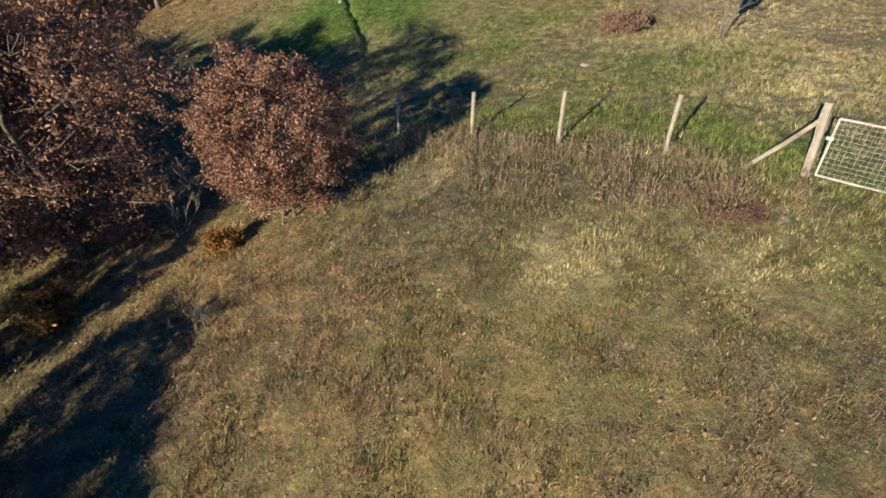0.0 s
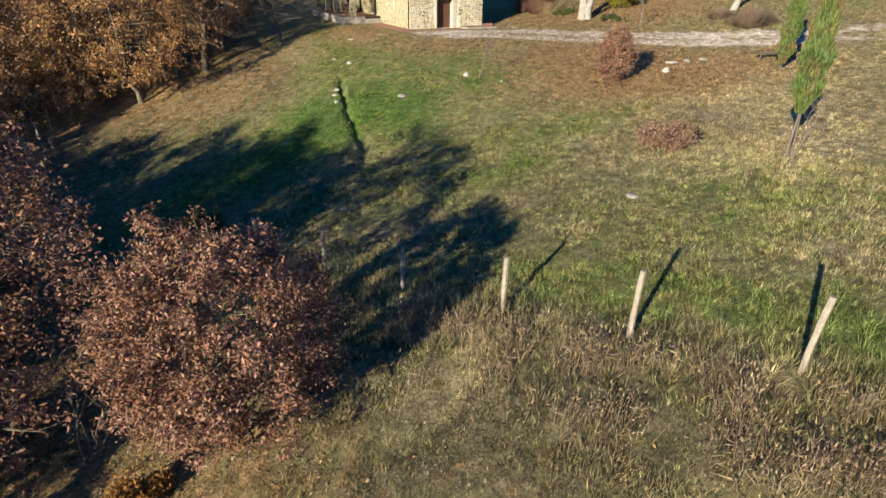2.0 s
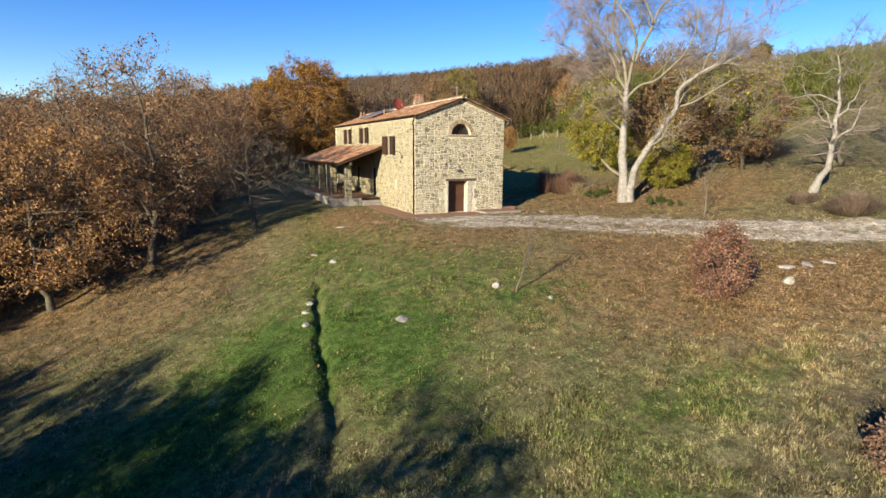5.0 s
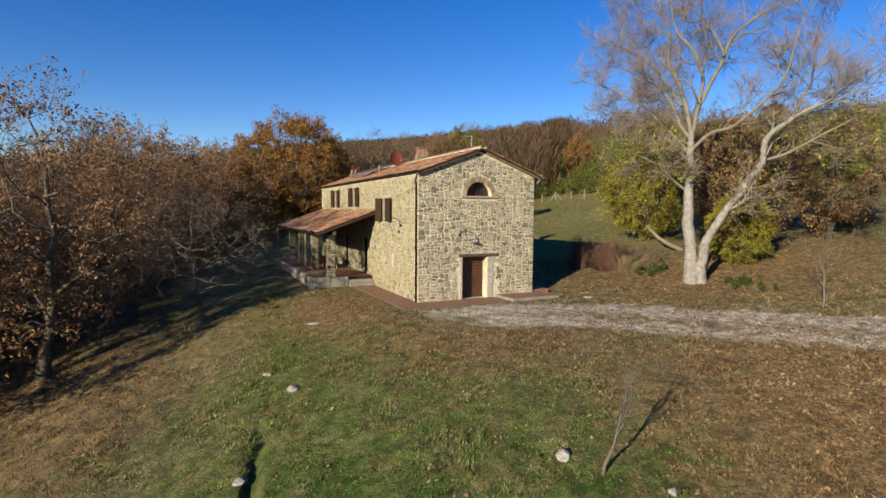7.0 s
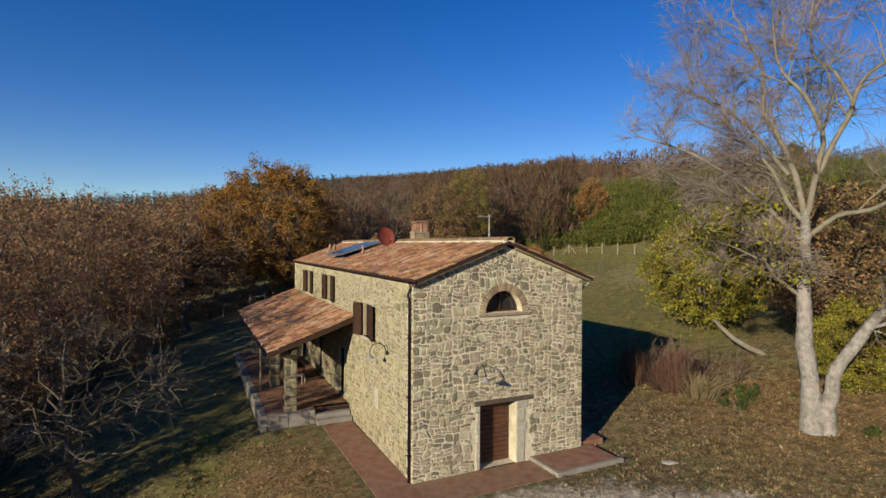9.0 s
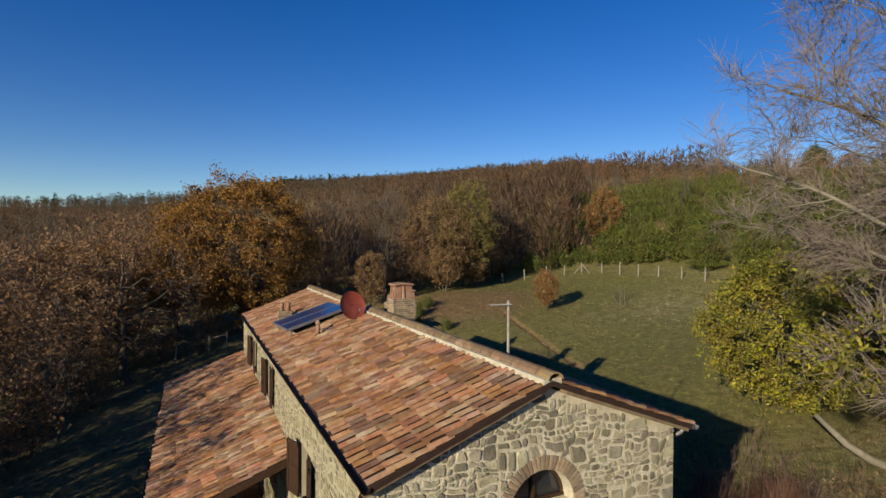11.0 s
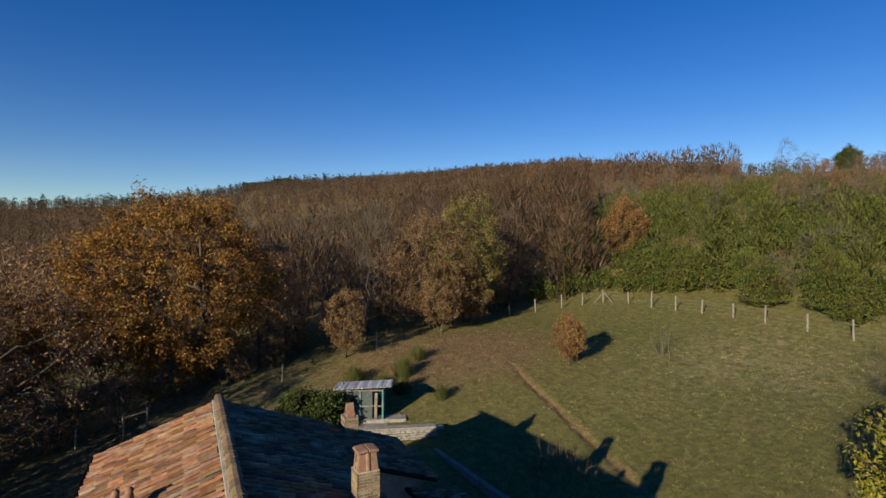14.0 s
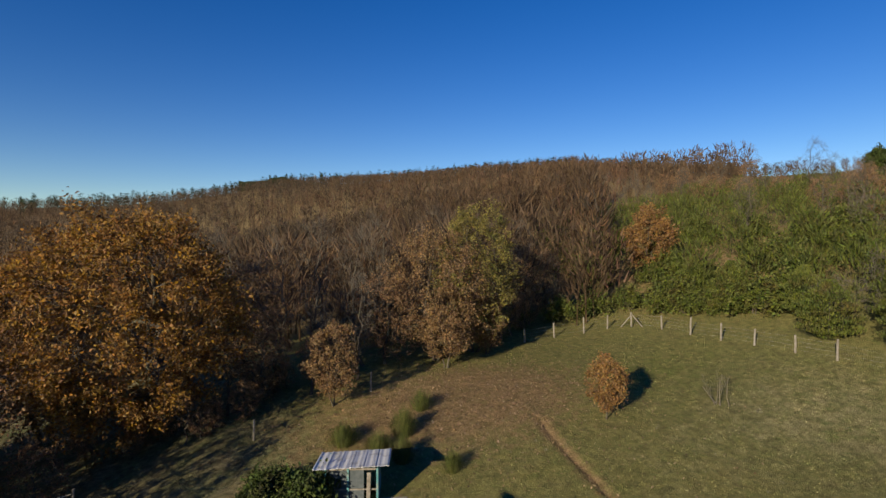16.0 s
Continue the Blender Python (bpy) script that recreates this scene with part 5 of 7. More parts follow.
def crown_tree(name, seed, h, r, base, rx, leaf, label, limbs=8, branches=70, twigs=6, leaves=10, size=0.08, cloud=0.10, lumps=0.25, reach=0.6, gaps=0.35, bark=None, twig=None, category="tree", stems=1, hang=0.0, peak=0.0, ry=None):
    """A tree whose limbs, branches and twigs fill an uneven crown between the height base and h, rx wide; leaves sit in bunches on the twigs."""
    rng, nrng = random.Random(seed), np.random.default_rng(seed)
    tree = thing(name, 0, 0, 0, label=label, category=category)
    off = Vector((rng.uniform(0, 40), rng.uniform(0, 40), rng.uniform(0, 40)))
    mid, rz, ry = base + (h - base) * 0.46, (h - base) * 0.54, ry or rx

    def crown_at(d, k):
        e = k * (1 + lumps * (noise.noise(d * 1.7 + off) + 0.6 * noise.noise(d * 4.1 + off)))
        squeeze = 1 - peak * max(d.z, 0)
        return Vector((d.x * rx * squeeze * e, d.y * ry * squeeze * e, mid + d.z * rz * e))

    wood, brush, tips, nodes = Shape(), Shape(), [], []
    for st in range(stems):
        q = rng.uniform(0, 6.283)
        foot = Vector((0.25 * math.cos(q), 0.25 * math.sin(q), -0.3)) if st else Vector((0, 0, -0.3))
        top = Vector((rng.gauss(0, 0.12) * rx, rng.gauss(0, 0.12) * rx, h * 0.86)) if st == 0 else crown_at(Vector((0.55 * math.cos(q), 0.55 * math.sin(q), 0.6)), 0.9)
        path = arc(foot, top, 0.0, rng, 9, 0.055)
        rs = r * (1 if st == 0 else 0.75)
        rad = [rs * (1.35 if i == 0 else 1.0) * (1 - 0.88 * (i / 9) ** 0.9) for i in range(10)]
        wood.tube(path, rad, 8, False)
        nodes += [(p, w) for p, w in zip(path, rad) if p.z > base * 0.8]
        share = max(2, limbs // stems)
        for k in range(share):
            f = (k + rng.random()) / share
            i = next((n for n, p in enumerate(path) if p.z > base * 0.75 + f * (h * 0.72 - base * 0.75)), 8)
            a = 2.4 * k + q + rng.uniform(-0.4, 0.4)
            el = -0.25 + 1.15 * f + rng.uniform(-0.15, 0.15)
            d = Vector((math.cos(a) * math.cos(el), math.sin(a) * math.cos(el), math.sin(el)))
            limb = arc(path[i], crown_at(d, 0.74), 0.06 - 0.16 * f, rng, 6, 0.16)
            lr = [max(rad[i] * 0.62 * (1 - 0.78 * j / 6), 0.012) for j in range(7)]
            wood.tube(limb, lr, 6, False)
            nodes += [(p, w) for p, w in zip(limb[1:], lr[1:])]
    spots = np.array([tuple(p) for p, _ in nodes])
    for k in range(branches):
        z = 1 - 2 * (k + 0.5) / branches
        a = k * 2.399963 + rng.uniform(-0.25, 0.25)
        d = Vector((math.sqrt(1 - z * z) * math.cos(a), math.sqrt(1 - z * z) * math.sin(a), z))
        end = crown_at(d, rng.uniform(0.55, 1.0) ** 0.5)
        cost = np.linalg.norm(spots - np.array(tuple(end)), axis=1) + 0.7 * np.maximum(spots[:, 2] - end.z, 0)
        p0, w = nodes[int(np.argmin(cost))]
        br = arc(p0, end, 0.05, rng, 4, 0.2)
        bw = max(min(w * 0.6, 0.05), 0.012)
        brush.tube(br, [max(bw * (1 - 0.8 * j / 4), 0.006) for j in range(5)], 4, False)
        out = (br[-1] - br[-3]).normalized()
        for j in range(twigs):
            t = 0.35 + 0.65 * (j + rng.random()) / twigs
            i = min(int(t * 4), 3)
            p = br[i].lerp(br[i + 1], t * 4 - i)
            way = (out * 0.7 + Vector((rng.gauss(0, 0.6), rng.gauss(0, 0.6), rng.gauss(0, 0.5) + 0.15 - hang))).normalized()
            tip = p + way * reach * rng.uniform(0.45, 1.15)
            bend = (p + tip) / 2 + Vector((rng.gauss(0, 0.06), rng.gauss(0, 0.06), rng.gauss(0, 0.06))) * reach
            brush.tube([p, bend, tip], [0.008, 0.006, 0.003], 3, False)
            if noise.noise(tip * (1.6 / max(rx, 1) + 0.25) + off) > -0.55 + gaps:
                tips += [(bend, way), (tip, way), ((bend + tip) / 2, way)]
    part("trunk", wood, bark or BARK, tree, smooth=True, flip=False)
    part("brushwood", brush, twig or bark or BARK, tree, "fine branches and twigs", kind="stuff", flip=False)
    if leaf and leaves:
        part("crown", leaf_mesh("crown", tips, leaves, size, cloud, leaf, nrng), leaf, tree)
    return tree


def plant(proto, x, y, turn, scale=1.0, label="", tall=1.0, sink=0.0):
    """A copy of a tree on the ground."""
    t = copy_thing(proto, pose(x, y, height(x, y) - sink, 0, 0, turn) @ Matrix.Diagonal((scale, scale, scale * tall, 1)))
    t.matrix_basis = pose(x, y, height(x, y) - sink, 0, 0, turn) @ Matrix.Diagonal((scale, scale, scale * tall, 1))
    if label:
        tagged(t, label)
    return t


def settle(tree, x, y, turn=0, scale=1.0, tall=1.0):
    tree.matrix_basis = pose(x, y, height(x, y), 0, 0, turn) @ Matrix.Diagonal((scale, scale, scale * tall, 1))
    return tree


# near russet oaks
oak = settle(crown_tree("oak_tree", 14, 4.75, 0.085, 0.75, 2.15, LEAF_RED, "young oak with a dense russet crown on the slope", 10, 160, 9, 10, 0.040, 0.080, 0.22, 0.42, 0.02, stems=2), -17.9, -33.0, 20)
oak_big = settle(crown_tree("oak_tree", 12, 8.6, 0.2, 1.0, 3.7, LEAF_RED, "large oak with thinning russet leaves", 12, 220, 8, 6, 0.056, 0.12, 0.3, 0.6, 0.06, stems=2), -23.9, -29.9, 70, 1.08)
for x, y, turn, s in ((-25.2, -25.2, 200, 0.95), (-29.6, -28.5, 120, 1.12), (-28.6, -22.6, 30, 1.1), (-31.5, -23.5, 260, 1.2), (-34.5, -28.0, 150, 1.15), (-28.0, -18.4, 100, 0.9), (-32.5, -18.0, 20, 1.1), (-37.0, -22.5, 210, 1.1), (-42.0, -14.0, 75, 1.0), (-43.0, -8.0, 15, 0.85), (-36.0, -13.0, 170, 0.95)):
    plant(oak_big, x, y, turn, s)
for x, y, s in ((-28.4, -34.2, 1.1), (-27.3, -38.9, 0.85), (-29.0, -41.8, 0.95), (-24.6, -26.2, 0.75), (-25.2, -21.4, 0.85), (-41.0, -11.5, 0.9)):
    plant(oak, x, y, (x * 71 + y * 37) % 360, s, label="young russet oak at the edge of the wood")

# brown oaks of the left slope and the woods behind
oak_brown = settle(crown_tree("oak_tree", 21, 12.6, 0.25, 2.2, 4.3, LEAF_BROWN, "brown-leaved oak with a dark trunk on leaf litter", 11, 150, 7, 3, 0.078, 0.14, 0.35, 0.75, 0.24), -15.3, 4.1, 30)
oak_rust = settle(crown_tree("oak_tree", 27, 9.6, 0.2, 1.7, 5.0, LEAF_RUST, "low-branching oak with rust-orange leaves on the slope", 10, 170, 7, 5, 0.085, 0.15, 0.3, 0.7, 0.1), -20.0, 1.9, 80)
oak_far = settle(crown_tree("oak_tree", 26, 12.0, 0.22, 1.6, 4.2, LEAF_BROWN, "brown-leaved oak in the wood", 9, 110, 6, 4, 0.11, 0.2, 0.35, 0.8, 0.22), -15.0, 33.0, 30)
oak_small = settle(crown_tree("oak_tree", 22, 5.2, 0.09, 0.6, 1.9, LEAF_BROWN, "small oak with dull brown leaves", 7, 60, 6, 3, 0.08, 0.12, 0.3, 0.5, 0.25), -20.0, 8.6, 80)
bare = settle(crown_tree("bare_tree", 23, 6.2, 0.17, 1.7, 3.3, None, "gnarled bare tree with a dense grey twig crown", 10, 105, 8, 0, lumps=0.25, reach=0.7, hang=0.1, twig=TWIG), -9.2, 5.2, 10)
bare_tall = settle(crown_tree("bare_tree", 24, 13.5, 0.17, 3.5, 2.6, None, "tall nearly bare tree with upright twigs", 9, 110, 7, 0, lumps=0.3, reach=0.9, hang=-0.4, twig=TWIG, peak=0.3), -18.5, 10.0, 0)
oak_gold = settle(crown_tree("oak_tree", 25, 14.2, 0.42, 1.6, 7.2, LEAF_GOLD, "great spreading oak with golden-brown leaves", 14, 360, 8, 7, 0.105, 0.2, 0.26, 0.8, 0.0), 2.4, 44.0, 0)
oak_gnarled = settle(crown_tree("oak_tree", 28, 11.5, 0.32, 2.6, 5.2, LEAF_BROWN, "gnarled old oak with sparse brown leaves beside the lawn", 12, 170, 7, 2, 0.09, 0.14, 0.3, 0.8, 0.5), -5.8, 35.4, 60)
grove = random.Random(31)
for x, y, kind, s in ((-13.4, 8.7, 0, 0.85), (-13.2, 12.2, 0, 0.95), (-18.9, 8.3, 0, 0.95), (-17.0, 13.0, 2, 0.9), (-22.5, 6.0, 0, 0.9), (-24.5, 12.0, 2, 1.0), (-20.5, 17.5, 2, 1.0), (-12.5, 17.0, 0, 0.85), (-15.5, 20.0, 2, 0.95),
                      (-10.6, 22.0, 0, 0.8), (-9.5, 30.0, 0, 0.9), (-12.0, 27.0, 2, 0.9), (-9.0, 38.0, 0, 1.0), (-20.0, 25.0, 0, 1.0), (-26.0, 20.0, 0, 1.0), (-29.0, 8.0, 0, 1.0), (-27.0, 2.5, 0, 0.75),
                      (-33.0, 14.0, 0, 1.0), (-25.0, 30.0, 0, 1.1), (-31.0, 25.0, 2, 1.0), (-18.0, 40.0, 0, 1.1), (-44.5, -4.5, 0, 0.8), (-36.0, 1.0, 0, 0.95), (-6.5, 47.0, 0, 1.0), (-13.0, 48.0, 2, 1.0), (-46.0, 0.0, 0, 0.9), (-21.5, 13.5, 0, 0.85), (-27.0, 14.5, 0, 0.95), (-30.5, 18.5, 0, 1.0), (-24.0, 23.5, 0, 0.9), (-16.0, 24.5, 0, 0.8), (-33.5, 6.5, 0, 0.9), (-19.5, 5.0, 2, 0.75), (-16.2, 7.6, 2, 0.85), (-11.0, 14.0, 2, 0.6), (-15.0, 16.5, 0, 0.8), (-8.4, 26.0, 2, 0.6), (-28.0, 11.0, 0, 0.95), (-3.0, 50.0, 0, 1.0), (-14.0, 36.0, 0, 0.95), (-38.0, 10.0, 0, 1.0), (-34.0, 21.0, 0, 1.0)):
    plant((oak_brown if y < 18 and x > -24 else oak_far, oak_small, bare_tall)[kind], x, y, grove.uniform(0, 360), s * grove.uniform(0.92, 1.08), tall=grove.uniform(0.92, 1.1))
for x, y, s in ((-22.5, 4.0, 0.7), (-24.5, 8.5, 0.8), (-12.0, 20.5, 0.65), (-24.0, 1.5, 0.7), (-23.0, 15.5, 0.8), (-9.0, 24.0, 0.6), (-17.5, 17.5, 0.7), (-14.0, 29.5, 0.8), (-7.5, 31.0, 0.7), (-4.0, 39.5, 0.8), (-1.0, 39.5, 0.7)):
    plant(oak_small, x, y, grove.uniform(0, 360), s)
plant(oak_rust, -29.5, 3.5, 190, 0.95)
plant(oak_gold, -9.5, 45.5, 150, 0.72)
plant(oak_far, 9.5, 50.0, 250, 0.8)

# the copse behind the lawn
mixed = settle(crown_tree("tall_tree", 41, 12.6, 0.16, 1.8, 3.9, LEAF_OLIVE, "tall slender tree turning yellow-green", 12, 170, 7, 6, 0.085, 0.18, 0.32, 0.7, 0.1, stems=3, peak=0.25), 27.2, 46.8, 0)
dun = settle(crown_tree("tall_tree", 46, 10.6, 0.15, 1.2, 4.2, LEAF_DUN, "tall many-stemmed tree with dull brown leaves", 12, 170, 7, 5, 0.085, 0.18, 0.32, 0.7, 0.15, stems=4, peak=0.2), 23.4, 45.8, 0)
m2 = settle(crown_tree("tall_tree", 42, 6.2, 0.09, 1.0, 1.9, LEAF_DUN, "slender tree with orange-brown leaves", 8, 80, 6, 6, 0.08, 0.14, 0.3, 0.5, 0.15, stems=2, peak=0.2), 23.2, 43.6, 0)
plant(m2, 13.9, 41.3, 90, 0.85)
plant(m2, 27.8, 45.5, 190, 0.8)
sapling = settle(crown_tree("young_tree", 43, 3.7, 0.06, 0.85, 1.05, LEAF_ORANGE, "young tree with a round orange crown on the lawn", 7, 60, 7, 6, 0.06, 0.10, 0.25, 0.35, 0.08), 27.6, 31.7, 0)
shrub = settle(make_tree("shrub", 44, 2.4, 0.04, 2, None, 0, 0, 0, "bare multi-stemmed shrub with pale twigs", stems=5, kids=(3, 5), up=0.4, ratio=0.5, spread=(15, 35), low=0.4, category="shrub", trunk=0.7, bark=TWIG), 34.4, 29.3)
copper = settle(crown_tree("tall_tree", 45, 8.2, 0.12, 1.2, 2.7, LEAF_ORANGE, "copper-leaved tree among the green scrub", 8, 90, 6, 7, 0.12, 0.2, 0.25, 0.6, 0.05), 53.1, 51.5)
for x, y, s in ((29.5, 52.0, 0.8), (33.0, 54.0, 0.85), (18.0, 47.5, 0.85), (11.0, 46.5, 0.85), (15.5, 51.0, 0.95), (38.0, 55.0, 0.8), (8.0, 54.0, 0.95), (21.0, 54.0, 0.95), (29.0, 58.0, 1.0), (13.0, 43.8, 0.6), (16.5, 44.6, 0.6)):
    plant(bare_tall, x, y, grove.uniform(0, 360), s)
for x, y, s in ((19.5, 47.0, 0.62), (34.0, 51.5, 0.65), (40.0, 53.5, 0.6), (10.0, 45.0, 0.55), (31.5, 49.0, 0.5)):
    plant(oak_far, x, y, grove.uniform(0, 360), s)

edge_rng = random.Random(33)
WOOD_EDGE = [(-0.4, 41.1), (4.7, 40.7), (9.1, 40.8), (14.9, 43.5), (21.5, 51.1), (32.4, 49.0), (40.8, 51.3)]
for (ax, ay), (bx, by) in zip(WOOD_EDGE, WOOD_EDGE[1:]):
    for k in range(5):
        f, deep = (k + edge_rng.random()) / 5, edge_rng.uniform(0.6, 4.5)
        x, y = ax + (bx - ax) * f - 0.3 * deep, ay + (by - ay) * f + deep
        plant(oak_small if edge_rng.random() < 0.5 else bare_tall, x, y, edge_rng.uniform(0, 360), edge_rng.uniform(0.34, 0.5) if k % 2 else edge_rng.uniform(0.45, 0.7))

# the great pale tree, its neighbour and the trees round it
def pale_tree():
    """A forked trunk with a leaning second stem; limbs are drawn in the plane across the meadow and bent out of it."""
    rng, nrng = random.Random(52), np.random.default_rng(52)
    tree = thing("poplar_tree", 0, 0, 0, label="great pale-barked tree with a forked trunk and bare twigs", category="tree")
    tips = []
    args = dict(bend=0.20, kids=(4, 6), low=0.25, up=0.12, ratio=0.60, spread=(25, 60))

    def limb(name, path, r0, r1, depth, bark, reach, out=0.0, shoots=5, sides=8, flare=0.0):
        pts, rad = [], []
        n = len(path)
        for k, (u, v) in enumerate(path):
            w = out * (k / (n - 1)) ** 1.3
            pts.append(Vector((0.56 * u + 0.829 * w, -0.829 * u + 0.56 * w, v)))
            rad.append(r0 + (r1 - r0) * k / (n - 1) + (flare if k == 0 else flare * 0.4 if k == 1 else 0))
        fine = [pts[0]]
        frad = [rad[0]]
        for k in range(n - 1):
            for q in (1, 2, 3):
                t = q / 3
                p0, p3 = pts[max(k - 1, 0)], pts[min(k + 2, n - 1)]
                p = 0.5 * (2 * pts[k] + (pts[k + 1] - p0) * t + (2 * p0 - 5 * pts[k] + 4 * pts[k + 1] - p3) * t * t + (3 * pts[k] - p0 - 3 * pts[k + 1] + p3) * t ** 3)
                fine.append(p + Vector((rng.gauss(0, 0.03), rng.gauss(0, 0.03), 0)) * (1 if q < 3 else 0.4))
                frad.append((rad[k] + (rad[k + 1] - rad[k]) * t) * rng.uniform(0.92, 1.08))
        s = Shape().tube(fine, frad, sides, False)
        for k in range(shoots):
            i = int((0.25 + 0.75 * (k + rng.random()) / max(shoots, 1)) * (len(fine) - 2)) if shoots else 0
            d = (fine[i + 1] - fine[i]).normalized()
            side = Vector((rng.gauss(0, 1), rng.gauss(0, 1), rng.gauss(0, 0.6))).cross(d).normalized()
            grow(rng, fine[i], d * 0.6 + side * 0.8 + Vector((0, 0, 0.12)), reach * rng.uniform(0.7, 1.2), max(frad[i] * 0.5, 0.03), depth, s, tips, sides=5, **args)
        if shoots:
            grow(rng, fine[-1], fine[-1] - fine[-2], reach * 1.1, frad[-1], depth, s, tips, sides=5, **args)
        return part(name, s, bark, tree, smooth=True, flip=False)

    limb("trunk", [(0.30, -0.4), (0.30, 0.1), (0.18, 2.0), (0.0, 3.75), (0.0, 5.5), (0.01, 7.0), (0.02, 8.0)], 0.37, 0.14, 2, PALE_BARK, 1.0, 0, 0, 14, 0.18)
    limb("second_stem", [(0.62, -0.3), (0.72, 0.5), (0.86, 2.0), (1.35, 3.05), (2.06, 4.3), (2.84, 5.5), (3.26, 6.2), (3.31, 7.15), (3.78, 7.7), (4.51, 8.24)], 0.25, 0.10, 2, PALE_BARK, 2.2, -0.8, 4, 12, 0.12)
    limb("limb", [(-0.02, 7.6), (-0.54, 8.32), (-0.89, 9.24), (-1.47, 10.2), (-2.2, 10.8), (-2.9, 11.3)], 0.106, 0.032, 2, LIMB, 2.0, 0.5, 8)
    limb("limb", [(-0.02, 7.8), (-0.32, 9.3), (-0.9, 10.9), (-1.32, 12.0), (-1.33, 13.55), (-1.86, 14.9), (-2.35, 16.1)], 0.125, 0.032, 2, LIMB, 2.6, 1.6, 8)
    limb("limb", [(0.03, 7.8), (0.3, 9.27), (0.44, 10.76), (-0.12, 12.1), (-0.8, 13.0), (-1.1, 14.6)], 0.125, 0.032, 2, LIMB, 2.6, -1.0, 7)
    limb("limb", [(0.32, 9.2), (0.87, 10.46), (1.38, 11.63), (1.69, 12.56), (2.58, 13.4), (3.54, 13.9), (4.9, 14.8)], 0.106, 0.032, 2, LIMB, 2.7, 1.0, 8)
    limb("limb", [(1.36, 11.6), (0.85, 12.94), (0.31, 13.65), (0.19, 14.8), (0.4, 16.4)], 0.069, 0.026, 2, LIMB, 2.3, 1.2, 6)
    limb("limb", [(0.1, 7.0), (0.89, 7.74), (1.82, 7.93), (2.62, 8.48), (3.39, 9.13), (3.95, 9.89), (4.3, 11.5)], 0.100, 0.032, 2, LIMB, 2.2, -2.2, 6)
    limb("limb", [(3.28, 6.3), (4.16, 6.53), (5.14, 7.07), (6.6, 7.9)], 0.081, 0.032, 2, LIMB, 2.2, -1.0, 5)
    limb("limb", [(4.45, 8.2), (4.77, 9.35), (5.12, 10.0), (5.3, 12.4)], 0.081, 0.032, 2, LIMB, 2.4, 0.8, 6)
    limb("limb", [(4.5, 8.25), (5.6, 8.8), (7.0, 9.9)], 0.075, 0.032, 2, LIMB, 2.3, -0.8, 5)
    limb("limb", [(-0.15, 4.9), (-0.74, 5.4), (-1.44, 6.2), (-2.4, 6.7)], 0.081, 0.019, 2, LIMB, 1.4, -1.0, 5)
    limb("limb", [(0.02, 7.2), (-0.5, 7.5), (-1.5, 7.6), (-2.6, 8.0)], 0.062, 0.019, 2, LIMB, 1.5, 1.6, 5)
    limb("limb", [(-0.05, 6.8), (-1.2, 8.2), (-2.6, 9.6), (-4.2, 10.7), (-5.6, 11.3)], 0.10, 0.03, 2, LIMB, 1.5, 1.2, 9)
    limb("limb", [(-0.5, 9.3), (-1.8, 11.3), (-3.4, 12.8), (-4.8, 13.7)], 0.08, 0.03, 2, LIMB, 1.6, 2.2, 8)
    limb("limb", [(-0.1, 6.4), (-1.5, 8.0), (-3.2, 9.2), (-5.0, 9.6)], 0.08, 0.025, 2, LIMB, 1.3, 2.6, 5)
    tw = Shape()
    for p, d in tips:
        for _ in range(2):
            q = p + (d + Vector((rng.gauss(0, 0.5), rng.gauss(0, 0.5), rng.gauss(0, 0.4)))).normalized() * rng.uniform(0.35, 0.95)
            tw.tube([p, (p + q) / 2 + Vector((rng.gauss(0, 0.05), rng.gauss(0, 0.05), 0.04)), q], [0.008, 0.006, 0.003], 3, False)
    part("brushwood", tw, TWIG_TAN, tree, "mass of fine tan twigs", kind="stuff", flip=False)
    low = [(p, d) for p, d in tips if p.z < 8.5 and rng.random() < 0.45]
    part("crown", leaf_mesh("crown", low, 5, 0.075, 0.25, LEAF_LIME, nrng), LEAF_LIME, tree, "few yellow-green leaves left on the low twigs")
    return tree


poplar = settle(pale_tree(), 14.05, -3.35, 0)
poplar2 = settle(crown_tree("poplar_tree", 53, 9.6, 0.24, 2.6, 3.6, None, "pale bare tree on the meadow bank", 8, 90, 8, 0, lumps=0.3, reach=0.8, bark=PALE_BARK, twig=TWIG_TAN), 22.6, -11.2)
lime = settle(crown_tree("lime_tree", 54, 7.8, 0.16, 0.7, 4.0, LEAF_LIME, "low dense tree with yellow-green leaves", 10, 200, 7, 8, 0.085, 0.16, 0.25, 0.55, -0.05, stems=3), 22.2, 7.0, 0, 0.93)
plant(lime, 26.5, 3.0, 100, 0.7)
plant(lime, 18.7, -3.0, 220, 0.5)
log = thing("leaning_trunk", 20.2, 1.9, height(20.2, 1.9), 0, "pale bare leaning trunk at the foot of a tree", "trunk")
part("stem", Shape().tube([(0.3, -0.1, -0.3), (-0.2, 0.2, 0.12), (-0.7, 0.5, 0.35), (-1.2, 1.0, 0.8), (-1.3, 2.0, 1.6)], [0.17, 0.15, 0.14, 0.12, 0.09], 9), LIMB, log, smooth=True)
brown2 = settle(crown_tree("oak_tree", 55, 8.2, 0.18, 1.2, 3.4, LEAF_DUN, "dark oak with brown leaves behind the pale tree", 9, 120, 7, 5, 0.085, 0.16, 0.3, 0.6, 0.12), 20.6, -1.8, 40)
plant(brown2, 23.5, 1.5, 200, 0.95)
plant(brown2, 26.0, -4.0, 300, 0.9)
plant(brown2, 28.5, 3.5, 30, 0.8)
plant(bare_tall, 30.0, -9.0, 30, 0.8)
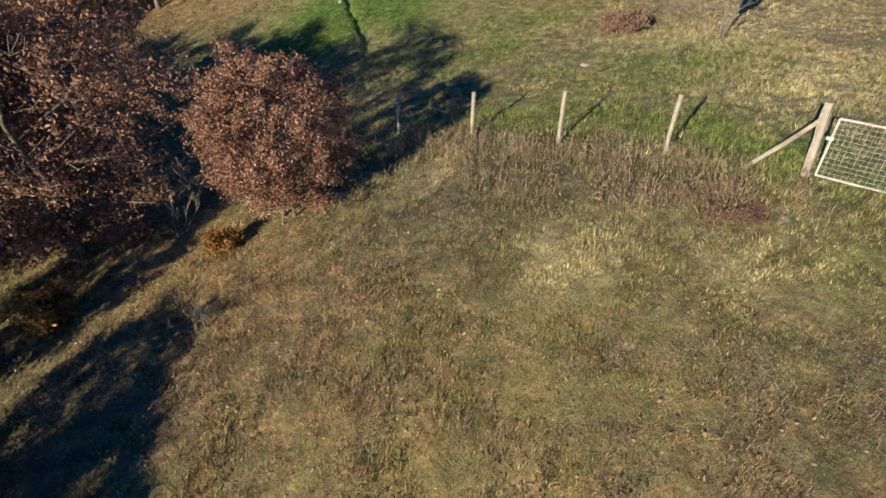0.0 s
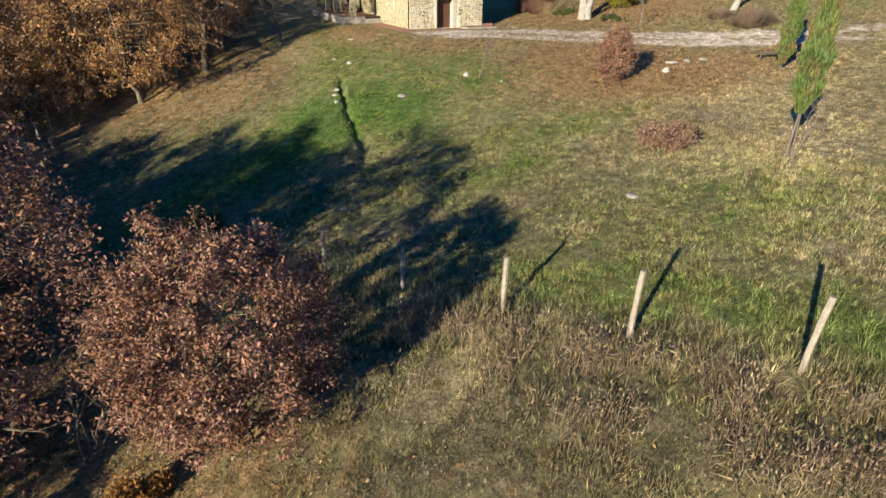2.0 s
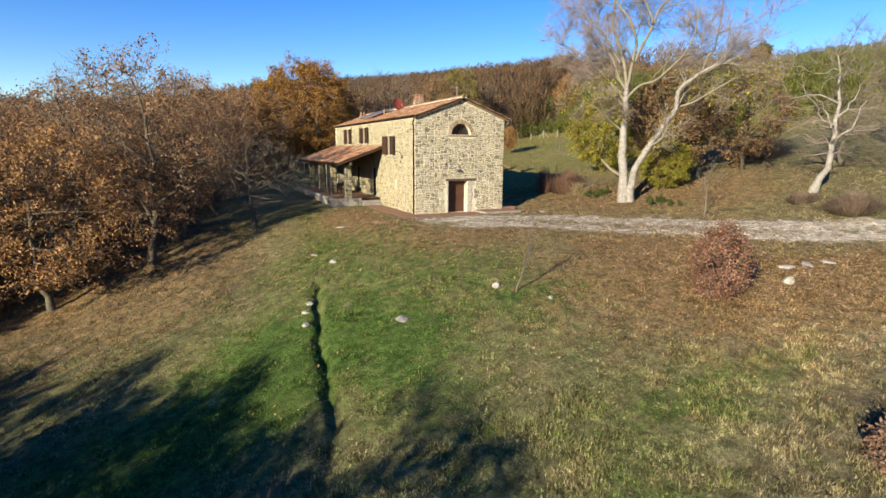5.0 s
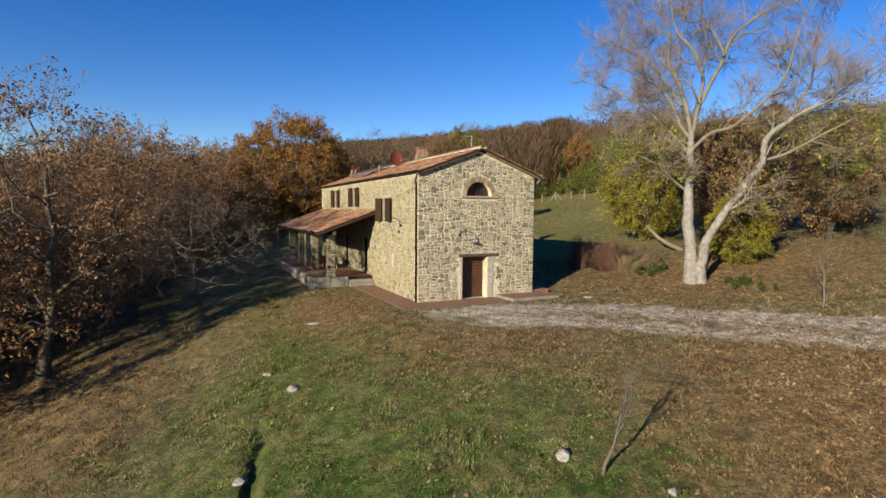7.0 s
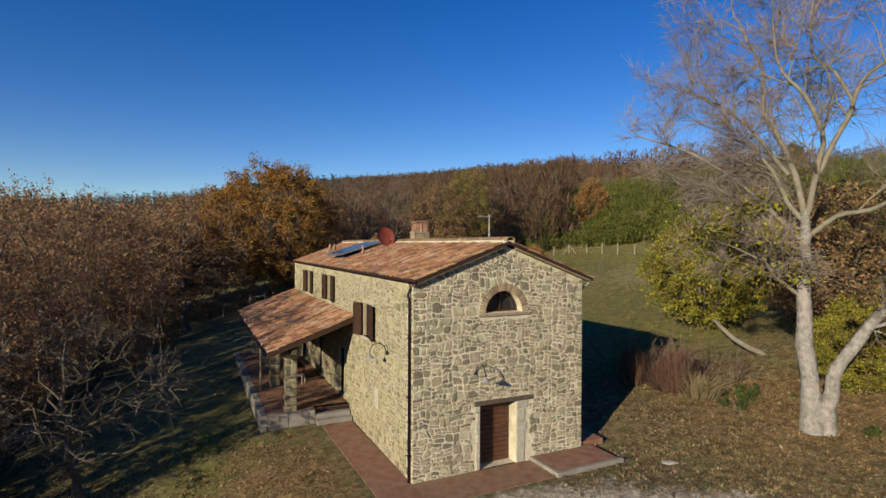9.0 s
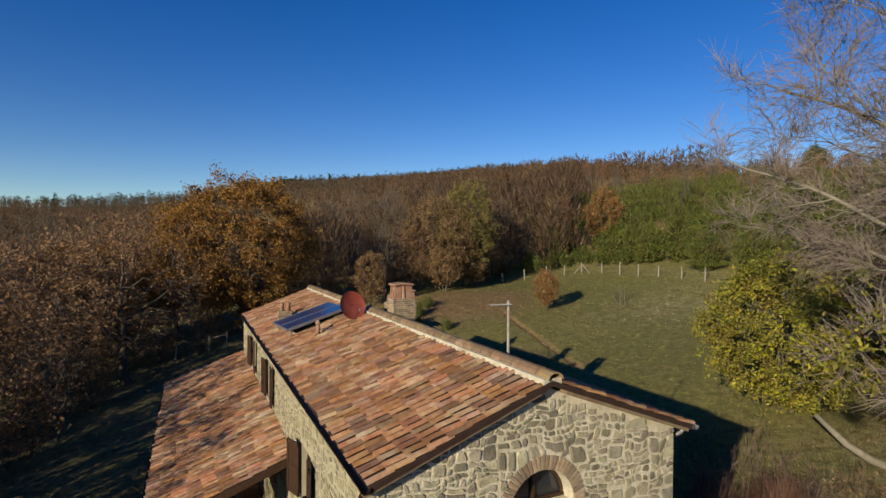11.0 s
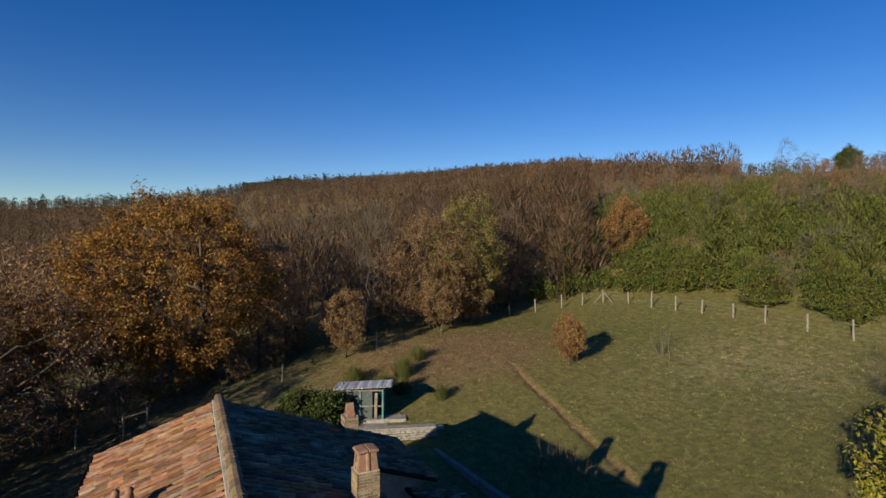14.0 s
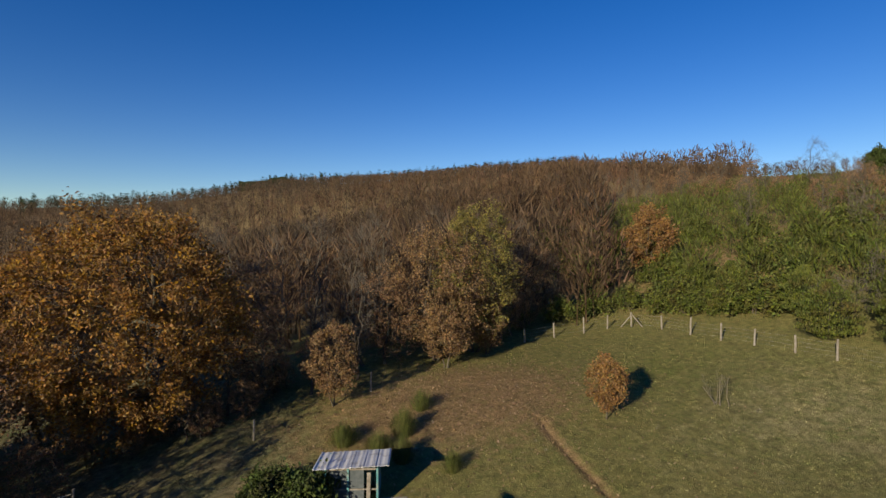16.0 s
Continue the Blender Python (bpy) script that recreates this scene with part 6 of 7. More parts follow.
plant(oak_brown, 34.0, -12.0, 80, 0.7)
plant(bare, 27.0, -14.0, 110, 1.1)
plant(bare, 29.0, -18.0, 10, 1.2)

# saplings and bushes of the meadow
young = settle(make_tree("bare_sapling", 61, 3.2, 0.045, 3, None, 0, 0, 0, "thin bare fruit sapling in the grass", bark=TWIG, kids=(3, 5), up=0.35, ratio=0.5, spread=(25, 50), low=0.35, trunk=0.65, category="sapling"), -1.7, -14.2, 0)
plant(young, 14.3, -10.0, 90, 1.25)
plant(young, 6.2, -18.2, 200, 0.8)
plant(young, 1.5, -31.0, 30, 0.9)
plant(young, -16.6, -30.2, 60, 0.8)
redbush = settle(crown_tree("young_oak", 62, 2.75, 0.045, 0.1, 1.05, LEAF_RED, "small upright oak bush with copper leaves", 8, 80, 7, 5, 0.05, 0.08, 0.3, 0.35, 0.02, category="bush", stems=3, peak=0.35), 4.35, -18.6)
lowbush = settle(crown_tree("low_bush", 63, 0.85, 0.03, 0.02, 1.0, LEAF_PINK, "low pinkish-brown oak seedling bush", 6, 60, 6, 6, 0.055, 0.07, 0.4, 0.28, 0.0, category="bush", stems=3), -0.3, -27.0)
plant(lowbush, 0.9, -26.5, 80, 0.7)
plant(lowbush, -9.3, -40.9, 30, 0.6, "flattened pinkish-brown oak seedling near the gate", 0.45)
yellow = settle(make_tree("yellow_bush", 64, 1.3, 0.03, 2, LEAF_GOLD, 10, 0.07, 0.12, "yellow-leaved seedling at the edge of the wood", stems=4, kids=(4, 6), up=0.15, ratio=0.6, spread=(30, 60), low=0.1, trunk=0.7, category="bush"), -19.7, -33.4, 0, 0.6)
plant(yellow, -24.3, -33.2, 60, 0.9)
plant(yellow, -18.4, -22.6, 60, 1.3)
stalks = settle(make_tree("dead_weed", 65, 1.2, 0.02, 2, None, 0, 0, 0, "dry grey weed stalks", stems=6, kids=(3, 5), up=0.1, ratio=0.55, spread=(25, 55), low=0.3, trunk=0.7, category="weed", bark=TWIG), -20.6, -36.2)
plant(shrub, -19.6, -29.4, 50, 1.15)
plant(shrub, -20.9, -31.0, 190, 1.0)
plant(shrub, -18.9, -28.2, 280, 0.9)
plant(stalks, -17.9, -20.5, 50, 1.6)
plant(stalks, -16.4, -30.9, 200, 1.5)
plant(stalks, -17.4, -31.6, 120, 1.7)
plant(stalks, -12.0, -19.7, 120, 0.9)
thicket = settle(make_tree("red_shrub", 66, 1.9, 0.02, 2, None, 0, 0, 0, "thicket of bare reddish stems", stems=26, kids=(3, 5), up=0.3, ratio=0.5, spread=(15, 35), low=0.3, trunk=0.75, category="shrub", bark=STALK, lean=0.5), 14.9, 2.1)
plant(thicket, 16.4, 6.0, 90, 0.9)
plant(thicket, 16.2, 3.0, 200, 0.7)
plant(bare, 36.2, 16.0, 20, 0.45)
plant(thicket, 17.0, 21.5, 20, 0.8)
plant(thicket, 18.2, 20.6, 120, 0.7)


def stem_mound(name, x, y, rx, ry, h, n, mat, label, category, seed):
    """A rounded thicket of thin stems that fan out from the ground."""
    r = np.random.default_rng(seed)
    a, k = r.uniform(0, 6.283, n), np.sqrt(r.uniform(0, 1, n))
    fx, fy = rx * k * np.cos(a) * 0.6, ry * k * np.sin(a) * 0.6
    ln = h * np.sqrt(np.clip(1.05 - k * k, 0.08, 1)) * r.uniform(0.65, 1.15, n)
    px, py = fx * 1.65 + r.normal(0, 0.12, n), fy * 1.65 + r.normal(0, 0.12, n)
    side = np.stack([-np.sin(a), np.cos(a), np.zeros(n)], 1) * 0.011
    foot, top = np.stack([fx, fy, np.full(n, -0.1)], 1), np.stack([px, py, ln], 1)
    knee = foot * 0.45 + top * 0.55 + r.normal(0, 0.05, (n, 3))
    v = [foot - side, foot + side, knee + side * 0.7, knee - side * 0.7, top]
    for _ in range(3):
        fork = knee + (top - knee) * r.uniform(0, 0.7, (n, 1))
        v += [fork, fork + side, fork + (top - knee) * 0.5 + r.normal(0, 0.16, (n, 3)) * h * 0.6]
    m = len(v)
    v = np.stack(v, 1).reshape(-1, 3)
    b = np.arange(n)[:, None] * m
    f = np.concatenate([b + np.array([[0, 1, 2]]), b + np.array([[0, 2, 3]]), b + np.array([[3, 2, 4]])] + [b + np.array([[5 + 3 * q, 6 + 3 * q, 7 + 3 * q]]) for q in range(3)])
    return solo(name, mesh_of(name, v, f, mat), mat, label, category, kind="stuff", m=pose(x, y, height(x, y)))


RED_STEM = foliage("red_brown_stem", (0.20, 0.105, 0.070), (0.31, 0.180, 0.120), (0.15, 0.090, 0.060), 0.5)
stem_mound("red_thicket", 14.1, 2.3, 1.7, 1.5, 1.7, 1500, RED_STEM, "dense mound of bare red-brown stems", "shrub", 5)
stem_mound("red_thicket", 13.0, 3.9, 1.0, 1.0, 2.0, 380, RED_STEM, "loose bare red-brown stems in the house shadow", "shrub", 6)
stem_mound("dry_thicket", 19.9, -15.0, 2.2, 1.7, 1.25, 1200, STALK, "rounded grey-brown thicket beside a pale tree", "shrub", 7)
stem_mound("dry_thicket", 20.3, -12.0, 1.5, 0.9, 0.7, 500, STALK, "low brown thicket in fallen leaves", "shrub", 8)
stem_mound("dry_thicket", 30.5, -2.5, 3.4, 2.2, 1.6, 1300, STALK, "long brown hedge of bare stems", "shrub", 9)
BROOM = foliage("green_broom_stem", (0.12, 0.150, 0.035), (0.22, 0.240, 0.060), (0.18, 0.150, 0.055), 0.5)
for x, y, r, h, n in ((15.4, 33.6, 0.8, 1.3, 450), (16.4, 35.8, 0.9, 1.5, 500), (13.2, 36.6, 1.0, 1.2, 500), (17.3, 31.6, 0.6, 1.0, 300), (14.6, 35.0, 0.9, 1.0, 400), (18.5, 38.0, 0.9, 1.2, 350), (9.0, 34.5, 1.2, 1.0, 450)):
    stem_mound("broom_bush", x, y, r, r, h, n, BROOM, "upright green broom beside the shed", "shrub", int(x * 10))
tuft = settle(make_tree("green_plant", 67, 0.55, 0.02, 1, LEAF_GREEN, 14, 0.055, 0.06, "small spiky evergreen plant", stems=14, kids=(2, 4), up=0.3, ratio=0.6, spread=(20, 50), low=0.1, trunk=0.8, category="plant", lean=0.35), 15.0, -0.6)
plant(tuft, 15.5, -6.0, 60, 0.95)
reeds = Shape()
reed_rng = random.Random(77)
for _ in range(260):
    q, d = reed_rng.uniform(0, 6.28), abs(reed_rng.gauss(0, 0.35))
    h = reed_rng.uniform(0.5, 1.1)
    px, py = d * math.cos(q), d * math.sin(q)
    reeds.tube([(px, py, -0.05), (px * 1.4, py * 1.4, h * 0.6), (px * 2.3 + 0.08, py * 2.3, h)], [0.012, 0.010, 0.004], 3, False)
STRAW = foliage("bleached_reed", (0.30, 0.23, 0.12), (0.42, 0.33, 0.18), (0.22, 0.17, 0.08), 0.4)
solo("reed_clump", reeds, STRAW, "domed clump of bleached ornamental grass", "grass clump", kind="stuff", m=pose(13.9, 0.9, height(13.9, 0.9)))
laurel = settle(make_tree("laurel_bush", 68, 2.6, 0.05, 2, LEAF_GREEN, 14, 0.10, 0.2, "dark evergreen bush beside the shed", stems=9, kids=(5, 7), up=0.15, ratio=0.55, spread=(30, 60), low=0.08, trunk=0.6, category="bush"), 9.6, 31.6)
plant(laurel, 8.6, 32.6, 100, 0.85)
plant(laurel, -17.8, -22.2, 90, 0.6)


def cypress_tree(seed, h, w, low=0.06, leaf=None):
    """A slim column of upright sprays above a bare stem."""
    nrng = np.random.default_rng(seed)
    tree = thing("cypress", 0, 0, 0, label="slim young cypress with browning tips", category="tree", group="cypresses")
    part("trunk", Shape().tube([(0, 0, -0.1), (0.02, 0.01, h * 0.3), (0, 0, h * 0.5), (0, 0, h * 0.95)], [0.04, 0.035, 0.03, 0.01], 6), TWIG, tree)
    if low > 0.2:
        part("second_stem", Shape().tube([(0.14, -0.12, -0.1), (0.07, -0.05, h * 0.2), (0, 0, h * 0.4)], [0.035, 0.03, 0.02], 5), TWIG, tree)
    n = 9000
    z = nrng.uniform(low, 1, n)
    rad = w * np.minimum(1, (1.02 - z) * 2.2) ** 0.7 * np.minimum(1, 0.35 + (z - low) * 4) * np.sqrt(nrng.uniform(0.25, 1.0, n)) * (1 + 0.18 * np.sin(z * 31 + 2))
    a = nrng.uniform(0, 6.283, n)
    tips = [(Vector((r * math.cos(t), r * math.sin(t), q * h)), None) for r, t, q in zip(rad, a, z)]
    c = np.array([tuple(p) for p, _ in tips])
    upv = np.stack([np.cos(a) * 0.25, np.sin(a) * 0.25, np.ones(n)], 1) + nrng.normal(0, 0.15, (n, 3))
    side = np.cross(upv, nrng.normal(0, 1, (n, 3)))
    side /= np.linalg.norm(side, axis=1)[:, None]
    s = nrng.uniform(0.06, 0.14, (n, 1))
    v = np.stack([c - side * s * 0.35, c + side * s * 0.35, c + upv * s * 1.6], 1).reshape(-1, 3)
    part("crown", mesh_of("crown", v, np.arange(3 * n).reshape(-1, 3), leaf or LEAF_CYPRESS), leaf or LEAF_CYPRESS, tree)
    return tree


settle(cypress_tree(1, 5.2, 0.44), 13.0, -22.4)
tagged(settle(cypress_tree(2, 5.2, 0.42, leaf=CYPRESS_BROWN), 10.4, -25.4), "slim young cypress browned by drought")
tagged(settle(cypress_tree(3, 5.9, 0.44, 0.28), 1.7, -30.7), "slim green cypress above a bare double stem")

# green scrub on the bank and evergreen trees: copies of one bush
scrub = settle(make_tree("scrub_bush", 71, 4.6, 0.06, 2, LEAF_SCRUB, 14, 0.14, 0.34, "rounded green scrub bush on the bank", stems=3, kids=(3, 5), up=0.15, ratio=0.58, spread=(30, 65), low=0.08, trunk=0.6, category="bush"), 48.5, 38.0)
bank = random.Random(72)
for i in range(80):
    x = 46.5 + 22 * bank.random() ** 1.2
    y = bank.uniform(4, 66) + (x - 46) * 0.1
    plant(scrub, x, y, bank.uniform(0, 360), bank.uniform(0.55, 1.15), sink=0.1)
for x, y, s in ((39.5, 50.5, 0.8), (42.5, 49.5, 0.9), (45.5, 47.0, 0.8), (36.0, 52.0, 0.7)):
    plant(scrub, x, y, bank.uniform(0, 360), s)
for i in range(16):
    plant(bare, bank.uniform(46, 80), bank.uniform(-2, 40), bank.uniform(0, 360), bank.uniform(0.7, 1.0))
for i in range(34):
    x, y = bank.uniform(60, 130), bank.uniform(30, 110)
    plant(bare_tall, x, y, bank.uniform(0, 360), bank.uniform(0.45, 0.65))
for i in range(20):
    plant(oak_far, bank.uniform(70, 130), bank.uniform(20, 100), bank.uniform(0, 360), bank.uniform(0.4, 0.6))

for i, (x, y, h, w) in enumerate(((48.2, 38.2, 4.6, 1.7), (46.6, 29.6, 4.2, 1.9), (47.2, 24.4, 4.8, 2.1), (49.5, 33.0, 4.0, 1.5), (51.0, 44.0, 3.8, 1.5), (50.5, 27.0, 4.4, 1.8))):
    t = cypress_tree(30 + i, h, w, 0.03, LEAF_SCRUB)
    tagged(settle(t, x, y), "broad green juniper above the far fence", "bush", "junipers")
    t.name = "juniper"
pine = settle(crown_tree("pine_tree", 73, 6.6, 0.16, 2.2, 1.9, LEAF_GREEN, "dark green pine on the skyline", 8, 80, 7, 7, 0.14, 0.22, 0.35, 0.6, 0.05), 119.3, 58.8)
plant(pine, 121.8, 59.8, 90, 0.8)
plant(bare_tall, 98.4, 58.1, 40, 0.84)
plant(bare_tall, 132.4, 91.3, 140, 0.77)

# woods all round, past the trees that can be told apart
wood_rng = np.random.default_rng(81)


def far_woods(name, label, count, place, mat, h0, h1, slivers, wide, pine=False, thin=0.14, tones=None):
    """Many small trees in one mesh: a stem, a fan of thin limbs and a haze of upright slivers, each tree with a tint of its own."""
    p = place(count)
    n, k = len(p), slivers
    z = ground(p[:, 0], p[:, 1])
    h = wood_rng.uniform(h0, h1, n)
    level = (0.15 + 0.85 * wood_rng.uniform(0, 1, (n, k))) if pine else 0.22 + 0.78 * wood_rng.uniform(0, 1, (n, k)) ** 0.85
    if pine:
        rad = h[:, None] * wide * (1.08 - level) * np.sqrt(wood_rng.uniform(0.2, 1, (n, k)))
    else:
        rad = h[:, None] * wide * np.sqrt(np.clip(1 - ((level - 0.60) / 0.46) ** 2, 0.03, 1)) * np.sqrt(wood_rng.uniform(0.1, 1, (n, k)))
    a = wood_rng.uniform(0, 6.283, (n, k))
    c = np.stack([p[:, 0:1] + rad * np.cos(a), p[:, 1:2] + rad * np.sin(a), z[:, None] + level * h[:, None]], -1).reshape(-1, 3)
    out = np.stack([np.cos(a), np.sin(a), np.full((n, k), 0.2 if pine else 1.7)], -1).reshape(-1, 3) + wood_rng.normal(0, 0.45, (n * k, 3))
    out /= np.linalg.norm(out, axis=1)[:, None]
    side = np.cross(out, wood_rng.normal(0, 1, (n * k, 3)))
    side /= np.linalg.norm(side, axis=1)[:, None]
    s = np.repeat(h, k)[:, None] * wood_rng.uniform(0.05, 0.12, (n * k, 1))
    w = thin * (2.2 if pine else 1.0)
    v = np.stack([c - side * s * w, c + side * s * w, c + out * s * 1.7], 1).reshape(-1, 3)
    f = np.arange(len(v)).reshape(-1, 3)
    st = np.stack([p[:, 0], p[:, 1], z - 0.3], 1)
    w = 0.014 * h[:, None]
    dx, dy = np.array([[1.0, 0, 0]]), np.array([[0, 1.0, 0]])
    top = st + np.stack([wood_rng.normal(0, 0.3, n), wood_rng.normal(0, 0.3, n), h * 0.95 + 0.3], 1)
    sv = [st - dx * w, st + dx * w, top, st - dy * w, st + dy * w, top]
    for _ in range(0 if pine else 5):
        low = st + (top - st) * wood_rng.uniform(0.3, 0.7, (n, 1))
        q = wood_rng.uniform(0, 6.283, n)
        tip = low + np.stack([np.cos(q), np.sin(q), np.full(n, 1.6)], 1) * h[:, None] * wide * wood_rng.uniform(0.5, 0.9, (n, 1))
        cross = np.stack([-np.sin(q), np.cos(q), np.zeros(n)], 1) * 0.007 * h[:, None]
        sv += [low - cross, low + cross, tip]
    stems = len(sv)
    sv = np.stack(sv, 1).reshape(-1, 3)
    sf = np.arange(len(sv)).reshape(-1, 3) + len(v)
    me = mesh_of(name, np.concatenate([v, sv]), np.concatenate([f, sf]), mat)
    if tones:
        patch = 0.5 + 0.32 * np.sin(p[:, 0] * 0.031 + 2 * np.sin(p[:, 1] * 0.017)) * np.sin(p[:, 1] * 0.027 + 1.5 * np.sin(p[:, 0] * 0.021)) + wood_rng.normal(0, 0.22, n)
        lo, hi = np.array(tones[0]), np.array(tones[1])
        hue = lo + (hi - lo) * np.clip(patch, 0, 1)[:, None]
        hue = hue * wood_rng.uniform(0.7, 1.3, (n, 1))
        hue = np.concatenate([np.repeat(hue, 3 * k, 0), np.repeat(hue * 1.1, stems, 0)])
        att = me.color_attributes.new("tint", "FLOAT_COLOR", "POINT")
        att.data.foreach_set("color", np.concatenate([hue, np.ones((len(hue), 1))], 1).astype(np.float32).ravel())
    solo(name, me, mat, label, "woods", kind="stuff")


def sector(r0, r1, a0, a1):
    """Places between two distances and two bearings from north, evenly spread."""
    def place(n):
        r = np.sqrt(wood_rng.uniform(r0 ** 2, r1 ** 2, n))
        a = np.radians(wood_rng.uniform(a0, a1, n))
        return np.stack([5 + r * np.sin(a), 5 + r * np.cos(a)], 1)
    return place


BROWNS = ((0.72, 0.80, 0.84), (1.08, 0.92, 0.72))
far_woods("near_woods", "leafless brown woods climbing the hill behind the farmhouse", 2300, sector(54, 150, -75, 42), FOREST, 6.0, 10.5, 150, 0.20, thin=0.085, tones=BROWNS)
far_woods("hill_woods", "distant brown woods covering the hillside to the skyline", 12000, sector(145, 680, -80, 56), FOREST, 6.5, 10.5, 34, 0.22, thin=0.2, tones=BROWNS)
far_woods("russet_woods", "russet oaks scattered among the bare woods", 420, sector(60, 300, -60, 46), FOREST_RED, 6, 9, 70, 0.24)
far_woods("pine_woods", "dark pines along the skyline", 1000, sector(560, 676, -60, 60), PINE, 9, 14.5, 40, 0.17, True)
far_woods("east_woods", "bare woods on top of the eastern bank", 460, sector(100, 190, 45, 100), FOREST, 2.5, 4.2, 90, 0.2, tones=BROWNS)
far_woods("green_scrub", "dense yellow-green scrub covering the eastern bank", 620, lambda n: np.stack([wood_rng.uniform(50, 108, n), wood_rng.uniform(2, 82, n)], 1), LEAF_SCRUB, 2.6, 4.6, 150, 0.42)
far_woods("west_woods", "brown oak wood down the western slope", 190, lambda n: np.stack([wood_rng.uniform(-62, -34, n), wood_rng.uniform(-32, 34, n)], 1), FOREST_RED, 6, 9, 260, 0.26)
far_woods("south_woods", "brown woods beyond the meadow", 700, sector(70, 260, 100, 285), FOREST, 7, 11, 30, 0.24, tones=BROWNS)

# ---- the far peak ----
peak_x = np.linspace(-75, 75, 31)
crest = 110.5 + 9.5 * np.exp(-((peak_x + 8) / 22) ** 2) + 3 * np.exp(-((peak_x - 28) / 14) ** 2) + 0.8 * np.sin(peak_x * 0.9)
pv = np.stack([np.concatenate([peak_x, peak_x, peak_x]), np.repeat([0.0, -60.0, 90.0], 31), np.concatenate([crest, crest * 0 + 40, crest * 0 + 40])], 1)
pf = [(i, i + 1, 32 + i, 31 + i) for i in range(30)] + [(i + 1, i, 62 + i, 63 + i) for i in range(30)]
solo("backdrop_hill", mesh_of("backdrop_hill", pv, pf, PINE), PINE, "distant dark hill behind the wooded ridge", "hill", kind="structure", m=pose(5.1 + 0.180 * 930, 8.5 + 0.9837 * 930, 0, 0, 0, -10.4))
solo("radio_mast", Shape().tube([(0, 0, -3), (0, 0, 81 - height(5.1 + 0.229 * 560, 8.5 + 0.9734 * 560))], 0.22, 6), WIRE, "thin pale mast standing in the far woods", "mast", m=pose(5.1 + 0.229 * 560, 8.5 + 0.9734 * 560, height(5.1 + 0.229 * 560, 8.5 + 0.9734 * 560)))

# ---- fences ----
fence_rng = random.Random(5)


def post(x, y, h, r, tilt=2.0, group="meadow fence posts", label="weathered split chestnut fence post"):
    p = Shape()
    pts, rad = [], []
    tx, ty = fence_rng.uniform(-tilt, tilt) / 57.3, fence_rng.uniform(-tilt, tilt) / 57.3
    for i in range(6):
        z = -0.3 + (h + 0.3) * i / 5
        pts.append((tx * z + fence_rng.uniform(-0.012, 0.012), ty * z + fence_rng.uniform(-0.012, 0.012), z))
        rad.append(r * fence_rng.uniform(0.85, 1.1))
    p.tube(pts, rad, 7)
    return solo("fence_post", p, OLD_WOOD, label, "fence post", group, m=pose(x, y, height(x, y)))


FENCE = [(-16.15, -24.1, 1.35), (-14.55, -27.3, 1.3), (-13.15, -30.35, 1.3), (-11.7, -33.1, 1.45), (-10.2, -35.6, 1.55), (-8.65, -38.1, 1.60)]
for x, y, h in FENCE:
    post(x, y, h, 0.062)
GATE_POST = (-7.1, -40.85)
post(*GATE_POST, 1.75, 0.10, 4, label="stout grey gate post with a slanting brace")
gz = height(*GATE_POST)
bz = height(-7.72, -39.75)
solo("fence_brace", Shape().tube([(-7.75, -39.7, bz - 0.1), (-7.4, -40.3, (bz + gz) / 2 + 0.7), (-7.1, -40.83, gz + 1.5)], 0.055, 7), OLD_WOOD, "slanting pale wooden brace against the gate post", "fence brace")
wires = thing("wire_fence", 0, 0, 0, label="sagging galvanised wire mesh between the meadow posts", category="fence")
line = FENCE + [(GATE_POST[0], GATE_POST[1], 1.7)]
for (x0, y0, _), (x1, y1, _) in zip(line, line[1:]):
    z0, z1 = height(x0, y0), height(x1, y1)
    net = Shape()
    for k in range(3):
        hgt = 0.35 + 0.32 * k
        net.tube([(x0, y0, z0 + hgt), ((x0 + x1) / 2, (y0 + y1) / 2, (z0 + z1) / 2 + hgt - 0.03), (x1, y1, z1 + hgt)], 0.0012, 3, False)
    part("wire_net", net, IRON, wires, kind="stuff", flip=False)
# gate
gate = thing("metal_gate", GATE_POST[0] + 0.10, GATE_POST[1] - 0.16, gz + 0.08, math.degrees(math.atan2(-0.909, 0.416)), "pale metal field gate filled with square wire mesh", "gate")
GL, GH = 3.1, 1.35
part("gate_frame", Shape().tube([(0, 0, 0), (0, 0, GH)], 0.028, 6).tube([(GL, 0, 0), (GL, 0, GH)], 0.028, 6).tube([(0, 0, GH), (GL, 0, GH)], 0.028, 6).tube([(0, 0, 0), (GL, 0, 0)], 0.028, 6), GATE, gate)
mesh_bits = Shape()
for i in range(1, 26):
    mesh_bits.tube([(GL * i / 26, 0, 0), (GL * i / 26, 0, GH)], 0.0035, 4, False)
for i in range(1, 12):
    mesh_bits.tube([(0, 0.008, GH * i / 12), (GL, 0.008, GH * i / 12)], 0.0035, 4, False)
part("wire_mesh", mesh_bits, WIRE, gate, kind="stuff", flip=False)
part("latch", Shape().worn_box(-0.10, 0.05, -0.03, 0.03, 0.85, 0.93, 0.008), GATE, gate)
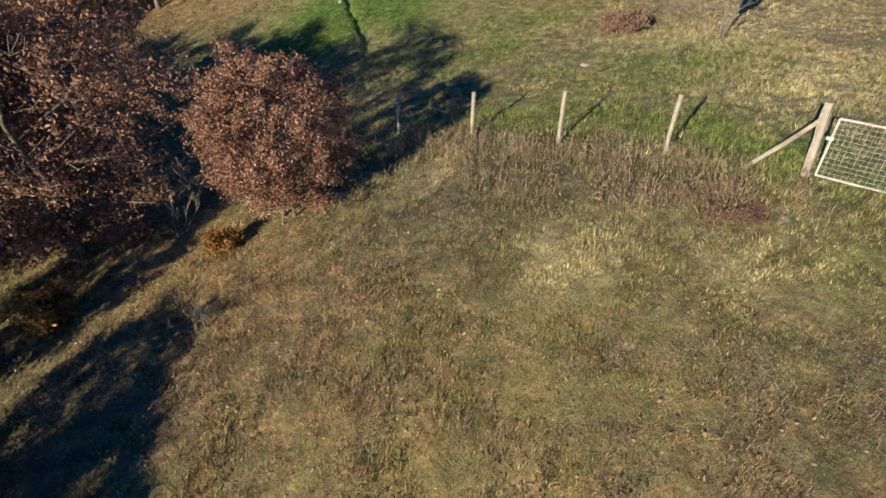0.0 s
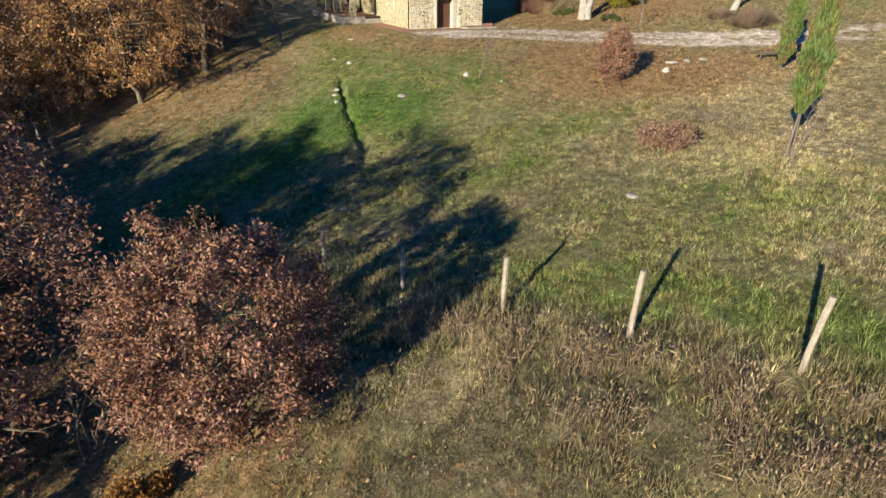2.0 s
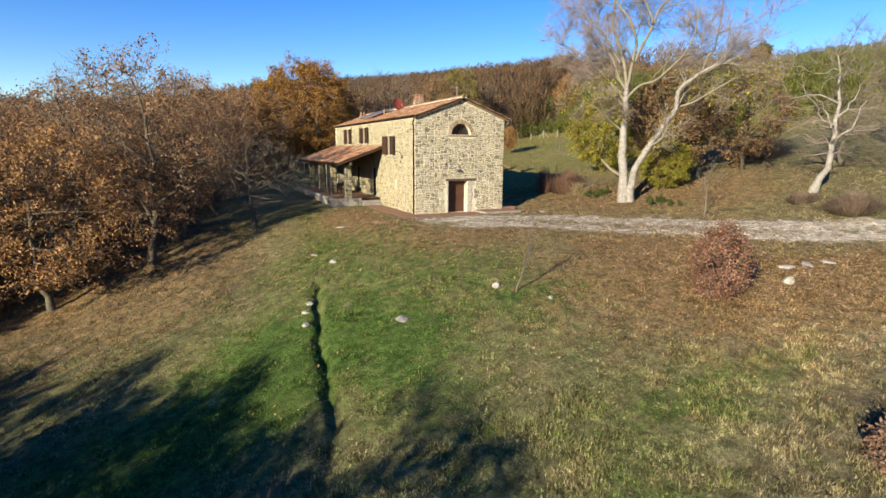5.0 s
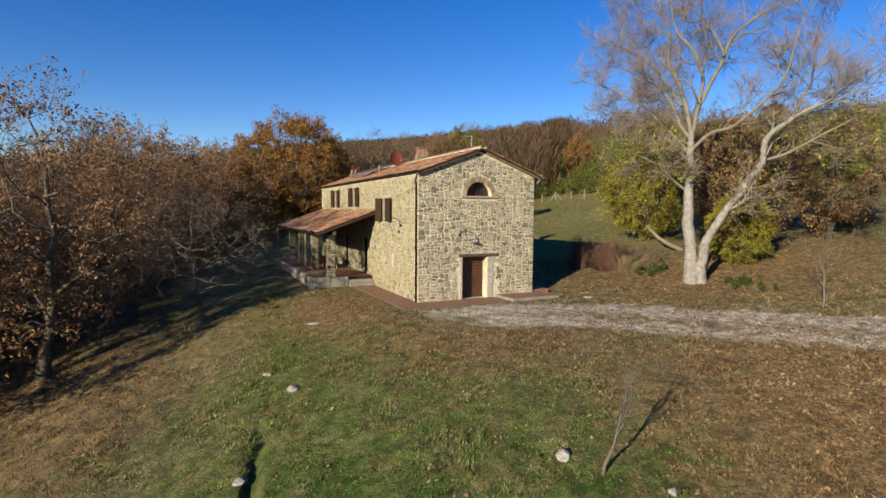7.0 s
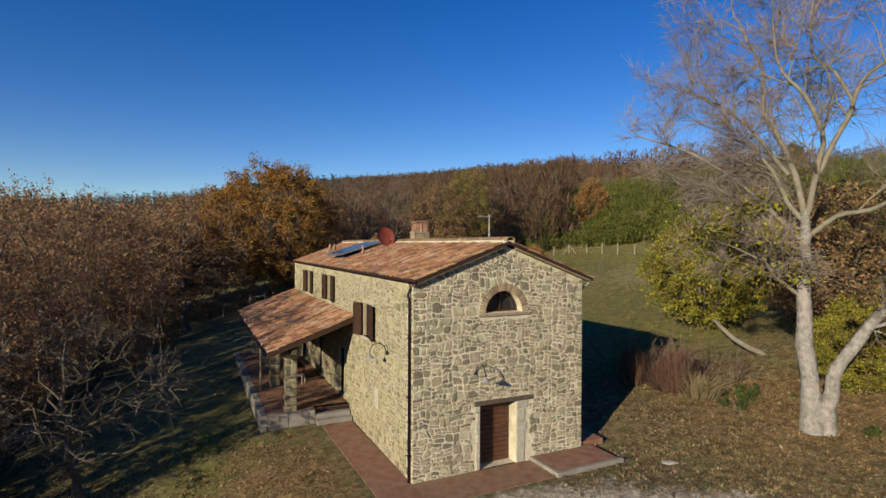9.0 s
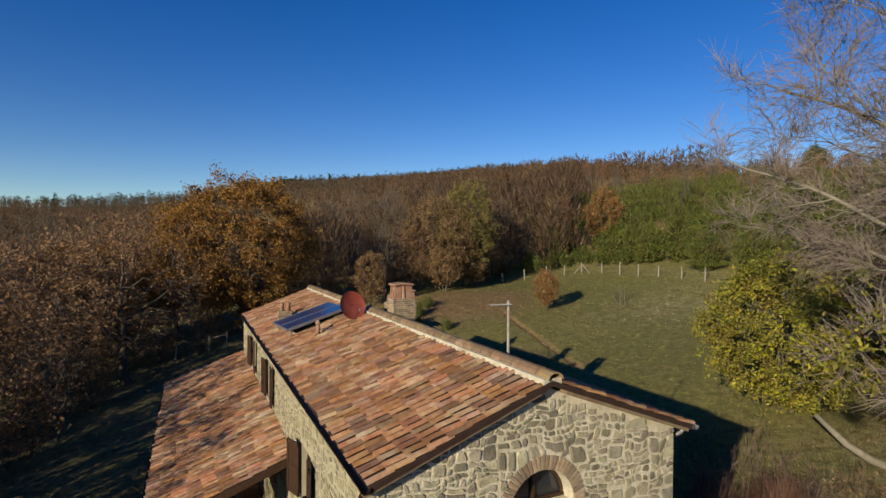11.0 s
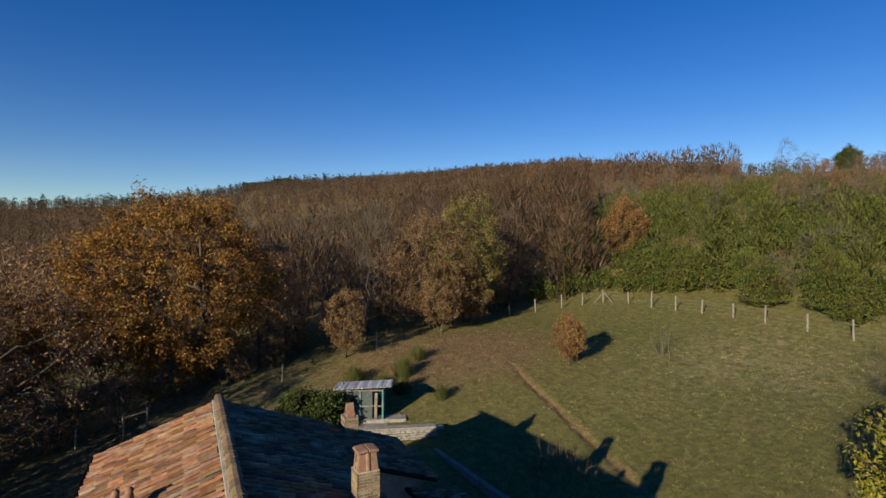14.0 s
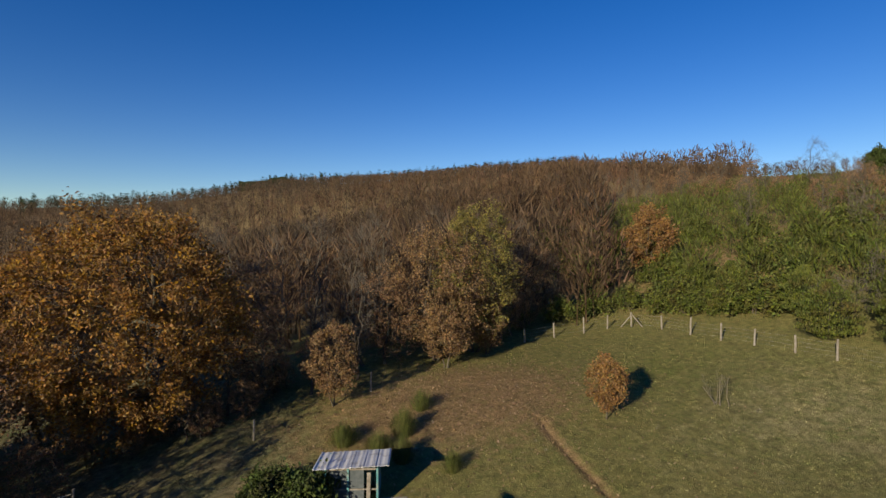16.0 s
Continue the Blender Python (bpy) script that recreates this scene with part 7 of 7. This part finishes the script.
# far fence along the lawn
FAR = [(32.7, 47.0), (35.8, 46.8), (38.6, 46.0), (40.8, 45.3), (42.4, 43.9), (43.2, 41.2), (43.2, 38.3), (43.3, 35.6), (43.6, 33.1), (43.8, 30.3), (44.1, 27.8), (44.0, 24.6), (44.0, 21.6), (43.9, 18.4), (43.7, 15.2), (43.5, 12.0), (43.2, 8.5), (42.8, 4.8)]
for x, y in FAR:
    post(x, y, 1.35 * fence_rng.uniform(0.92, 1.1), 0.075, 3, "far fence posts", "pale weathered fence post beyond the lawn")
cx, cy = FAR[4]
for s_ in (-1, 1):
    solo("fence_brace", Shape().tube([(cx + s_ * 0.55, cy - s_ * 0.8, height(cx + s_ * 0.55, cy - s_ * 0.8) - 0.05), (cx, cy, height(cx, cy) + 1.15)], 0.05, 6), OLD_WOOD, "slanting brace of the far corner post", "fence brace")
wires = thing("wire_fence", 0, 0, 0, label="thin wires along the far fence", category="fence")
for (x0, y0), (x1, y1) in zip(FAR, FAR[1:]):
    net = Shape()
    for k in range(4):
        net.tube([(x0, y0, height(x0, y0) + 0.25 + 0.28 * k), (x1, y1, height(x1, y1) + 0.25 + 0.28 * k)], 0.004, 3, False)
    part("wire_net", net, WIRE, wires, kind="stuff", flip=False)
for x, y, h in ((-27.0, -1.0, 1.2), (-26.4, 0.6, 1.2), (-25.9, 2.6, 1.2), (-25.9, 6.8, 1.2), (-0.5, 38.0, 1.5), (0.7, 37.7, 1.5), (8.9, 39.8, 1.2), (16.6, 41.9, 1.3), (-2.9, 38.2, 1.3)):
    post(x, y, h, 0.06, 5, "woodland fence posts", "old leaning post at the edge of the wood")
solo("fence_rail", Shape().tube([(-0.5, 38.0, height(-0.5, 38.0) + 1.25), (0.7, 37.7, height(0.7, 37.7) + 1.3)], 0.035, 6), OLD_WOOD, "thin wooden rail between two old posts", "fence rail")

# ---- shed, low wall ----
SHED_PAINT = material("teal_paint", (0.10, 0.30, 0.31), (0.17, 0.40, 0.40), 4, 0.7, 0.2, 30, (0.40, 0.42, 0.36), 3)
SHEET = material("white_corrugated_sheet", (0.90, 0.90, 0.88), (1.0, 1.0, 0.98), 3, 0.5, 0.05, 20, (0.45, 0.44, 0.40), 1.5)
NETTING = material("grey_netting", (0.10, 0.12, 0.12), (0.16, 0.18, 0.18), 5, 0.9, 0.3, 60)
sx0, sy0 = 10.85, 31.6
shed = thing("shed", sx0, sy0, height(12.2, 32.0) - 0.2, -24, "small teal garden shed under a white corrugated roof", "shed")
part("base", Shape().worn_box(-0.25, 2.7, -1.15, 1.9, -0.4, 0.08, 0.04), ROCK, shed, "rough stone footing")
for x, y in ((0.05, 0.0), (1.05, 0.0), (2.35, 0.0), (0.05, 1.7), (2.35, 1.7)):
    part("corner_post", Shape().box(x - 0.045, x + 0.045, y - 0.045, y + 0.045, 0.08, 1.95), SHED_PAINT, shed)
part("side_panel", Shape().box(2.36, 2.39, 0.05, 1.65, 0.08, 1.95), SHED_PAINT, shed, "teal board side")
part("side_panel", Shape().box(0.0, 0.03, 0.05, 1.65, 0.08, 1.85), SHED_PAINT, shed)
part("back_panel", Shape().box(0.1, 2.3, 1.68, 1.71, 0.08, 1.9), SHED_PAINT, shed)
part("netting", Shape().box(0.10, 1.0, 0.02, 0.04, 0.08, 1.85), NETTING, shed, "grey netting front")
part("netting", Shape().box(1.1, 1.75, 0.02, 0.04, 0.08, 1.85), NETTING, shed)
part("rail", Shape().box(0.05, 2.35, -0.02, 0.02, 0.98, 1.04), OLD_WOOD, shed)
part("rail", Shape().box(0.05, 2.35, -0.03, 0.03, 1.88, 1.95), OLD_WOOD, shed)
part("loose_board", Shape().worn_box(1.85, 2.02, -0.10, -0.06, 0.1, 1.85, 0.01, Matrix.Rotation(0.03, 4, "Y")), OLD_WOOD, shed)
sheet = Shape()
n = 60
for side in (0, 1):
    for i in range(n + 1):
        u = -0.45 + 3.35 * i / n
        w = 0.010 * math.sin(2 * math.pi * i / 5)
        for y, z in ((-0.45, 2.12), (1.95, 1.92)):
            sheet.v.append((u, y, z + w - 0.012 * side + 0.04 * u))
m_ = 2 * (n + 1)
for i in range(n):
    a = 2 * i
    sheet.f += [(a, a + 2, a + 3, a + 1), (m_ + a + 1, m_ + a + 3, m_ + a + 2, m_ + a)]
    sheet.f += [(a, m_ + a, m_ + a + 2, a + 2), (a + 1, a + 3, m_ + a + 3, m_ + a + 1)]
roof_sheet = part("roof", sheet, SHEET, shed, "white corrugated sheet roof", flip=False)
for i in range(7):
    u = -0.4 + 3.2 * i / 6
    part("rib", Shape().box(u - 0.03, u + 0.03, -0.46, 1.96, 0, 0.03, Matrix.Translation((0, 0, 2.08 + 0.04 * u)) @ Matrix.Rotation(-0.083, 4, "X")), SHEET, roof_sheet)
solo("stone_slab", Shape().worn_box(-1.2, 1.3, -0.5, 0.45, -0.2, 0.12, 0.06), ROCK, "flat broken concrete slab in the grass", "slab", m=pose(13.2, 30.9, height(13.2, 30.9), 0, 0, -22))
yard = thing("low_wall", 12.0, 28.8, height(12.6, 29.0) - 0.05, -18, "low dry wall of pale flat stones with ivy roots", "wall")
wr = random.Random(13)
z = 0.0
while z < 0.62:
    h = wr.uniform(0.09, 0.16)
    u = -0.6
    while u < 3.2:
        w = wr.uniform(0.2, 0.55)
        part("stone", Shape().worn_box(u, u + w - 0.015, -0.22 + wr.uniform(-0.03, 0.03), 0.22, z, z + h - 0.012, 0.022), ROCK, yard)
        u += w
    z += h
part("coping", Shape().worn_box(-0.62, 3.2, -0.26, 0.27, z, z + 0.07, 0.02), ROCK, yard, "mossy flat top")
solo("garden_kerb", Shape().worn_box(-0.14, 0.14, 0, 9.2, -0.5, 0.30, 0.03), COPING, "straight pale concrete kerb in the shade", "kerb", m=pose(14.92, 18.85, height(14.65, 23.20), 0, 0, 3.6))


# ---- stones in the meadow ----
def rock(x, y, sx, sy, sz, seed, label="pale limestone boulder in the grass"):
    bm = bmesh.new()
    bmesh.ops.create_icosphere(bm, subdivisions=2, radius=1.0)
    rr = random.Random(seed)
    off = Vector((rr.uniform(0, 50), rr.uniform(0, 50), rr.uniform(0, 50)))
    for v in bm.verts:
        k = 1 + 0.35 * noise.noise(v.co * 1.3 + off) + 0.12 * noise.noise(v.co * 4 + off)
        v.co = Vector((v.co.x * sx * k, v.co.y * sy * k, v.co.z * sz * k))
    me = bpy.data.meshes.new("rock")
    bm.to_mesh(me)
    bm.free()
    me.materials.append(ROCK)
    return solo("rock", me, ROCK, label, "rock", "meadow rocks", m=pose(x, y, height(x, y) + sz * 0.25, 0, 0, rr.uniform(0, 360)))


for i, (x, y, a, b, c) in enumerate(((-4.95, -30.15, 0.24, 0.17, 0.08), (-6.85, -5.7, 0.26, 0.18, 0.10), (-2.05, -13.3, 0.20, 0.17, 0.14), (7.9, -19.0, 0.26, 0.22, 0.20), (10.4, -18.2, 0.45, 0.2, 0.10), (9.4, -18.0, 0.4, 0.22, 0.10), (11.4, -18.5, 0.35, 0.2, 0.08), (-8.8, -9.2, 0.2, 0.14, 0.08),
                                     (-9.35, -10.9, 0.2, 0.14, 0.09), (-9.15, -9.9, 0.16, 0.12, 0.08), (-6.2, -13.3, 0.36, 0.24, 0.07), (-4.85, -0.2, 0.36, 0.16, 0.05), (-0.9, -15.4, 0.12, 0.1, 0.07), (-7.4, -4.0, 0.18, 0.13, 0.06), (8.3, -2.4, 0.3, 0.14, 0.06))):
    rock(x, y, a, b, c, i)
bench = thing("log_bench", 14.2, -20.9, height(14.2, -20.9), -30, "low rustic bench of weathered logs", "bench")
part("seat", Shape().tube([(-0.9, 0, 0.42), (0.0, 0.02, 0.44), (0.9, 0, 0.42)], 0.09, 8), BEAM, bench)
for u in (-0.6, 0.6):
    part("leg", Shape().tube([(u, 0.12, -0.1), (u * 0.95, 0, 0.42)], 0.06, 7), BEAM, bench)
part("branch", Shape().tube([(0.5, 0, 0.4), (0.75, 0.1, 0.8), (0.7, 0.15, 1.0)], [0.05, 0.04, 0.02], 6), BEAM, bench)

# ---- grass, fallen leaves ----
grass_rng = np.random.default_rng(91)


def meadow_spots(n, x0, x1, y0, y1):
    x, y = grass_rng.uniform(x0, x1, n), grass_rng.uniform(y0, y1, n)
    keep = (np.maximum(np.abs(x - 2.4) - 4.9, np.abs(y - 9.4) - 11.2) > 0) & (near_line(x, y, DITCH) > 0.07) & ~((x > -3.9) & (x < 0) & (y > 6) & (y < 21)) & ~((x > -1.3) & (x < 7.7) & (y > -1.6) & (y < 8))
    cov = cover(x, y)
    keep &= grass_rng.uniform(0, 1, n) > np.clip(cov[:, 2] * 1.5 + cov[:, 1] * 0.45, 0, 0.97)
    return x[keep], y[keep]


def blades(name, label, n, x0, x1, y0, y1, per, h0, h1, wide, spread=0.09):
    """Tussocks: blades that fan out from common roots, each tussock with its own height and tint."""
    x, y = meadow_spots(n, x0, x1, y0, y1)
    clump = np.sin(x * 1.7 + 2.2 * np.sin(y * 1.3)) * np.sin(y * 1.9 + 1.9 * np.sin(x * 1.4))
    few = clump > grass_rng.uniform(-1.1, 0.5, len(x))
    x, y = x[few], y[few]
    m = len(x)
    patch = 0.5 + 0.5 * np.sin(x * 0.9 + 2 * np.sin(y * 0.6)) * np.sin(y * 0.8 + 1.7 * np.sin(x * 0.5))
    tall = np.exp(-((near_line(x, y, [(-15.5, -27.0), (-11.0, -35.0), (-7.6, -40.0)]) / 1.6) ** 2)) + 0.5 * tone(x, y)[:, 0]
    size = grass_rng.uniform(h0, h1, m) * (0.55 + 0.7 * patch) * (1 + 1.2 * tall)
    cov, hue = cover(x, y), tone(x, y)
    cov[:, 0] += grass_rng.normal(0, 0.22, m)
    cov[:, 1] += grass_rng.normal(0, 0.12, m)
    hue[:, 0] += np.abs(grass_rng.normal(0, 0.20, m)) - 0.1
    x, y, size = (np.repeat(q, per) for q in (x, y, size))
    cov, hue = (np.repeat(q, per * 3, 0) for q in (cov, hue))
    k = len(x)
    a = grass_rng.uniform(0, 6.283, k)
    off = np.abs(grass_rng.normal(0, spread, k))
    x, y = x + off * np.cos(a), y + off * np.sin(a)
    z = ground(x, y) - 0.01
    h = size * grass_rng.uniform(0.5, 1.1, k)
    w = wide * grass_rng.uniform(0.6, 1.4, k)
    lean = h * (0.25 + 0.9 * np.clip(off / spread, 0, 1.2) * grass_rng.uniform(0.4, 1.0, k))
    la = a + grass_rng.normal(0, 0.7, k)
    p0 = np.stack([x - w * np.sin(la), y + w * np.cos(la), z], 1)
    p1 = np.stack([x + w * np.sin(la), y - w * np.cos(la), z], 1)
    p2 = np.stack([x + lean * np.cos(la), y + lean * np.sin(la), z + h * 0.85], 1)
    v = np.stack([p0, p1, p2], 1).reshape(-1, 3)
    me = mesh_of(name, v, np.arange(len(v)).reshape(-1, 3), BLADES)
    for key, val in (("cover", cov), ("tone", hue)):
        att = me.color_attributes.new(key, "FLOAT_COLOR", "POINT")
        att.data.foreach_set("color", np.clip(val, 0, 1).ravel())
    solo(name, me, BLADES, label, "grass", kind="stuff")


blades("meadow_grass", "tufted dry meadow grass", 52000, -27, 3, -49, -20, 17, 0.07, 0.20, 0.008, 0.07)
blades("slope_grass", "short grass on the slope below the house", 46000, -24, 18, -24, 8, 15, 0.05, 0.15, 0.013)
WEEDS = [(-15.0, -27.6), (-12.2, -33.6), (-9.2, -38.6), (-8.0, -40.6)]


def weeds(name, label, n, wide, h0, h1, mat, seed, line_, lean=0.22):
    """Dead upright stalks with small heads, thickest along a line."""
    r = np.random.default_rng(seed)
    q = r.uniform(0, len(line_) - 1.001, n)
    i, f = q.astype(int), q % 1
    pts = np.array(line_)
    at = pts[i] + (pts[i + 1] - pts[i]) * f[:, None] + np.stack([-np.abs(r.normal(0, wide, n)) * 0.85 + 0.3, -np.abs(r.normal(0, wide, n)) * 0.5 + 0.2], 1)
    keep = np.sin(at[:, 0] * 2.3 + 2 * np.sin(at[:, 1] * 1.9)) > r.uniform(-0.7, 1.1, n)
    at = at[keep]
    n = len(at)
    z = ground(at[:, 0], at[:, 1])
    h = r.uniform(h0, h1, n)
    a = r.uniform(0, 6.283, n)
    side = np.stack([np.cos(a), np.sin(a), np.zeros(n)], 1) * 0.006
    foot = np.stack([at[:, 0], at[:, 1], z - 0.03], 1)
    top = foot + np.stack([r.normal(0, lean, n) * h, r.normal(0, lean, n) * h, h], 1)
    head = side * 2.6
    v = np.stack([foot - side, foot + side, top, top - head, top + head, top + (top - foot) * 0.16, foot + (top - foot) * 0.5, foot + (top - foot) * 0.55 + side, foot + (top - foot) * 0.75 + r.normal(0, 0.09, (n, 3))], 1).reshape(-1, 3)
    solo(name, mesh_of(name, v, np.arange(len(v)).reshape(-1, 3), mat), mat, label, "weeds", kind="stuff")


weeds("dry_weeds", "dead brown weed stalks along the meadow fence", 5200, 1.5, 0.2, 0.6, STALK, 3, WEEDS)
weeds("tall_straw", "bleached tall grass stems along the meadow fence", 5000, 1.3, 0.25, 0.65, STRAW, 4, WEEDS)
weeds("meadow_weeds", "scattered dead stalks in the lower meadow", 16000, 5.5, 0.08, 0.26, STALK, 5, [(-21.0, -34.0), (-14.0, -41.0), (-9.0, -45.0)])
blades("lawn_grass", "short lawn grass behind the house", 20000, 7, 45, 6, 46, 7, 0.04, 0.10, 0.014)
blades("bank_grass", "dry grass beside the track", 24000, 0, 32, -46, -8, 12, 0.07, 0.17, 0.011)

FALLEN = foliage("fallen_leaf", (0.30, 0.185, 0.090), (0.54, 0.390, 0.220), (0.20, 0.120, 0.060), 0.6)


def fallen(name, label, n, x0, x1, y0, y1, size):
    x, y = grass_rng.uniform(x0, x1, n), grass_rng.uniform(y0, y1, n)
    cov = cover(x, y)
    keep = (grass_rng.uniform(0, 1, n) < (cov[:, 1] * 0.9 + 0.05) * np.where((x < -8.5) & (y > -12), 0.5, 1.0) + 0.06 * (y < -26)) & (np.maximum(np.abs(x - 2.4) - 4.9, np.abs(y - 9.4) - 11.2) > -0.4) & ~((x > -3.9) & (x < 0) & (y > 6) & (y < 21)) & ~((x > 0) & (y > -0.1) & (x < 9.2) & (y < 21))
    x, y = x[keep], y[keep]
    z = np.maximum(ground(x, y), np.where((x > -1.3) & (x < 7.1) & (y > -1.6) & (y < 6.5), 0.0, -99)) + grass_rng.uniform(0.015, 0.06, len(x))
    m = len(x)
    a = grass_rng.uniform(0, 6.283, m)
    s = size * grass_rng.uniform(0.6, 1.4, m) * np.where(y < -30, 0.7, 1.0)
    tilt = grass_rng.normal(0, 0.4, (m, 2))
    c, q = np.cos(a), np.sin(a)
    def at(u, w):
        dx, dy = (u * c - w * q) * s, (u * q + w * c) * s
        return np.stack([x + dx, y + dy, z + dx * tilt[:, 0] + dy * tilt[:, 1]], 1)
    v = np.stack([at(-1, 0), at(0.1, -0.55), at(1, 0), at(0.1, 0.55)], 1).reshape(-1, 3)
    f = np.arange(4 * m).reshape(-1, 4)
    solo(name, mesh_of(name, v, np.concatenate([f[:, [0, 1, 2]], f[:, [0, 2, 3]]]), FALLEN), FALLEN, label, "fallen leaves", kind="stuff")


fallen("fallen_leaves", "drifts of brown fallen leaves on the slope", 190000, -28, 12, -48, 22, 0.048)
fallen("leaf_litter", "carpet of orange leaves under the pale tree", 80000, 4, 36, -24, 8, 0.055)
fallen("lawn_leaves", "scattered leaves near the copse", 22000, 8, 36, 24, 50, 0.07)
